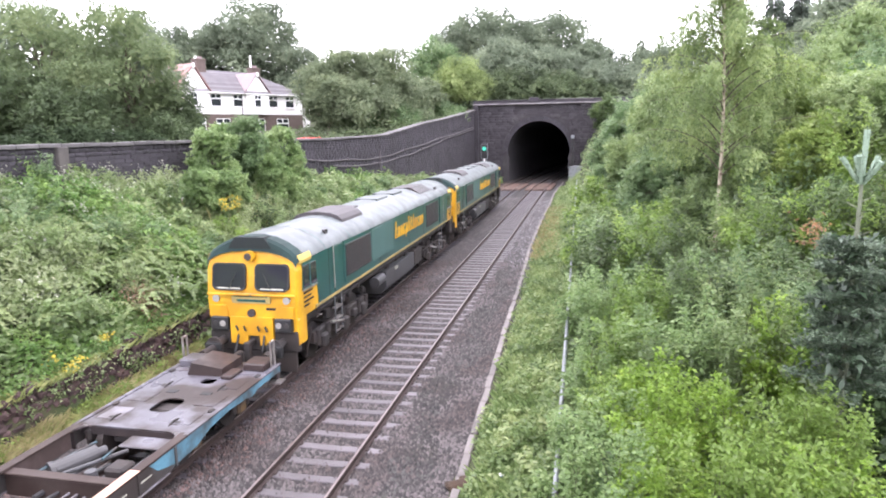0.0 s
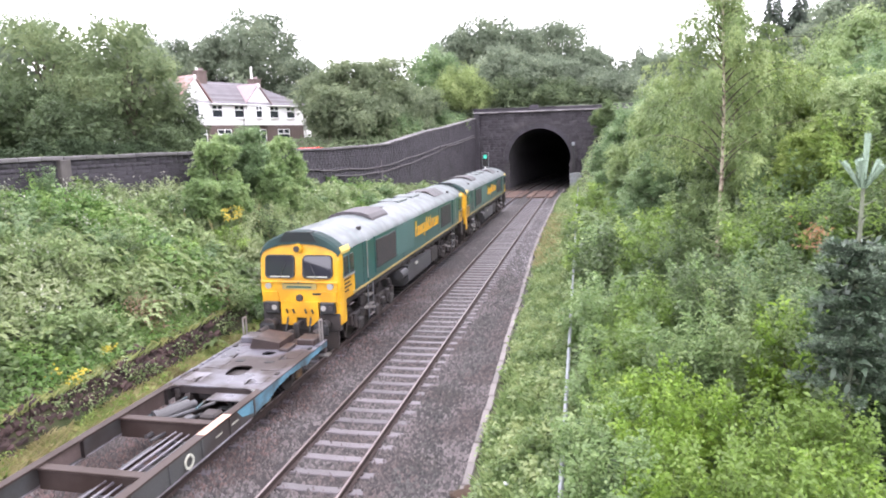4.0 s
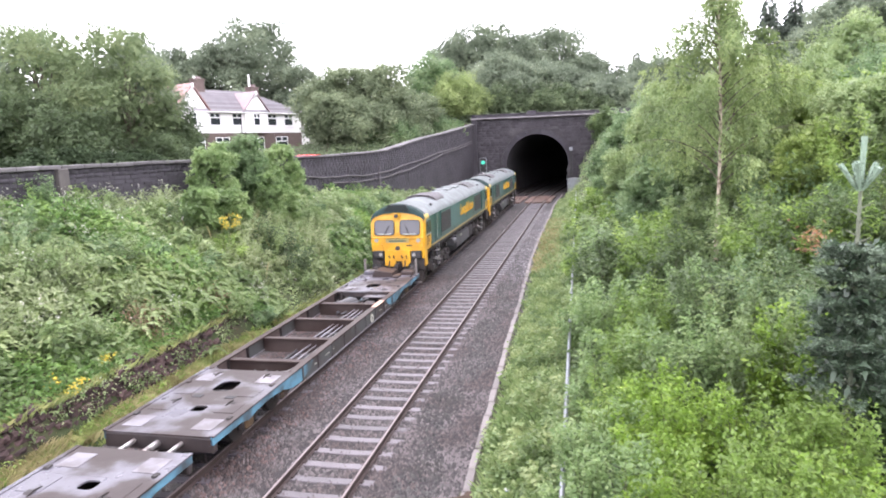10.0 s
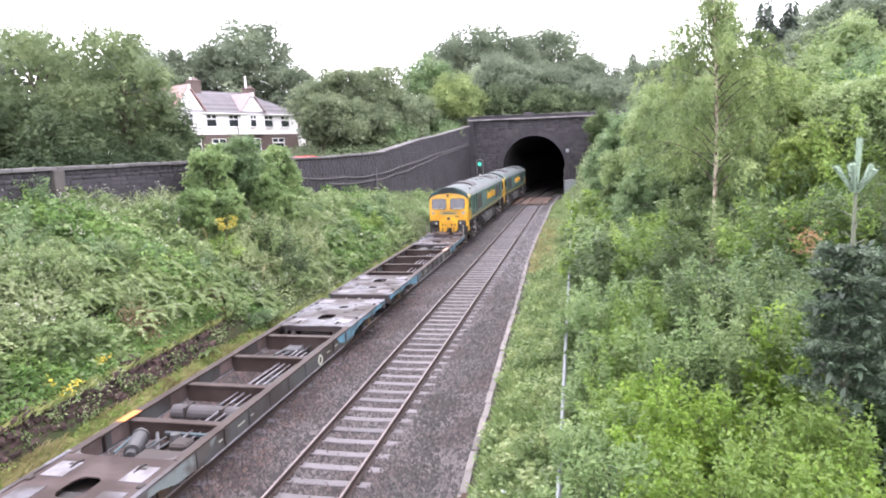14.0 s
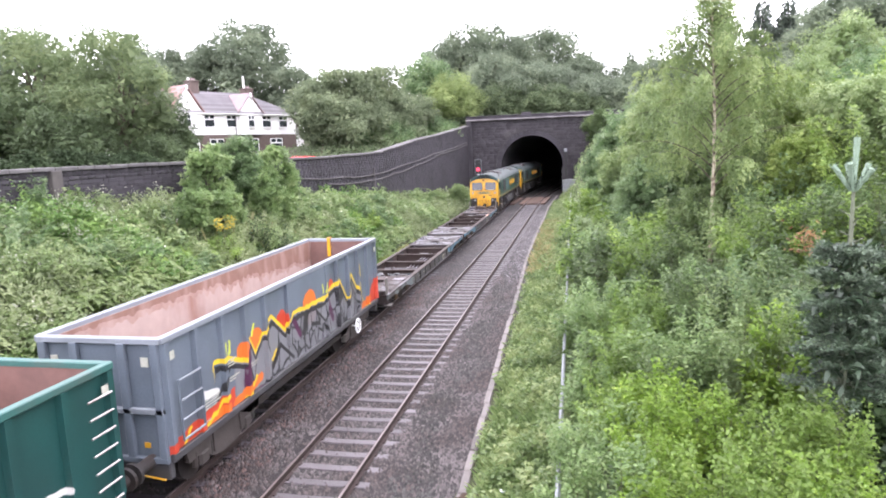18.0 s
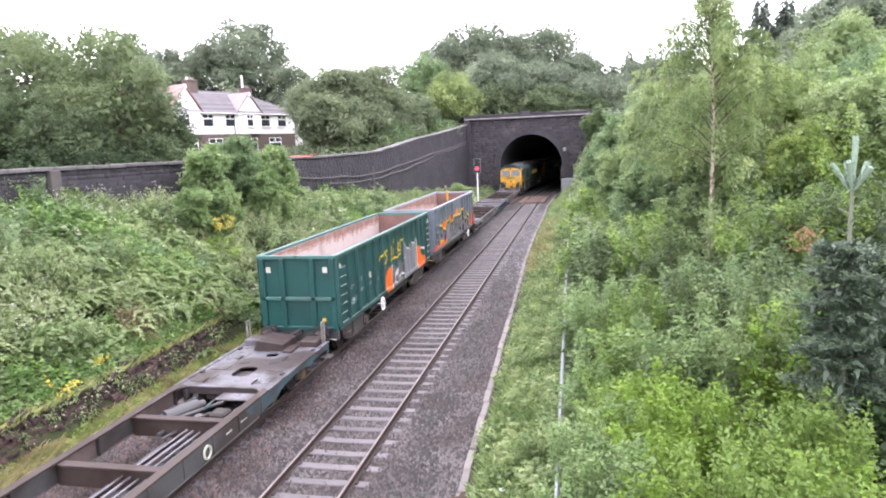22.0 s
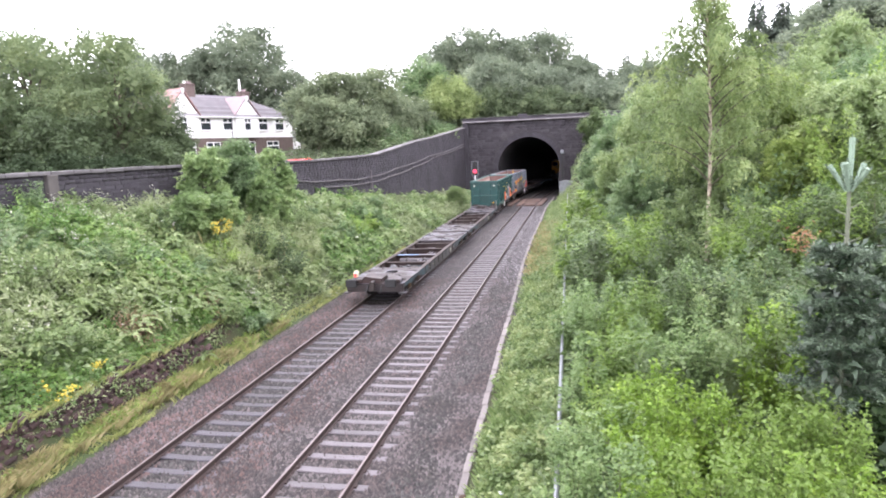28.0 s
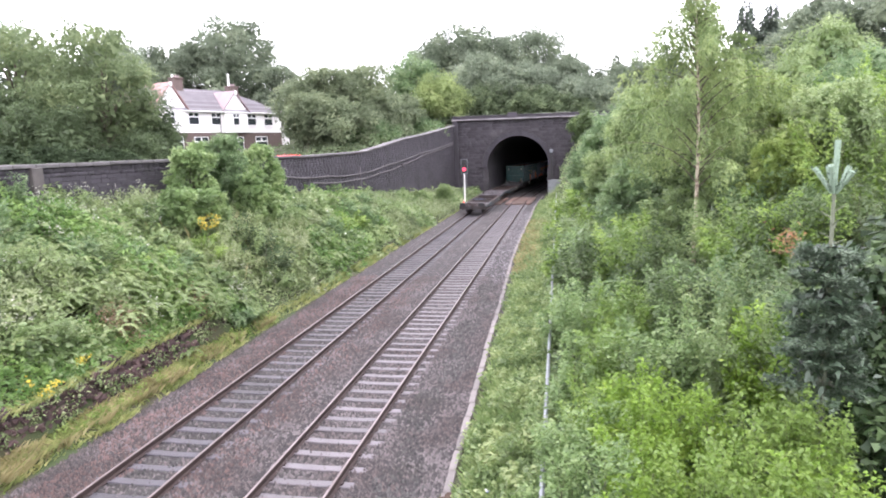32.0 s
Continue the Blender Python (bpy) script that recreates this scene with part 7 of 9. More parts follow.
# the neighbouring half, its red-tiled roof running on among the trees
part("neighbour_wall", boxes((-7.0, -0.02, 0.3, HD, -0.5, EV)), RENDER, HOUSE)
part("neighbour_roof", prism([(-0.1, EV - 0.15), (HD / 2, RG + 0.3), (HD + 0.4, EV - 0.15), (HD + 0.4, EV - 0.3), (HD / 2, RG + 0.14), (-0.1, EV - 0.3)], -7.2, -0.03, axis="X"), RED_TILE, HOUSE, "faded red tiled roof")
for x0, cz in ((4.5, RG + 1.6), (11.7, RG + 1.1)):
    ch = part("chimney", boxes((x0, x0 + 1.1, 3.4, 4.4, RG - 1.0, cz), (x0 - 0.08, x0 + 1.18, 3.32, 4.48, cz - 0.15, cz), bevel=0.03), BRICK, HOUSE)
    for k in range(3):
        part("chimney_pot", pipes(((x0 + 0.2 + 0.33 * k, 3.9, cz), (x0 + 0.2 + 0.33 * k, 3.9, cz + 0.3 + (1.1 if k == 0 and x0 > 5 else 0)), 0.13, 0.1), seg=10), PINK_TILE if k else RENDER, ch)


def house_window(x, z, w, h, y=0.0):
    wd = part("window", boxes((x, x + w, y - 0.03, y + 0.05, z, z + h)), PANE, HOUSE)
    for a, b, c, d in ((x - 0.06, x + w + 0.06, z - 0.06, z), (x - 0.06, x + w + 0.06, z + h, z + h + 0.06), (x - 0.06, x, z, z + h), (x + w, x + w + 0.06, z, z + h), (x + w / 2 - 0.05, x + w / 2 + 0.05, z + h * 0.62, z + h), (x, x + w, z + h * 0.6, z + h * 0.6 + 0.12)):
        part("window_frame", boxes((a, b, y - 0.07, y - 0.031, c, d)), WHITE, wd)
    part("sill", boxes((x - 0.12, x + w + 0.12, y - 0.14, y, z - 0.14, z - 0.065)), WHITE, wd)


for x, y in ((3.5, 0), (6.25, 0), (11.0, 0), (13.4, 0), (0.9, -0.35), (8.8, -0.35)):
    house_window(x, 3.35, 1.15 if y == 0 else 0.75, 1.15, y)
for x in (1.0, 4.0, 8.6, 12.0):
    house_window(x, 0.7, 1.6, 1.3, 0.02)
part("porch", boxes((HL, HL + 1.6, 0.5, 4.0, 0, 2.4)), RENDER, HOUSE)
part("porch_roof", prism([(HL - 0.1, 2.4), (HL + 1.8, 2.4), (HL + 0.8, 3.3)], 0.3, 4.2), SLATE, HOUSE)
part("gutter", pipes(((0, -0.42, EV - 0.3), (HL, -0.42, EV - 0.3), 0.06), seg=6), WHITE, HOUSE)
part("drainpipe", pipes(((7.3, -0.08, 0), (7.3, -0.08, EV - 0.3), 0.04), seg=6), BLACK, HOUSE)

car = thing("red_car", "red hatchback parked on the lane behind the wall", "car", place=pose(-21.9, 50.0, float(ground_z(-21.9, 50.0)), 0, 0, 8))
bm = bmesh.new()
loft(bm, [[(x, y, z) for y, z in ((-1.9, 0.35), (-1.95, 0.75), (-1.2, 0.95), (-0.5, 1.42 if abs(x) < 0.7 else 1.36), (1.1, 1.45 if abs(x) < 0.7 else 1.38), (1.75, 0.98), (1.95, 0.8), (1.9, 0.35))] for x in (-0.85, -0.6, 0.6, 0.85)], True, True)
bmesh.ops.recalc_face_normals(bm, faces=bm.faces)
part("body", bm, CAR_RED, car)
for s in (-1, 1):
    part("side_window", prism([(-0.95, 0.98), (-0.45, 1.33), (1.0, 1.35), (1.4, 0.98)], min(s * 0.84, s * 0.862), max(s * 0.84, s * 0.862), axis="X"), PANE, car)
    for y in (-1.25, 1.25):
        part("wheel", pipes(((s * 0.66, y, 0.31), (s * 0.88, y, 0.31), 0.31), seg=18), BLACK, car)

# ---------------------------------------------------------------- plants


def trunk_bm(h, r, lean, limbs, rr, bend=0.3):
    bm = bmesh.new()
    rings = []
    k = 9
    for i in range(k + 1):
        f = i / k
        rad = r * (1 - 0.85 * f) * (1.25 if i == 0 else 1)
        cx, cy = lean[0] * f + bend * 0.25 * math.sin(f * 5 + r * 40), lean[1] * f + bend * 0.25 * math.cos(f * 4 + r * 70) - bend * 0.25
        rings.append([(cx + rad * math.cos(t), cy + rad * math.sin(t), h * f) for t in np.linspace(0, 2 * math.pi, 9)[:-1]])
    loft(bm, rings, True, True)
    for f, tip in limbs:
        cx, cy = lean[0] * f, lean[1] * f
        a = Vector((cx, cy, h * f))
        b = Vector(tip)
        m = (a + b) / 2 + Vector((0, 0, 0.08 * (b - a).length))
        r0 = r * (1 - 0.8 * f) * 0.5
        tube(bm, a, m, r0, r0 * 0.6, seg=5, caps=False)
        tube(bm, m, b, r0 * 0.6, r0 * 0.15, seg=5, caps=False)
    return bm


def tree(name, label, category, x, y, height, radius, leaf, count, size, bark=None, low=0.25, boughs=13, z=None, trunk_r=None, group="", width=0.6, droop=0.25, flat=0.3, lean=(0, 0), core=0.7, round_=0.38, gap=0.46):
    """Trunk with limbs; boughs round the crown, each a heap of leafy tufts that is open below."""
    gz = float(ground_z(x, y)) if z is None else z
    t = thing(name, label, category, group, place=pose(x, y, gz - 0.05))
    rr = random.Random(int(x * 131 + y * 17 + height * 7))
    c0 = height * low
    mid_z, half = (c0 + height) / 2, (height - c0) / 2
    cen, big = [], []
    tries = 0
    while len(cen) < boughs and tries < 4000:
        tries += 1
        v = Vector((rr.uniform(-1, 1), rr.uniform(-1, 1), rr.uniform(-0.9, 1)))
        if not 0.42 < v.length < 1:
            continue
        v = v.normalized() * rr.uniform(0.5, 0.72)
        taper = 1.0 - flat * (v.z + 1) / 2
        c = (v.x * radius * taper + lean[0] * (v.z + 1) / 2, v.y * radius * taper + lean[1] * (v.z + 1) / 2, mid_z + v.z * half)
        r = radius * round_ * rr.uniform(0.75, 1.25)
        if any(math.dist(c, d) < gap * (r + q) for d, q in zip(cen, big)):
            continue
        cen.append(c)
        big.append(r)
    limbs = [(min(0.9, max(low * 0.6, c[2] / height * 0.72)), np.array(c)) for c in cen]
    part("trunk", trunk_bm(height * (0.93 if bark else 0.72), trunk_r or height * 0.018 + 0.03, lean, limbs, rr), bark or BARK, t)
    cen, big = np.array(cen), np.array(big)
    # tufts on the upper and outer side of each bough
    k = 20
    way = rng.normal(size=(len(cen), k, 3)) + [0, 0, 0.3]
    out = unit(cen - [lean[0] * 0.5, lean[1] * 0.5, mid_z])
    way = unit(unit(way) + 0.4 * out[:, None])
    tuft = (cen[:, None] + way * (big[:, None] * rng.uniform(0.5, 1.08, (len(cen), k)))[..., None] * [1, 1, 0.8]).reshape(-1, 3)
    tr = np.repeat(big, k) * rng.uniform(0.2, 0.46, len(tuft))
    lot = rng.choice(len(tuft), count, p=tr ** 2 / (tr ** 2).sum())
    off = unit(rng.normal(size=(count, 3)) + [0, 0, 0.4]) * (rng.uniform(0.35, 1.12, count))[:, None]
    p = tuft[lot] + off * tr[lot][:, None] * [1, 1, 0.75]
    p[:, 2] = np.maximum(p[:, 2], 0.1 + 0.02 * height)
    face = unit(off) + way.reshape(-1, 3)[lot] * 0.7
    ob = new("crown", quads_mesh("crown", leaf_quads(p, size, width=width, droop=droop, up=0.55, out=face * 0.5, face=face * 0.8), leaf, 3))
    ob.parent = t
    if core:
        # large leaves and twigs deep inside, which close the crown
        m = 110
        deep = cen[:, None] + unit(rng.normal(size=(len(cen), m, 3))) * (big[:, None] * core * rng.random((len(cen), m)) ** 0.5)[..., None]
        more = np.array([lean[0] * 0.4, lean[1] * 0.4, mid_z]) + unit(rng.normal(size=(5 * m, 3))) * (rng.random((5 * m, 1)) ** 0.4) * [radius * 0.6, radius * 0.6, half * 0.75]
        deep = np.concatenate([deep.reshape(-1, 3), more])
        ob = new("inner_foliage", quads_mesh("inner_foliage", leaf_quads(deep, 0.1 + radius * 0.075, width=0.8, up=0.2), leaf, 3))
        ob.parent = t
    return t


# trees behind the wall and on the hill
FAR = [
    # x, y, height, radius, leaves, how many, size
    (-31.2, 34.0, 10.4, 4.0, LEAF_WALL, 15000, 0.13),
    (-25.2, 33.5, 9.6, 3.7, LEAF_WALL, 15000, 0.13),
    (-28.6, 38.5, 10.2, 3.4, LEAF_FAR_HAZE, 9000, 0.15),
    (-35.5, 38.0, 10.6, 4.2, LEAF_FAR_HAZE, 8000, 0.16),
    # low trees in the darker leaf colour, for shade beneath the tall ones
    (-29.0, 30.0, 5.0, 2.8, LEAF_WALL_SHADE, 9000, 0.12),
    (-25.6, 29.5, 4.2, 2.6, LEAF_WALL_SHADE, 9000, 0.12),
    (-32.8, 29.5, 5.2, 2.8, LEAF_WALL_SHADE, 8000, 0.12),
    (-24.0, 36.0, 4.2, 1.9, LEAF_WALL_SHADE, 8000, 0.12),
    (-22.8, 32.5, 2.5, 1.9, LEAF_WALL_SHADE, 7000, 0.11),
    (-54.0, 84.0, 12.7, 4.5, LEAF_FAR_HAZE, 6000, 0.38),
    (-45.3, 88.0, 15.4, 7.8, LEAF_FAR_HAZE, 11000, 0.38),
    (-50.0, 86.0, 13.3, 5.4, LEAF_FAR_HAZE, 7000, 0.38),
    (-37.1, 84.0, 10.1, 3.5, LEAF_FAR_HAZE, 5000, 0.36),
    (-61.9, 86.0, 13.8, 5.2, LEAF_FAR_HAZE, 5000, 0.38),
    (-26.3, 68.0, 8.3, 4.6, LEAF_GREY, 9000, 0.27),
    (-21.9, 70.0, 8.8, 4.4, LEAF_GREY, 9000, 0.27),
    (-25.7, 64.0, 6.1, 2.4, LEAF_GREY, 6000, 0.25),
    (-22.7, 66.0, 4.8, 5.0, LEAF_GREY, 8000, 0.25),
    (-20.7, 74.0, 5.1, 3.9, LEAF_GREY, 7000, 0.26),
    (-22.8, 98.0, 9.2, 5.1, LEAF_MID, 6000, 0.32),
    (-20.8, 84.0, 4.9, 3.7, LEAF_GREY, 6000, 0.28),
    (-20.4, 68.0, 2.3, 4.2, LEAF_MID, 6000, 0.22),
    (-17.6, 84.0, 1.6, 2.9, LEAF_MID, 4000, 0.24),
    (-17.3, 92.0, 6.2, 4.4, LEAF_WILLOW, 8000, 0.24),
    (-22.0, 112.0, 12.3, 5.9, LEAF_FAR_HAZE, 7000, 0.38),
    (-16.3, 112.0, 13.2, 7.3, LEAF_FAR_HAZE, 9000, 0.38),
    (-9.9, 108.0, 11.0, 5.6, LEAF_FAR_HAZE, 8000, 0.38),
    (-4.8, 112.0, 12.0, 6.7, LEAF_FAR_HAZE, 9000, 0.38),
    (0.5, 106.0, 8.1, 4.5, LEAF_FAR_HAZE, 6000, 0.36),
    (-13.2, 102.0, 7.8, 6.6, LEAF_FAR_HAZE, 8000, 0.34),
    (-6.4, 101.0, 7.0, 6.5, LEAF_FAR_HAZE, 8000, 0.34),
    (-0.7, 100.0, 5.5, 5.6, LEAF_FAR_HAZE, 7000, 0.34),
    (-10.6, 97.0, 4.1, 5.4, LEAF_DARK, 6000, 0.28),
    (-4.2, 96.0, 3.5, 4.9, LEAF_DARK, 6000, 0.28),
    (3.9, 97.0, 4.5, 5.0, LEAF_FAR_HAZE, 6000, 0.30),
    (-16.0, 97.0, 3.9, 3.4, LEAF_MID, 4000, 0.28),
    (0.9, 95.0, 2.7, 3.3, LEAF_DARK, 5000, 0.28),
    (9.4, 108.0, 6.2, 5.6, LEAF_FAR_HAZE, 6000, 0.36),
    (14.8, 112.0, 6.4, 5.8, LEAF_FAR_HAZE, 6000, 0.36),
]
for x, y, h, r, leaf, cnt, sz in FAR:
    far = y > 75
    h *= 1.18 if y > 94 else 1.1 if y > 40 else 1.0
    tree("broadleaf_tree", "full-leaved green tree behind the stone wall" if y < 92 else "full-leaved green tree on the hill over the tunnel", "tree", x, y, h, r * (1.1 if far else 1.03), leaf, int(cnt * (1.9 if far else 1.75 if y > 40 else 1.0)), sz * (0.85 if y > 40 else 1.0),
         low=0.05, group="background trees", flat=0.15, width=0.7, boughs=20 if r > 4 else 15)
RIGHT = [
    (15.5, 45.0, 9.0, 3.8, LEAF_FAR_HAZE, 9000, 0.24),
    (20.5, 43.0, 10.5, 4.4, LEAF_FAR_HAZE, 8000, 0.26),
    (25.0, 40.0, 10.0, 4.5, LEAF_FAR_HAZE, 6000, 0.28),
    (13.0, 38.0, 7.0, 3.2, LEAF_BIRCH, 8000, 0.2),
    (2.5, 62.0, 7.0, 2.6, LEAF_MID, 6000, 0.20),
    (3.6, 50.0, 8.3, 2.6, LEAF_MID, 9000, 0.19),
    (2.5, 44.0, 5.3, 1.7, LEAF_BIRCH, 8000, 0.16),
    (4.6, 42.0, 8.8, 2.5, LEAF_BIRCH, 11000, 0.18),
    # darker leaves, for shade in the gaps between the crowns
    (4.8, 36.0, 6.1, 2.5, LEAF_SHADE, 10000, 0.16),
    (3.0, 34.0, 4.1, 1.8, LEAF_MID, 9000, 0.14),
    (7.9, 36.0, 7.1, 2.4, LEAF_YELLOW, 11000, 0.17),
    (8.4, 31.0, 5.9, 1.9, LEAF_YELLOW, 11000, 0.16),
    (10.3, 33.0, 5.9, 2.3, LEAF_BIRCH, 11000, 0.17),
    (9.7, 27.0, 4.8, 1.9, LEAF_BIRCH, 10000, 0.15),
    (6.7, 28.0, 3.9, 1.7, LEAF_BIRCH, 10000, 0.14),
    (7.6, 25.0, 2.8, 1.6, LEAF_MID, 10000, 0.13),
    (11.9, 30.0, 5.1, 2.4, LEAF_MID, 7000, 0.17),
    (8.0, 40.0, 5.0, 2.1, LEAF_MID, 8000, 0.18),
    (16.8, 52.0, 8.8, 3.7, LEAF_FAR_HAZE, 8000, 0.28),
    (18.4, 50.0, 9.3, 4.1, LEAF_FAR_HAZE, 8000, 0.28),
    (17.5, 60.0, 9.5, 3.2, LEAF_FAR_HAZE, 6000, 0.28),
    (11.2, 26.0, 4.1, 2.1, LEAF_BRIGHT, 5000, 0.16),
    (1.9, 56.0, 3.2, 1.9, LEAF_MID, 5000, 0.18),
    (1.1, 50.0, 1.9, 1.6, LEAF_BIRCH, 5000, 0.16),
    (7.7, 22.0, 1.6, 1.2, LEAF_MID, 8000, 0.12),
    (9.1, 24.5, 4.9, 1.9, LEAF_BIRCH, 11000, 0.14),
    (7.4, 24.6, 3.9, 1.5, LEAF_YELLOW, 10000, 0.13),
    (5.0, 29.0, 2.5, 1.5, LEAF_BIRCH, 9000, 0.13),
]
for x, y, h, r, leaf, cnt, sz in RIGHT:
    tree("broadleaf_tree", "leafy light-green tree on the cutting side", "tree", x, y, h * 1.04, r * 1.1, leaf, int(cnt * 1.6), sz * 0.72, low=0.04, group="cutting-side trees", flat=0.35, boughs=20, round_=0.33)


def birch(x, y, h, r, label):
    """Slender leaning trunk, limbs that rise and arch over, and thin twigs hung with small leaves."""
    t = thing("birch_tree", label, "birch", place=pose(x, y, float(ground_z(x, y)) - 0.05))
    rr = random.Random(91)
    bend = lambda f: Vector((-0.1 * f + 0.12 * math.sin(f * 5.0), 0.1 * math.sin(f * 7.0), h * f))
    bm = bmesh.new()
    loft(bm, [[tuple(bend(i / 16) + Vector((math.cos(a), math.sin(a), 0)) * 0.085 * (1 - 0.86 * i / 16)) for a in np.linspace(0, 6.283, 10)[:-1]] for i in range(17)], True, True)
    part("trunk", bm, BIRCH_BARK, t, "pale pinkish peeling birch trunk")
    limb_bm = bmesh.new()
    twigs, ways = [], []
    for i in range(74):
        f = 0.24 + 0.74 * (i / 73) ** 0.9
        a = i * 2.4 + rr.uniform(-0.4, 0.4)
        reach = r * float(np.interp(f, [0.24, 0.45, 0.58, 0.68, 1.0], [1.0, 1.0, 0.72, 0.34, 0.14])) * rr.uniform(0.6, 1.15)
        base, d = bend(f), Vector((math.cos(a), math.sin(a), 0))
        rise = rr.uniform(0.35, 0.75) * reach
        prev = base
        for j in range(1, 7):
            g = j / 6
            c = base + d * reach * g + Vector((0, 0, rise * (1.9 * g - 1.35 * g * g)))
            tube(limb_bm, prev, c, 0.026 * (1.1 - g) + 0.004, 0.026 * (1.1 - g - 0.16) + 0.004, seg=4, caps=False)
            prev = c
            for q in range((3 if j > 1 else 1) if f < 0.64 else 1):
                side = Vector((-d.y, d.x, 0)) * rr.uniform(-0.55, 0.55) + d * rr.uniform(-0.1, 0.35)
                twigs.append((c[:], (c + side * rr.uniform(0.4, 1.0) + Vector((0, 0, -rr.uniform(0.25, 1.0) - 0.2 * g)))[:]))
    part("limbwork", limb_bm, BARK, t, "thin dark limbs")
    tw = np.array(twigs)
    m = 46
    g = rng.random((len(tw), m, 1))
    p = tw[:, :1] + (tw[:, 1:] - tw[:, :1]) * g * [1, 1, 0] + (tw[:, 1:] - tw[:, :1]) * (g ** 1.7) * [0, 0, 1]
    p = (p + rng.normal(size=p.shape) * [0.07, 0.07, 0.05]).reshape(-1, 3)
    stay = (np.abs(p[:, 0]) > 0.26) | (p[:, 1] > 0) | (p[:, 2] > 0.56 * h) | (rng.random(len(p)) < 0.22)
    p = p[stay]
    ob = new("leaves", quads_mesh("leaves", leaf_quads(p, 0.092, width=0.62, droop=0.5, up=0.5, out=unit(p * [1, 1, 0.1]) * 0.5 + [0, 0, -0.5], face=unit(p * [1, 1, 0.0] + 1e-3) * 0.6), LEAF_SILVER, 3))
    ob.parent = t
    return t


birch(4.56, 25, 12.6, 3.1, "slender silver birch with pale trunk and hanging leafy twigs")
birch(5.9, 30.0, 9.6, 2.6, "young birch with hanging leafy twigs behind the tall one")


def conifer(x, y, h, r, label, leaf, count, size):
    t = thing("conifer_tree", label, "conifer", place=pose(x, y, float(ground_z(x, y)) - 0.05))
    bm = bmesh.new()
    tube(bm, (0, 0, 0), (0, 0, h), 0.02 * h, 0.01, seg=7)
    part("trunk", bm, BARK, t)
    f = 1 - np.sqrt(rng.random(count))
    a = rng.uniform(0, 6.283, count)
    rad = (r * (1 - f) ** 0.9 + 0.08) * np.sqrt(rng.random(count)) * (0.8 + 0.25 * np.sin(a * 5 + f * 40) + 0.2 * np.sin(f * 60))
    p = np.stack([rad * np.cos(a), rad * np.sin(a), h * (0.03 + 0.97 * f) - rad * 0.2], -1)
    ob = new("crown", quads_mesh("crown", leaf_quads(p, size, width=0.35, out=np.stack([np.cos(a), np.sin(a), np.zeros(count)], -1) * 1.2), leaf))
    ob.parent = t


conifer(14.06, 58, 11.4, 3.0, "dark conifer on the skyline of the cutting side", LEAF_CONIFER, 13000, 0.42)
conifer(15.97, 58, 10.6, 3.2, "dark conifer on the skyline of the cutting side", LEAF_CONIFER, 12000, 0.44)
conifer(7.84, 110, 9.0, 2.4, "pointed dark conifer above the tunnel", LEAF_FAR_HAZE, 6000, 0.5)

# young pine with pale candles
pine = thing("young_pine", "young blue-green pine with pale upright candles", "pine", place=pose(3.52, 9.6, float(ground_z(3.45, 9.6))))
PH = 4.9
bm = bmesh.new()
tube(bm, (0, 0, 0), (0, 0, PH - 0.2), 0.07, 0.02, seg=8)
rr = random.Random(77)
for k in range(9):
    z = PH - 0.75 - 0.09 * k
    a = k * 2.4
    tube(bm, (0, 0, z), (0.16 * math.cos(a), 0.16 * math.sin(a), z + 0.09), 0.012, 0.006, seg=5)
boughs = []
for i in range(6):
    z = PH - 1.35 - i * 0.36
    L = 0.28 + 0.055 * i
    for k in range(7):
        a = 6.283 * k / 7 + i * 0.9 + rr.uniform(-0.25, 0.25)
        l2 = L * rr.uniform(0.75, 1.25)
        tip = Vector((l2 * math.cos(a), l2 * math.sin(a), z + l2 * rr.uniform(-0.15, 0.35)))
        tube(bm, (0, 0, z), tip, 0.018, 0.006, seg=5)
        boughs.append((Vector((0, 0, z)), tip))
part("trunk", bm, PINE_STEM, pine)
dark, pale = [], []
for a, b in boughs:
    d = b - a
    side = d.cross(Vector((0, 0, 1))).normalized()
    for j in range(9):
        f = 0.22 + 0.78 * j / 8
        c = a + d * f
        for sg in (-1, 1):
            tw = (side * sg * 0.8 + d.normalized() * 0.75 + Vector((0, 0, rr.uniform(-0.3, 0.25)))) * (0.30 * (1.15 - 0.65 * f))
            m = 34
            g = rng.random(m)
            pos = np.array(c) + np.array(tw) * g[:, None] + rng.normal(size=(m, 3)) * 0.022
            way = np.tile(unit(np.array(tw)[None]), (m, 1))
            (pale if f > 0.55 and rr.random() < 0.6 else dark).append(leaf_quads(pos, 0.062, width=0.2, out=way * 1.3 + [0, 0, 0.25], droop=0.0))
m = 900
g = rng.random(m)
z = PH - 1.2 - 1.9 * g
ang = rng.uniform(0, 6.283, m)
rad = rng.random(m) * (0.2 + 0.5 * g)
dark.append(leaf_quads(np.stack([rad * np.cos(ang), rad * np.sin(ang), z], -1), 0.16, width=0.4))
for nm, lot, mat in (("needles", dark, NEEDLE), ("silvery_growth", pale, NEEDLE_PALE)):
    ob = new(nm, quads_mesh(nm, np.concatenate(lot), mat))
    ob.parent = pine


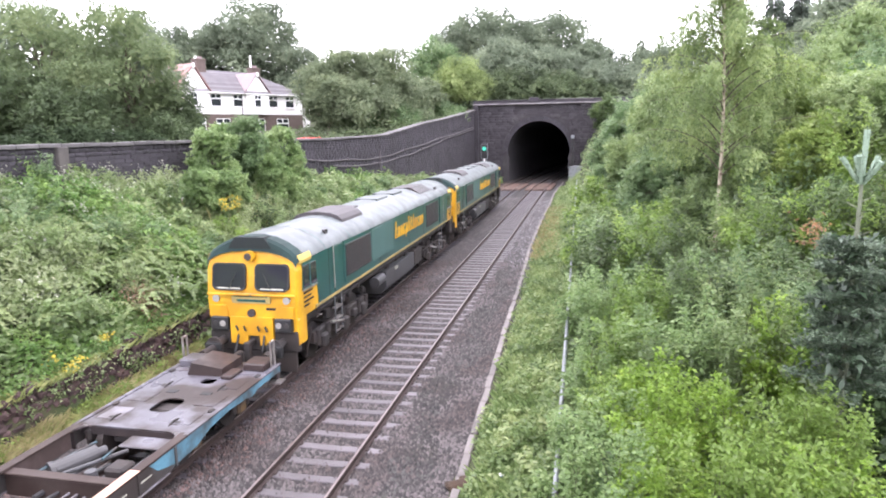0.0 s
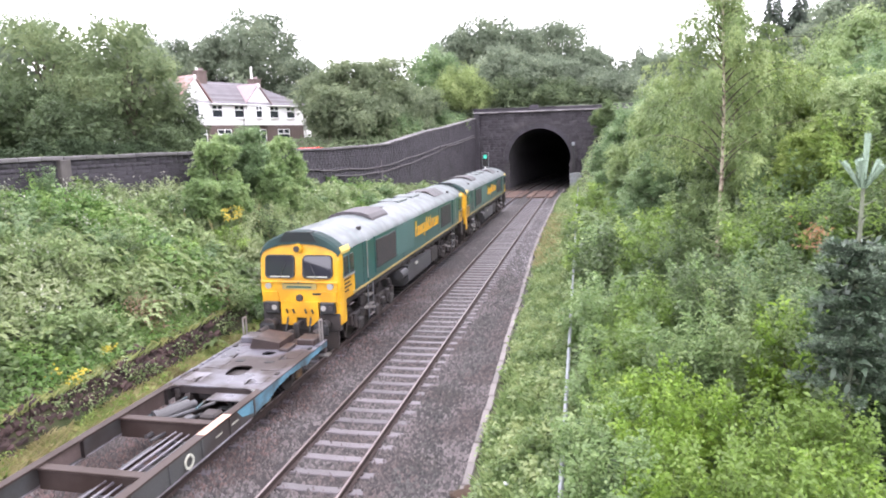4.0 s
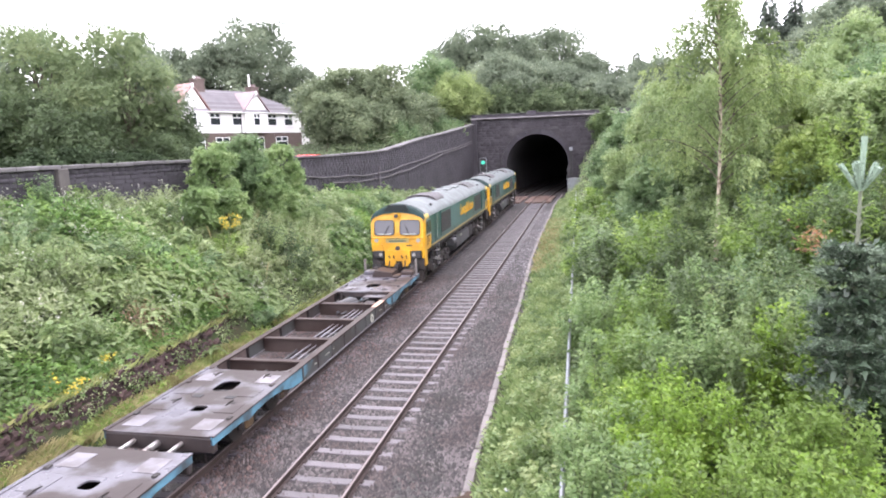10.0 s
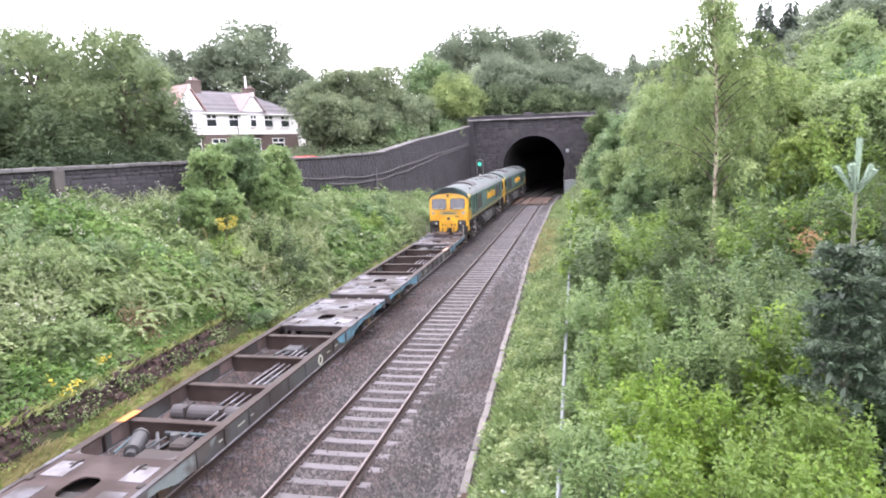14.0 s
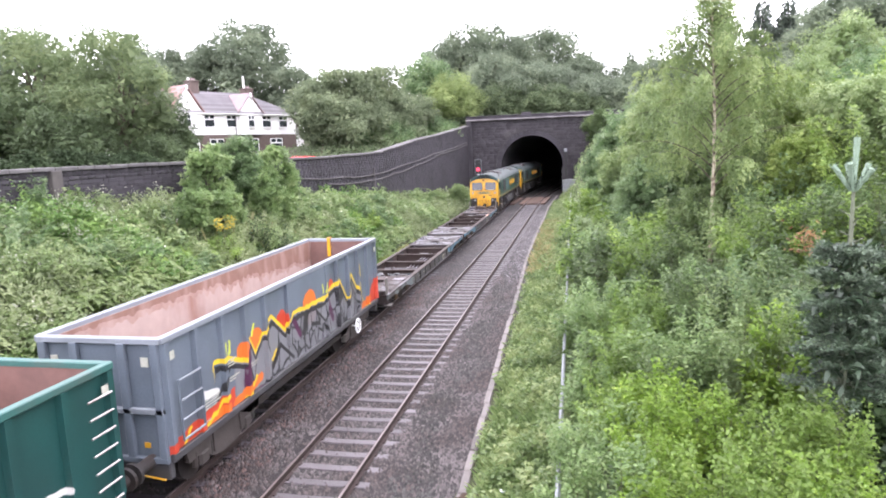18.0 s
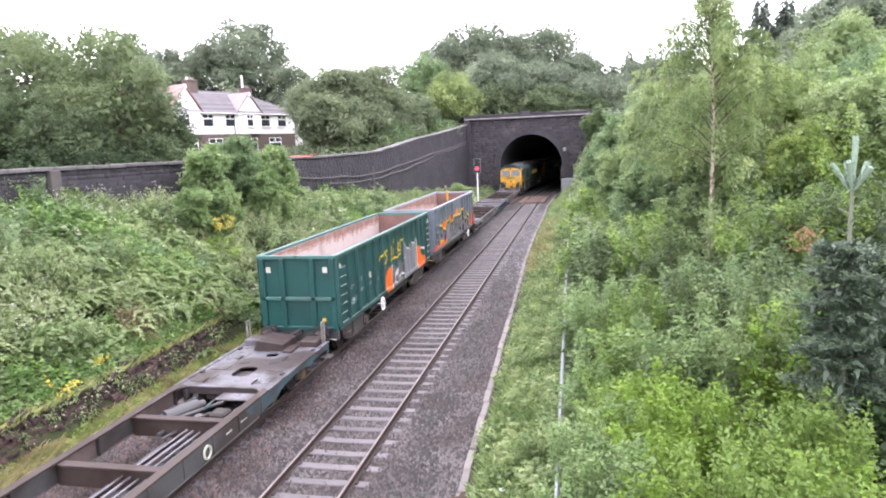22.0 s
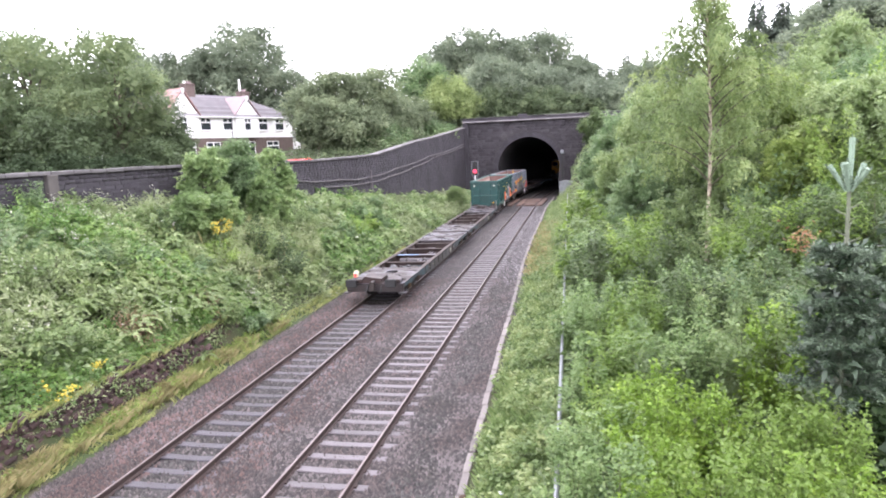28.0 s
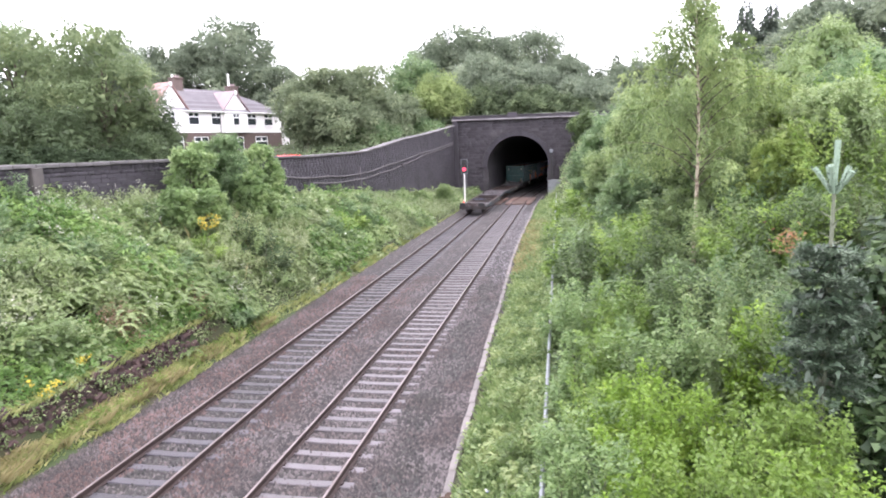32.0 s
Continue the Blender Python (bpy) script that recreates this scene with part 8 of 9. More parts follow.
def candle(a, b, r0, r1):
    """Upright shoot with its bristle of short needles."""
    a, b = Vector(a), Vector(b)
    ob = part("candle", pipes((a, b, r0 * 0.8, r1 * 0.9), seg=8), CANDLE, pine, "pale upright shoot")
    m = 150
    g = rng.random(m)
    ang = rng.uniform(0, 6.283, m)
    ring = np.stack([np.cos(ang), np.sin(ang), np.zeros(m)], -1)
    pos = np.array(a) + np.array(b - a) * g[:, None] + ring * (r0 + (r1 - r0) * g)[:, None] * 0.7
    q = new("bristle", quads_mesh("bristle", leaf_quads(pos, 0.055, width=0.16, out=ring * 0.8 + np.array((b - a).normalized()) * 1.6, droop=0), NEEDLE_PALE))
    q.parent = ob


for k in range(5):
    a = 6.283 * k / 5 + 0.35
    d = Vector((math.cos(a), math.sin(a), 0))
    candle(Vector((0, 0, PH - 0.5)) + d * 0.03, Vector((0, 0, PH - 0.5)) + d * rr.uniform(0.17, 0.25) + Vector((0, 0, rr.uniform(0.27, 0.38))), 0.024, 0.04)
candle((0, 0, PH - 0.5), (0.01, 0, PH + 0.2), 0.036, 0.044)

# shrubs on the right-hand bank


def spray_shrub(label, x, y, h, r, leaf, count, size, stems=26, group="bank shrubs", spread=1.0):
    """Shrub of many rising shoots, leafy along their upper length."""
    t = thing("shrub", label, "shrub", group, place=pose(x, y, float(ground_z(x, y)) - 0.05))
    r2 = random.Random(int(x * 211 + y * 37))
    shoots = []
    for i in range(stems):
        a, d = r2.uniform(0, 6.283), r * spread * 1.25 * math.sqrt(r2.random())
        shoots.append((d * math.cos(a), d * math.sin(a), h * r2.uniform(0.5, 1.08) * (1 - 0.22 * (d / r / 1.25) ** 2)))
    part("stem", trunk_bm(h * 0.8, 0.02, (0, 0), [(0.12 + 0.3 * r2.random(), np.array(v)) for v in shoots[:10]], r2), BARK, t)
    tips = np.array(shoots)
    k = rng.integers(0, len(tips), count)
    f = 0.22 + 0.8 * rng.random(count) ** 0.75
    bow = np.stack([tips[k, 0] * f ** 0.8, tips[k, 1] * f ** 0.8, tips[k, 2] * f], -1)
    p = bow + rng.normal(size=(count, 3)) * (0.055 + 0.12 * r * (1.1 - f))[:, None] * [1, 1, 0.8]
    p[:, 2] = np.maximum(p[:, 2], 0.08)
    way = unit(p - np.array([0, 0, h * 0.35]))
    ob = new("crown", quads_mesh("crown", leaf_quads(p, size, width=0.5, droop=0.25, up=0.55, out=way * 0.55, face=way * 0.55), leaf, 4 if y < 12.5 else 3))
    ob.parent = t
    return t


NAMES = {LEAF_BRIGHT: "bright green leafy shrub on the bank", LEAF_MID: "mid-green leafy shrub on the bank", LEAF_LIME: "yellow-green leafy shrub on the bank",
         LEAF_SHADE: "dark green leafy shrub on the bank", LEAF_BIRCH: "pale green birch scrub on the bank",
         LEAF_FRESH: "fresh mid-green leafy shrub on the bank"}
SHRUBS = [
    # x, y, height, radius, leaves
    (-0.09, 10.6, 1.65, 0.41, LEAF_FRESH),
    (0.49, 10.2, 1.87, 0.48, LEAF_FRESH),
    (1.09, 9.9, 2.08, 0.51, LEAF_LIME),
    (1.60, 9.8, 2.12, 0.47, LEAF_LIME),
    (2.14, 9.6, 2.02, 0.51, LEAF_LIME),
    (2.56, 9.2, 1.99, 0.49, LEAF_BRIGHT),
    (2.95, 8.9, 2.05, 0.44, LEAF_BRIGHT),
    (3.19, 8.6, 1.89, 0.35, LEAF_BRIGHT),
    (0.00, 8.9, 1.81, 0.38, LEAF_FRESH),
    (0.56, 8.6, 1.95, 0.44, LEAF_FRESH),
    (1.15, 8.4, 1.98, 0.44, LEAF_LIME),
    (1.72, 8.2, 1.91, 0.43, LEAF_BRIGHT),
    (2.19, 8.0, 1.83, 0.43, LEAF_BRIGHT),
    (2.62, 7.8, 1.90, 0.42, LEAF_BRIGHT),
    (2.97, 7.5, 1.90, 0.42, LEAF_LIME),
    (0.24, 13.4, 2.15, 0.52, LEAF_FRESH),
    (0.82, 13.8, 2.31, 0.53, LEAF_BRIGHT),
    (1.44, 13.2, 2.24, 0.57, LEAF_FRESH),
    (1.79, 12.3, 1.96, 0.48, LEAF_SHADE),
    (2.36, 12.3, 2.61, 0.54, LEAF_FRESH),
    (2.85, 12.0, 2.75, 0.53, LEAF_BIRCH),
    (3.30, 11.6, 2.43, 0.47, LEAF_LIME),
    (1.32, 11.2, 2.02, 0.44, LEAF_LIME),
    (0.60, 11.6, 1.96, 0.45, LEAF_BRIGHT),
    (0.10, 19.0, 2.07, 0.65, LEAF_FRESH),
    (0.82, 17.5, 2.64, 0.68, LEAF_FRESH),
    (1.51, 16.5, 2.34, 0.64, LEAF_BRIGHT),
    (2.23, 16.0, 2.66, 0.69, LEAF_FRESH),
    (2.83, 15.5, 2.71, 0.61, LEAF_SHADE),
    (3.36, 15.0, 2.89, 0.66, LEAF_BIRCH),
    (3.85, 14.5, 2.88, 0.64, LEAF_MID),
    # darker leaves behind the pine, their colour carrying the shadow there
    (4.30, 14.0, 2.61, 0.57, LEAF_SHADE),
    (4.31, 13.0, 2.12, 0.41, LEAF_MID),
    (0.27, 29.0, 2.01, 1.00, LEAF_BRIGHT),
    (1.21, 26.0, 2.92, 1.01, LEAF_FRESH),
    (2.17, 24.0, 3.05, 0.93, LEAF_BRIGHT),
    (2.87, 22.0, 2.51, 0.86, LEAF_SHADE),
    (4.80, 22.0, 2.86, 0.97, LEAF_BIRCH),
    (5.32, 20.5, 2.72, 0.91, LEAF_BRIGHT),
    (5.85, 19.5, 2.38, 0.87, LEAF_SHADE),
    (6.31, 19.0, 2.49, 0.77, LEAF_BRIGHT),
    (7.36, 20.0, 1.74, 1.10, LEAF_SHADE),
    (7.62, 19.0, 2.28, 1.05, LEAF_SHADE),
    (8.5, 22.6, 3.6, 1.25, LEAF_BRIGHT),
    (9.7, 23.2, 4.2, 1.35, LEAF_BIRCH),
    (10.6, 25.0, 4.6, 1.4, LEAF_BRIGHT),
]
for x, y, h, r, leaf in SHRUBS:
    spray_shrub(NAMES[leaf], x, y, h, r * 1.25, leaf, int(3800 + 500 * h), 0.044 + 0.004 * y, stems=24 if y < 14 else 34)
# lower growth between them
rr = random.Random(404)
y = 6.4
while y < 44:
    step = 1.35 + 0.022 * y
    x = (0.75 if y < 20 else 0.5) + rr.uniform(0, 0.5)
    while x < (3.9 + 0.1 * y if y < 12 else 3.0 + 0.17 * y):
        h = (1.0 if y < 23 else 2.2) * rr.uniform(0.6, 1.4) * (1 + 0.03 * x)
        near_pine = math.hypot(x - 3.5, y - 9.6) < 0.75
        birch_gap = abs(x - 4.5) < 0.9 and 21 < y < 25.6
        if not near_pine and not birch_gap:
            leaf = rr.choice((LEAF_MID, LEAF_SHADE, LEAF_FRESH) if y < 24 else (LEAF_MID, LEAF_BRIGHT, LEAF_BIRCH, LEAF_SHADE))
            spray_shrub(NAMES[leaf], x, y + rr.uniform(-0.4, 0.4), h, 0.6 * step, leaf, 1500, 0.08 + 0.0045 * y, stems=20)
        x += step * rr.uniform(0.85, 1.15)
    y += step * 0.95

# leafy shrubs that stand in for the young pine's dark lower boughs
for x, y, h, r, n in ((4.75, 10.8, 3.5, 1.05, 4600), (5.7, 11.4, 3.9, 1.2, 4200), (4.2, 10.2, 2.3, 0.75, 2600), (4.4, 9.2, 1.7, 0.7, 2200)):
    tree("dark_shrub", "dark glossy large-leaved shrub in place of the pine's lower boughs", "shrub", x, y, h, r, LEAF_GLOSSY, int(n * 0.7), 0.19, low=0.03, trunk_r=0.05, flat=0.3, boughs=18, round_=0.3, core=0, width=0.55, gap=0.5, droop=0.3)

# bushes before the wall and on the left bank
for x, y, h, r, leaf, cnt, sz, lab in (
        (-14.1, 27.0, 2.7, 0.7, LEAF_BIRCH, 3600, 0.1, "pale green bush among the undergrowth"),
        (-17.6, 17.0, 1.6, 1.0, LEAF_MID, 3400, 0.12, "green bush below the stone wall"),
        (-16.3, 15.6, 1.3, 0.8, LEAF_BIRCH, 3000, 0.11, "pale green bush among the undergrowth"), (-15.6, 18.6, 1.1, 0.7, LEAF_SHADE, 2400, 0.1, "dark green bush among the undergrowth")):
    t = spray_shrub(lab, x, y, h * 0.95, r * 1.1, leaf, int(cnt * 1.25), sz, stems=24, group="bushes on the left bank", spread=1.35)
    t.name = "bush"

for x, y, h, r, leaf, n, lab in (
        (-17.2, 28.3, 4.3, 1.5, LEAF_FRESH, 9000, "tall green bush overtopping the stone wall"), (-16.9, 31.0, 4.9, 1.6, LEAF_MID, 9000, "tall dark green bush overtopping the stone wall"),
        (-16.3, 33.6, 4.9, 1.5, LEAF_FRESH, 8000, "green bush overtopping the stone wall"), (-16.3, 25.6, 2.6, 1.1, LEAF_FRESH, 7000, "bright green bush below the stone wall"),
        (-15.7, 26.8, 2.9, 1.2, LEAF_FRESH, 8000, "bright green bush below the stone wall"), (-15.4, 30.4, 3.7, 0.95, LEAF_FRESH, 7000, "bright green bush below the stone wall"),
        (-15.4, 32.0, 2.6, 1.0, LEAF_FRESH, 6000, "pale green bush below the stone wall"), (-14.6, 33.5, 1.7, 1.0, LEAF_BIRCH, 5000, "pale green bush below the stone wall"),
        (-12.3, 66.5, 2.5, 1.2, LEAF_BIRCH, 4000, "bright green bush beside the signal"), (-13.6, 62.0, 1.6, 1.3, LEAF_BIRCH, 4000, "bright green bush below the stone wall"),
        (2.2, 84.5, 4.9, 2.5, LEAF_SHADE, 9000, "dark green bush beside the tunnel mouth")):
    tree("bush", lab, "bush", x, y, h, r, leaf, n, 0.11 if y < 50 else 0.16, low=0.02, trunk_r=0.04, group="bushes by the wall", flat=0.2, boughs=26, round_=0.27)

for x, y, h, r in ((-14.8, 26.2, 1.7, 0.8), (-14.3, 28.4, 1.9, 0.85), (-15.3, 28.4, 1.9, 0.8), (-14.2, 24.6, 1.3, 0.8), (-13.6, 30.4, 1.6, 0.8), (-14.3, 32.0, 1.5, 0.9)):
    t = spray_shrub("pale flowering weeds standing high on the bank", x, y, h, r, LEAF_PALE, 3600, 0.1, stems=34, group="bushes on the left bank", spread=1.2)
    t.name = "bush"

# dark bushes whose leaf colour also carries the shaded hollows in the growth
for x, y, h, r, leaf, n, lab in ((-13.9, 27.3, 2.5, 0.7, LEAF_WALL_SHADE, 2600, "dark green bush among the undergrowth"), (-13.0, 27.0, 2.1, 0.75, LEAF_WALL_SHADE, 2600, "dark green bush among the undergrowth"),
                                 (-13.5, 26.1, 1.2, 0.5, LEAF_PALE, 1500, "pale weeds before a dark bush"), (-12.5, 26.4, 1.0, 0.5, LEAF_BIRCH, 1500, "pale green low bush among the undergrowth"),
                                 (-12.2, 20.9, 0.8, 0.45, LEAF_BIRCH, 1400, "pale green low bush at the end of the low wall"), (-12.1, 21.9, 0.75, 0.45, LEAF_MID, 1400, "green low bush at the end of the low wall"), (-12.0, 23.0, 0.7, 0.45, LEAF_BIRCH, 1400, "pale green low bush at the end of the low wall")):
    t = spray_shrub(lab, x, y, h, r, leaf, n, 0.12, stems=24, group="bushes on the left bank", spread=1.2)
    t.name = "bush"

# ivy-like growth on the wall, and dark shrubs added behind it as shade under the trees
for y, h, r, leaf, lab in ((19.9, 1.9, 0.35, LEAF_MID, "green climber hanging over the stone wall"), (18.0, 1.3, 0.6, LEAF_BIRCH, "pale green bush below the stone wall"), (22.3, 1.35, 0.6, LEAF_BIRCH, "pale green bush below the stone wall"), (15.6, 1.4, 0.6, LEAF_MID, "green bush below the stone wall")):
    t = spray_shrub(lab, float(wall_x(y)) + 0.45, y, h, r, leaf, 3000, 0.11, stems=22, group="bushes on the left bank", spread=1.2)
    t.name = "bush"
for i in range(8):
    y = 15.0 + 2.1 * i
    tree("dark_shrub", "dark shrub behind the stone wall, standing in for shade under the trees", "shrub", float(wall_x(y)) - 2.5 - 0.3 * (i % 3), y, 1.5 + 0.25 * (i % 3), 1.35, LEAF_UNDERSHADE, 5200, 0.12, low=0.03, trunk_r=0.05, flat=0.3)

# low bushes scattered through the left bank
rr = random.Random(515)
for i in range(46):
    y = 10.5 + 38 * rr.random() ** 1.25
    w0 = float(wall_x(y))
    x = w0 + 0.8 + (-13.4 - w0 - 0.8) * rr.random()
    leaf, lab = rr.choice(((LEAF_MID, "green low bush among the undergrowth"), (LEAF_BIRCH, "pale green low bush among the undergrowth"), (LEAF_BIRCH, "pale green low bush among the undergrowth"), (LEAF_BRIGHT, "bright green low bush among the undergrowth")))
    t = spray_shrub(lab, x, y, rr.uniform(0.9, 1.55), rr.uniform(0.5, 0.85), leaf, 1900, 0.075 + 0.0022 * y, stems=18, group="bushes on the left bank", spread=1.2)
    t.name = "bush"

# undergrowth on the left bank


def hummock(x, y):
    return np.array([0.5 + 0.5 * noise.noise((a * 0.75, b * 0.6, 1.7)) + 0.35 * noise.noise((a * 2.1, b * 1.8, 4.1)) for a, b in zip(x, y)])


def bank_points(n, y0, y1, power, margin=0.0):
    y = y0 + (y1 - y0) * rng.random(n) ** power
    u = rng.random(n)
    edge = np.interp(y, [0, 10, 21.5, 24, 60, 88], [-12.45, -12.55, -12.55, -11.75, -11.35, -11.0]) - margin
    x = edge + (wall_x(y) - edge + 0.2) * u
    return x, y


cx, cy = bank_points(1500, -4, 86, 1.25)
order = np.argsort(cy)
cx, cy = cx[order], cy[order]
edge_x = np.interp(cy, [0, 10, 21.5, 24, 60, 88], [-12.4, -12.5, -12.5, -11.6, -11.2, -10.9])
fade = np.clip((edge_x - cx) / 0.9, 0.3, 1)
ch = (0.15 + 1.3 * np.clip(hummock(cx, cy), 0, 1.1)) * fade
ch += 0.45 * np.clip(1 - (cx - wall_x(cy)) / 2.6, 0, 1) * np.clip((28 - cy) / 4, 0, 1)
cr = rng.uniform(0.4, 0.8, len(cx)) * (0.7 + 0.3 * fade) * (1 + cy * 0.006)
BEDS = {"bramble": [], "nettle": [], "willowherb": []}
for a, bb, hh, r0 in zip(cx, cy, ch, cr):
    drift = noise.noise((a * 0.3, bb * 0.22, 21.0)) + 0.35 * noise.noise((a * 0.9, bb * 0.7, 5.5))
    bed = "nettle" if drift > 0.12 and bb < 50 else "willowherb" if drift < (-0.2 if bb < 45 else -0.02) else "bramble"
    m = int(np.interp(bb, [8, 25, 60, 86], [210, 170, 100, 70]))
    th = rng.uniform(0, 6.283, m)
    el = np.arcsin(rng.random(m) ** 0.8)
    sh = np.stack([np.cos(el) * np.cos(th), np.cos(el) * np.sin(th), np.sin(el)], -1)
    k = rng.uniform(0.72, 1.05, (m, 1))
    tall = rng.uniform(0.75, 1.25) * {"nettle": 1.1, "willowherb": 1.05, "bramble": 0.95}[bed]
    px, py = a + sh[:, 0] * r0 * k[:, 0], bb + sh[:, 1] * r0 * k[:, 0]
    pz = ground_z(px, py) - 0.05 + sh[:, 2] * hh * k[:, 0] * tall
    ok = px < np.interp(py, [0, 10, 21.5, 24, 60, 88], [-12.25, -12.35, -12.35, -11.5, -11.15, -10.9])
    size, wide, up = {"nettle": (0.125, 0.5, 0.8), "willowherb": (0.16, 0.26, 0.4), "bramble": (0.12, 0.75, 0.6)}[bed]
    BEDS[bed].append(leaf_quads(np.stack([px, py, pz], -1)[ok], (size + 0.0026 * bb) * rng.uniform(0.8, 1.25), width=wide, up=up, out=sh[ok] * 0.6 + [0, 0, 0.3 if bed == "willowherb" else 0], face=sh[ok] * 0.9))
x, y = bank_points(30000, 8, 86, 1.3)
z = ground_z(x, y) + rng.random(len(x)) * 0.3
BEDS["bramble"].append(leaf_quads(np.stack([x, y, z], -1), 0.17, width=0.6, up=0.9))
x, y = rng.uniform(-13.8, -12.3, 11000), rng.uniform(8, 22.5, 11000)
z = ground_z(x, y) + rng.random(len(x)) * 0.3 + 0.05
BEDS["nettle"].append(leaf_quads(np.stack([x, y, z], -1), 0.12, width=0.55, up=0.8))
for nm, mat, lab in (("bramble", BRAMBLE, "dense leafy brambles and weeds on the bank"), ("nettle", NETTLE, "fresh green nettles in drifts on the bank"), ("willowherb", WILLOWHERB, "grey-green narrow-leaved weeds on the bank")):
    tagged(new(nm + "_bed", quads_mesh(nm + "_bed", np.concatenate(BEDS[nm]), mat, 3)), lab, "undergrowth", kind="stuff")

# pale blossom over the growth below the wall
x, y = bank_points(15000, 11, 27, 1.0)
near = np.clip(1 - (x - wall_x(y)) / 3.4, 0, 1)
tuft = np.array([noise.noise((a * 0.9, b * 0.8, 12.0)) for a, b in zip(x, y)])
keep = tuft + rng.normal(size=len(x)) * 0.1 > 0.44 - 0.38 * near
x, y, near = x[keep], y[keep], near[keep]
z = ground_z(x, y) + 0.45 + 0.4 * near + rng.random(len(x)) * 0.45
me = quads_mesh("pale_blossom", leaf_quads(np.stack([x, y, z], -1), 0.075, width=0.6, up=0.7), BLOSSOM)
tagged(new("pale_blossom", me), "whitish flower heads over the bank growth", "flowers", kind="stuff")

# ferns with arching fronds
fx, fy = bank_points(480, 9.5, 55, 1.2, 0.3)
fx, fy = np.concatenate([fx, rng.normal(-14.6, 0.9, 130)]), np.concatenate([fy, rng.normal(20.5, 2.6, 130)])
Q = []
for cx, cy in zip(fx, fy):
    if noise.noise((cx * 0.22, cy * 0.2, 8.0)) < -0.08 and not 16 < cy < 25:
        continue
    cz = float(ground_z(cx, cy)) + 0.25
    L = rng.uniform(0.6, 1.0)
    for k in range(9):
        a = k * 0.7 + rng.uniform(-0.3, 0.3)
        d = np.array([math.cos(a), math.sin(a), 0])
        s = np.array([-d[1], d[0], 0])
        up = rng.uniform(0.55, 0.95)
        prev = None
        for j in range(9):
            f = j / 8
            c = np.array([cx, cy, cz]) + d * L * f * 0.9 + np.array([0, 0, L * (up * f * 1.5 - 1.15 * f * f)])
            w = L * 0.20 * (1 - f) ** 0.8 + 0.01
            if prev is not None:
                pc, pw = prev
                m = (pc + c) / 2
                for sg in (-1, 1):
                    Q.append([pc, m + s * sg * pw * 0.6 + d * 0.02, m + s * sg * pw + d * 0.10 * L - np.array([0, 0, 0.035]), c])
            prev = (c, w)
ob = new("fern_bed", quads_mesh("fern_bed", np.array(Q), FERN))
tagged(ob, "arching green ferns crowding the bank", "ferns", kind="stuff")


def blades(x, y, z, length, width, lean=0.5):
    n = len(x)
    a = rng.uniform(0, 6.283, n)
    d = np.stack([np.cos(a), np.sin(a), np.zeros(n)], -1)
    s = np.stack([-d[:, 1], d[:, 0], np.zeros(n)], -1)
    L = (length * rng.uniform(0.5, 1.3, n))[:, None]
    p = np.stack([x, y, z], -1)
    mid = p + d * L * lean * 0.35 + [0, 0, 1] * L * 0.6
    tip = p + d * L * lean + [0, 0, 1] * L * 0.92
    w = s * width
    return np.stack([p - w, p + w, mid + w * 0.7, tip], 1)


# grass along the foot of the left bank
n = 26000
y = 8 + 62 * rng.random(n) ** 1.9
e = np.interp(y, [8, 12, 15, 19, 23, 31, 60, 88], [-11.35, -11.35, -11.1, -11.2, -11.35, -11.25, -11.1, -10.9])
x = e - rng.random(n) ** 1.2 * np.interp(y, [8, 14, 20, 26, 40, 88], [0.95, 1.0, 1.05, 1.0, 0.6, 0.4])
z = np.where(x > -11.5, -0.3, -0.12)
tuft = np.array([noise.noise((a * 1.1, b * 0.7, 3.0)) for a, b in zip(x, y)])
keep = tuft + rng.normal(size=n) * 0.12 > np.where(y < 24, -0.1, -0.2)
x, y, z = x[keep], y[keep], z[keep]
me = quads_mesh("verge_grass", blades(x, y, z, 0.26, 0.010, 0.7), GRASS)
tagged(new("verge_grass", me), "rough green grass beside the ballast", "grass", kind="stuff")
n = 15000
y = 8 + 17 * rng.random(n) ** 1.5
x = -11.4 - rng.random(n) * 0.8
tuft = np.array([noise.noise((a * 1.4, b * 0.8, 7.0)) for a, b in zip(x, y)])
keep = tuft + rng.normal(size=n) * 0.15 > 0.16
x, y = x[keep], y[keep]
n = len(x)
me = quads_mesh("dry_grass", blades(x, y, np.full(n, -0.2), 0.36, 0.009, 0.8), DRY)
tagged(new("dry_grass", me), "straw-yellow dry grass along the low wall", "grass", kind="stuff")

# right-hand verge between edging and fence
n = 80000
y = 8 + 70 * rng.random(n) ** 1.8
k = np.interp(y, KY, KX)
f1 = np.interp(y, [5, 10, 18, 30, 45, 80], [-0.2, -0.2, -0.3, -0.4, -0.55, -0.9])
x = k + 0.3 + (f1 - k - 0.2) * rng.random(n) ** 0.8
clump = np.array([noise.noise((a * 1.3, b * 1.0, 5.0)) + 0.5 * noise.noise((a * 3.3, b * 2.6, 9.0)) for a, b in zip(x, y)])
tall = np.clip(0.8 + 1.2 * clump, 0.3, 1.7)
p = np.stack([x - np.where(tall > 1.0, 0.2, 0), y, ground_z(x, y) + rng.random(n) * tall * (0.12 + 0.42 * np.clip((x - k) / 1.3, 0, 1))], -1)
me = quads_mesh("verge_weeds", leaf_quads(p, 0.11, width=0.6, up=0.8), VERGE, 3)
tagged(new("verge_weeds", me), "low green weeds between concrete edging and fence", "weeds", kind="stuff")
n = 22000
y = 8 + 70 * rng.random(n) ** 1.6
k = np.interp(y, KY, KX)
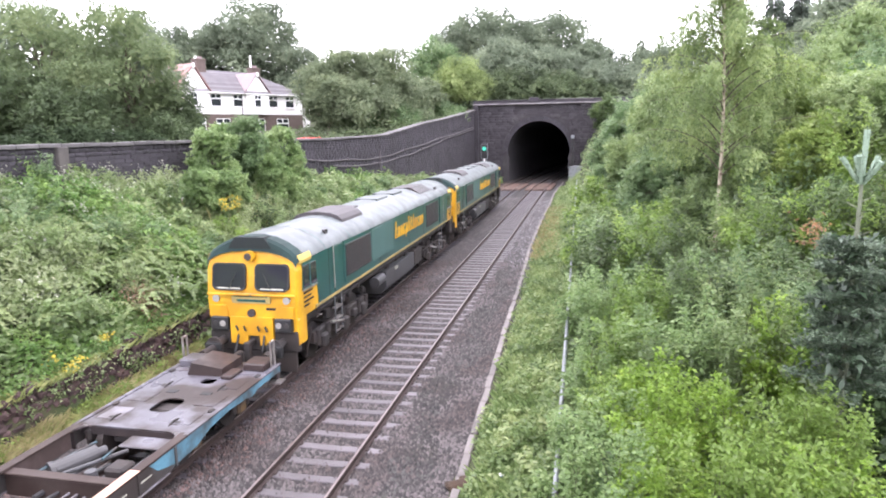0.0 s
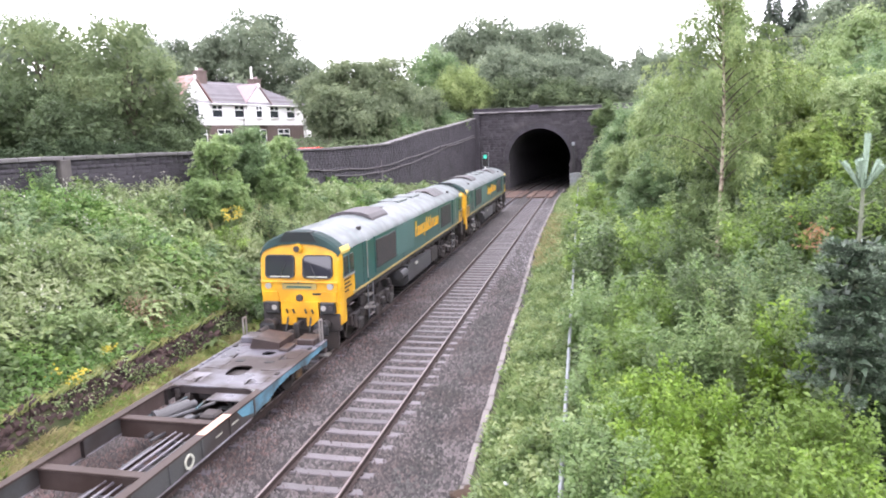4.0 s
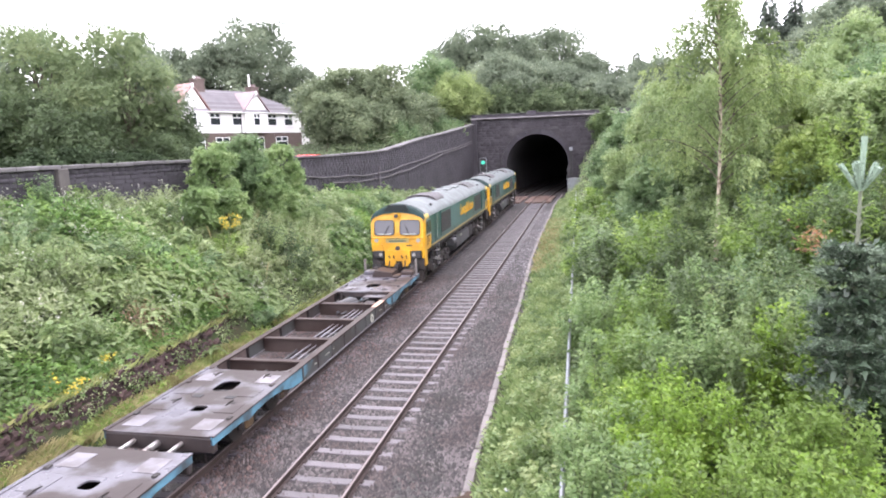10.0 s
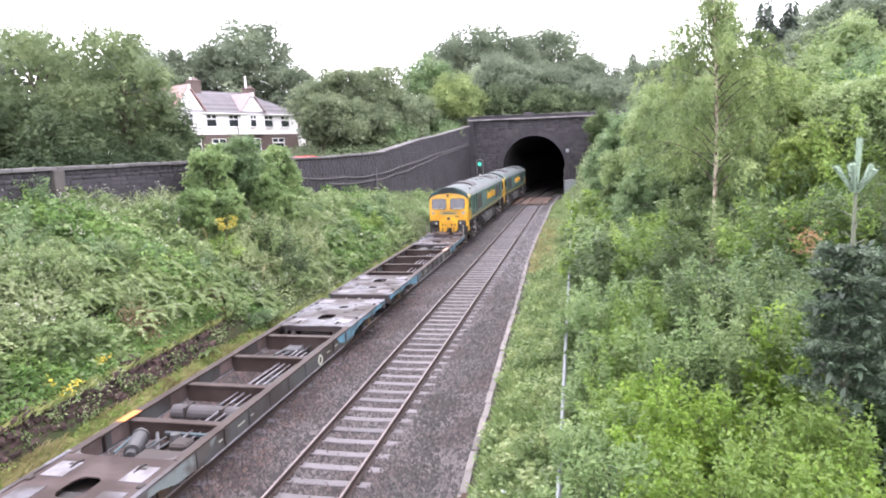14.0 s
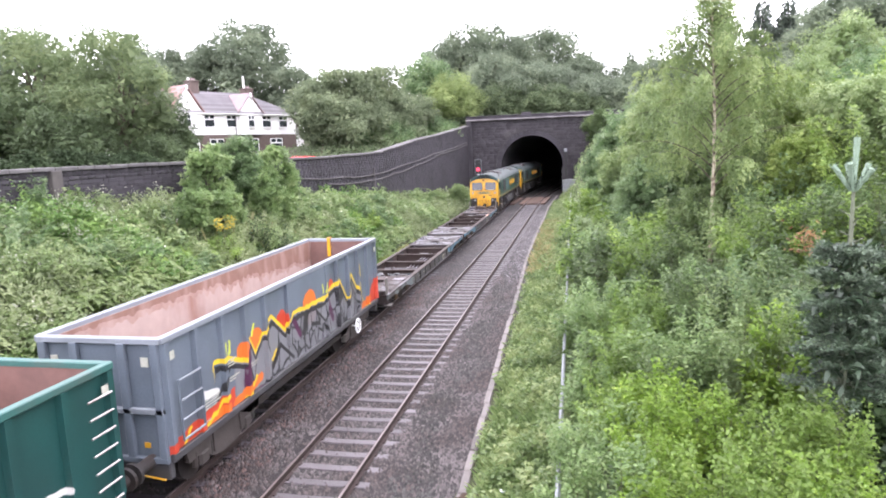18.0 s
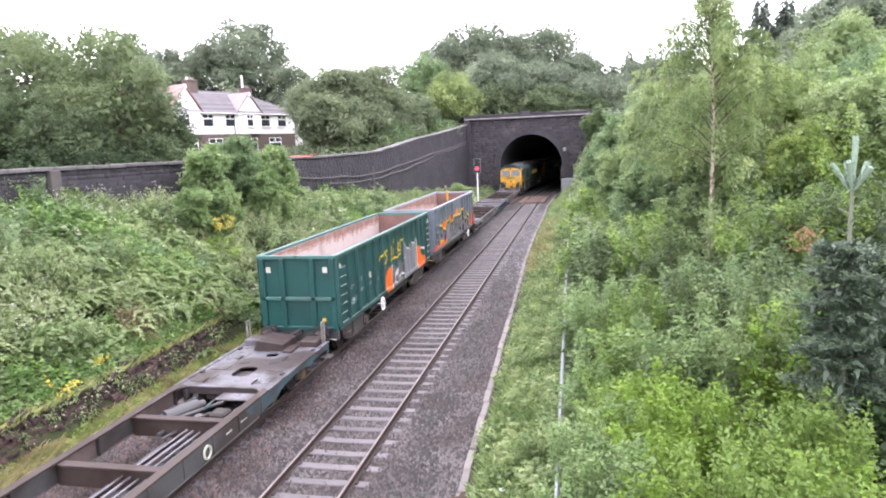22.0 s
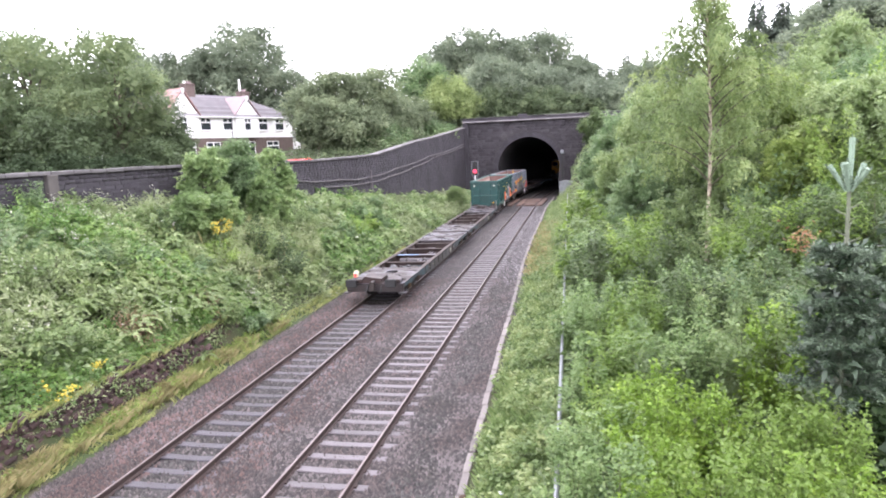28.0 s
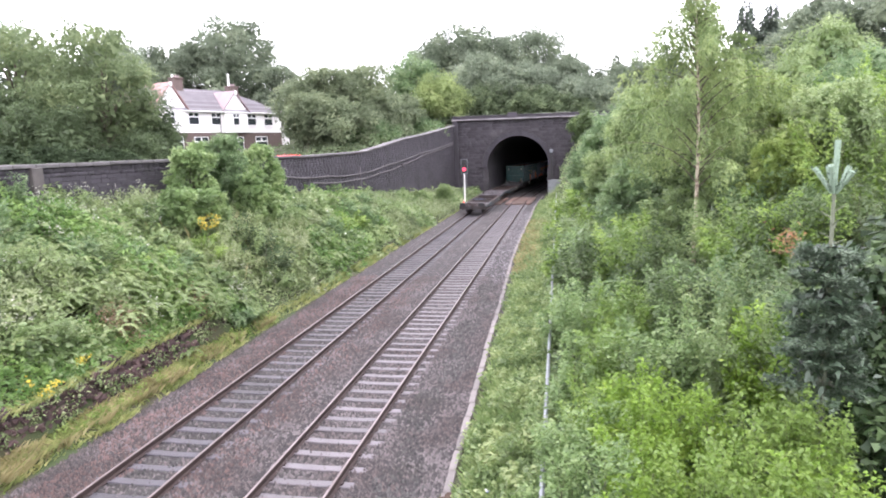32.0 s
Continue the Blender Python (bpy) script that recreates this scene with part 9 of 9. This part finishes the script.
f1 = np.interp(y, [5, 10, 18, 30, 45, 80], [-0.2, -0.2, -0.3, -0.4, -0.55, -0.9])
x = k + 0.28 + (f1 - k - 0.2) * rng.random(n)
me = quads_mesh("verge_grass", blades(x, y, ground_z(x, y) - 0.02, 0.3, 0.008, 0.7), VERGE)
tagged(new("verge_grass", me), "long pale-green grass beside the fence", "grass", kind="stuff")
n = 2800
y = rng.uniform(33, 56, n)
x = np.interp(y, KY, KX) + 0.3 + rng.random(n) * 1.2
me = quads_mesh("dry_grass", blades(x, y, ground_z(x, y), 0.4, 0.014, 0.6), DRY)
tagged(new("dry_grass", me), "faded yellowish grass on the far verge", "grass", kind="stuff")

# ground cover under the shrubs
n = 26000
y = -6 + 72 * rng.random(n) ** 1.4
x = rng.uniform(-0.3, 1, n) + rng.random(n) ** 1.5 * (4 + 0.12 * y)
p = np.stack([x, y, ground_z(x, y) + rng.random(n) ** 0.6 * 0.75], -1)
me = quads_mesh("shrub_layer", leaf_quads(p, 0.13, width=0.5, up=0.8), LEAF_MID)
tagged(new("shrub_layer", me), "dense green ground cover under the shrubs", "undergrowth", kind="stuff")
n = 30000
y = rng.uniform(24, 86, n)
x = rng.uniform(0, 1, n) * 14 - 0.6
p = np.stack([x, y, ground_z(x, y) + rng.random(n) ** 0.6 * 1.3], -1)
me = quads_mesh("far_bank_cover", leaf_quads(p, 0.26, width=0.5, up=0.8), BRAMBLE, 3)
tagged(new("far_bank_cover", me), "green undergrowth covering the far bank", "undergrowth", kind="stuff")
n = 26000
y = rng.uniform(89.5, 125, n)
x = rng.uniform(-30, 25, n)
p = np.stack([x, y, ground_z(x, y) + rng.random(n) ** 0.6 * 1.2], -1)
me = quads_mesh("hill_cover", leaf_quads(p, 0.42, width=0.55, up=0.8), LEAF_FAR_HAZE, 3)
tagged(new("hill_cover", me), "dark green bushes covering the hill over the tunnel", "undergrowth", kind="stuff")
n = 26000
y = rng.uniform(14, 90, n)
x = wall_x(y) - 1.2 - rng.random(n) ** 1.3 * 30
keep = ~((x < -29.5) & (x > -50) & (y > 50) & (y < 80)) & ~((x > -25) & (y > 43) & (y < 55))
x, y = x[keep], y[keep]
p = np.stack([x, y, ground_z(x, y) + rng.random(len(x)) ** 0.6 * 1.1], -1)
me = quads_mesh("lane_hedge", leaf_quads(p, 0.3, width=0.5, up=0.8), LEAF_DARK, 3)
tagged(new("lane_hedge", me), "dark green hedges and shrubs behind the wall", "hedge", kind="stuff")


# yellow ragwort and other flowers
FLOWER = bpy.data.meshes.new("flower")
bm = bmesh.new()
bmesh.ops.create_cone(bm, cap_ends=True, segments=6, radius1=0.031, radius2=0.017, depth=0.022)
bm.to_mesh(FLOWER)
bm.free()
FLOWER.materials.append(PETAL_YELLOW)


def ragwort(x, y, z, h, heads, spread):
    t = thing("ragwort", "yellow-flowering ragwort on the bank", "wild flower", "ragwort plants", place=pose(x, y, z))
    r2 = random.Random(int(x * 50 + y * 9))
    tips = []
    for i in range(heads):
        a, d = r2.uniform(0, 6.283), spread * math.sqrt(r2.random())
        tip = Vector((d * math.cos(a), d * math.sin(a), h * r2.uniform(0.75, 1.1)))
        bm = bmesh.new()
        tube(bm, (tip.x * 0.3, tip.y * 0.3, 0), tip, 0.008, 0.005, seg=4, caps=False)
        part("stem", bm, LEAF_MID, t)
        tips.append(tip)
    for tip in tips:
        for k in range(7):
            c = tip + Vector((r2.uniform(-0.11, 0.11), r2.uniform(-0.11, 0.11), r2.uniform(-0.07, 0.06)))
            shared("flower", FLOWER, t, Matrix.Translation(c) @ Euler((r2.uniform(-0.5, 0.5), r2.uniform(-0.5, 0.5), 0)).to_matrix().to_4x4())


ragwort(-12.45, 13.3, 0.55, 0.5, 12, 0.36)
ragwort(-12.75, 13.0, 0.62, 0.6, 6, 0.22)
ragwort(-12.6, 14.7, 0.7, 0.55, 5, 0.22)
ragwort(-15.0, 25.4, 2.5, 1.25, 14, 0.45)
ragwort(-15.1, 26.3, 2.6, 1.2, 7, 0.3)
n = 50
x, y = bank_points(n, 11, 42, 1.0, 1.0)
p = np.stack([x, y, ground_z(x, y) + 0.3 + hummock(x, y) * 0.75], -1)
Q = np.concatenate([leaf_quads(p + rng.normal(size=p.shape) * 0.06, 0.09, width=0.8, up=1.5) for _ in range(3)])
tagged(new("white_blossom", quads_mesh("white_blossom", Q, PETAL_WHITE)), "scattered off-white blossom among the undergrowth", "wild flowers", kind="stuff")
n = 1500
cx = np.array([[-12.9, 16.8], [-13.1, 17.3], [-12.7, 20.5]])[rng.integers(0, 3, n)]
p = np.concatenate([cx + rng.normal(size=(n, 2)) * 0.28, np.zeros((n, 1))], 1)
p[:, 2] = ground_z(p[:, 0], p[:, 1]) + rng.random(n) * 0.7
tagged(new("dead_fern", quads_mesh("dead_fern", leaf_quads(p, 0.12, width=0.3), RUST_LEAF)), "rust-brown dead fern above the low wall", "ferns", kind="stuff")


n = 90
p = np.array([4.1, 13.4, 4.6]) + rng.normal(size=(n, 3)) * [0.16, 0.14, 0.12]
p = np.concatenate([p, np.array([4.15, 13.3, 4.4]) + rng.normal(size=(n // 2, 3)) * [0.12, 0.12, 0.1]])
tagged(new("reddish_leaves", quads_mesh("reddish_leaves", leaf_quads(p, 0.08, width=0.5), RED_LEAF)), "reddish turned leaves on a bank shrub", "leaves", kind="stuff")

# litter, soil and blossom by the near end of the edging
mound = thing("soil_heap", "small heap of brown soil beside the concrete edging", "soil", place=pose(-1.85, 11.35, -0.2))
bm = bmesh.new()
bmesh.ops.create_icosphere(bm, subdivisions=3, radius=0.5)
for v in bm.verts:
    k = 1 + 0.3 * noise.noise(v.co * 3.0) + 0.12 * noise.noise(v.co * 9.0)
    v.co = Vector((v.co.x * k * 1.3, v.co.y * k * 0.6, max(v.co.z, -0.1) * k * 0.5))
part("earth", bm, surface("crumbly_soil", (0.05, 0.03, 0.018), (0.026, 0.017, 0.011), rough=0.95, scale=4, fine=24, bump=0.8), mound)
wrapper = thing("crisp_packet", "crumpled blue and white plastic packet on the soil", "litter", place=pose(-1.42, 11.2, 0.2, 35, 12, 30))
for nm, y0, mat in (("blue_half", 0.0, surface("blue_plastic", (0.03, 0.05, 0.32), (0.02, 0.03, 0.2), rough=0.25, scale=6, fine=40, bump=0.3)), ("white_half", 0.09, WHITE)):
    bm = bmesh.new()
    bmesh.ops.create_grid(bm, x_segments=6, y_segments=4, size=0.5)
    for v in bm.verts:
        v.co = Vector((v.co.x * 0.10, v.co.y * 0.06 + y0 * 0.6, 0.02 * noise.noise(v.co * 6.0 + Vector((0, y0, 0)))))
    bmesh.ops.solidify(bm, geom=bm.faces[:], thickness=0.006)
    part(nm, bm, mat, wrapper)
p = np.array([[-0.75, 11.9, 0.35], [-0.85, 12.1, 0.33]])
Q = np.concatenate([leaf_quads(p + rng.normal(size=p.shape) * 0.05, 0.09, width=0.8, up=1.5) for _ in range(4)])
tagged(new("bindweed_flowers", quads_mesh("bindweed_flowers", Q, PETAL_WHITE)), "white bindweed flowers among weeds by the fence", "wild flowers", kind="stuff")

# leafy weeds at the foot of the low wall
n = 5200
spots = np.stack([rng.uniform(-12.1, -11.45, 46), rng.uniform(9, 27, 46)], -1)[rng.integers(0, 46, n)]
p = np.concatenate([spots + rng.normal(size=(n, 2)) * 0.14, np.zeros((n, 1))], 1)
p[:, 2] = -0.2 + rng.random(n) ** 1.5 * 0.42
tagged(new("wall_foot_weeds", quads_mesh("wall_foot_weeds", leaf_quads(p, 0.08, width=0.5, up=0.8), LEAF_BRIGHT)), "bright green leafy weeds at the foot of the low wall", "weeds", kind="stuff")
n = 1100
y = rng.uniform(8.8, 21.5, n)
x = np.interp(y, [8, 13, 16, 21.6], [-12.3, -12.35, -12.25, -12.45]) + rng.uniform(-0.2, 0.12, n)
tagged(new("wall_top_grass", quads_mesh("wall_top_grass", blades(x, y, np.full(n, 0.78), 0.24, 0.009, 1.0), GRASS)), "faded grass hanging over the low wall", "grass", kind="stuff")

# brown seeding stalks on the bank
n = 170
x, y = rng.normal(-15.0, 0.9, n), rng.normal(27.5, 1.3, n)
tagged(new("seed_stalks", quads_mesh("seed_stalks", blades(x, y, ground_z(x, y) + 0.3, 0.85, 0.011, 0.25), DRY)), "brown seeding stalks among the undergrowth", "weeds", kind="stuff")

# growth trailing over the low wall
n = 1000
spots = np.stack([rng.uniform(8.8, 21.6, 20), rng.uniform(0.25, 0.95, 20)], -1)[rng.integers(0, 20, n)]
y = spots[:, 0] + rng.normal(size=n) * 0.22
z = spots[:, 1] + rng.normal(size=n) * 0.14
x = np.interp(y, [8, 13, 16, 21.6], [-12.02, -12.07, -11.97, -12.17]) - 0.08 * z + rng.uniform(-0.06, 0.08, n)
tagged(new("trailing_weeds", quads_mesh("trailing_weeds", leaf_quads(np.stack([x, y, z], -1), 0.085, width=0.55, up=0.5, droop=0.4), BRAMBLE)), "green weeds trailing over the low wall", "weeds", kind="stuff")


# ---------------------------------------------------------------- movement
DISTANCE = [(0, 15.58), (1, 15.95), (2, 16.58), (3, 17.43), (4, 18.45), (5, 19.62), (6, 20.99), (7, 22.65), (8, 24.6), (9, 26.9), (10, 29.55),
            (11, 32.4), (12, 35.55), (13, 38.95), (14, 42.6), (15, 46.55), (16, 50.8), (17, 55.3), (18, 60.3), (19, 65.6), (20, 71.15), (21, 77.0),
            (22, 83.1), (23, 89.5), (24, 96.2), (25, 103.0), (26, 110.4), (27, 118.3), (28, 126.8), (29, 135.3), (30, 144.0), (31, 152.8), (32, 161.8)]


def on_track(s, half):
    """Pose of a vehicle whose bogies stand half before and behind s."""
    x0, y0, _ = line_at(s - half)
    x1, y1, _ = line_at(s + half)
    return pose((x0 + x1) / 2, (y0 + y1) / 2, 0, 0, 0, -math.degrees(math.atan2(x1 - x0, y1 - y0)))


def motions():
    for ob, back in TRAIN:
        walk(ob, [(t, on_track(s + back, 5.5)) for t, s in DISTANCE])
    # the signal goes back to red behind the engines
    walk(shutter, [(0, pose(0, 0, 4.0)), (15.4, pose(0, 0, 4.0)), (15.6, pose(0, 0, 4.6)), (32, pose(0, 0, 4.6))])


motions()
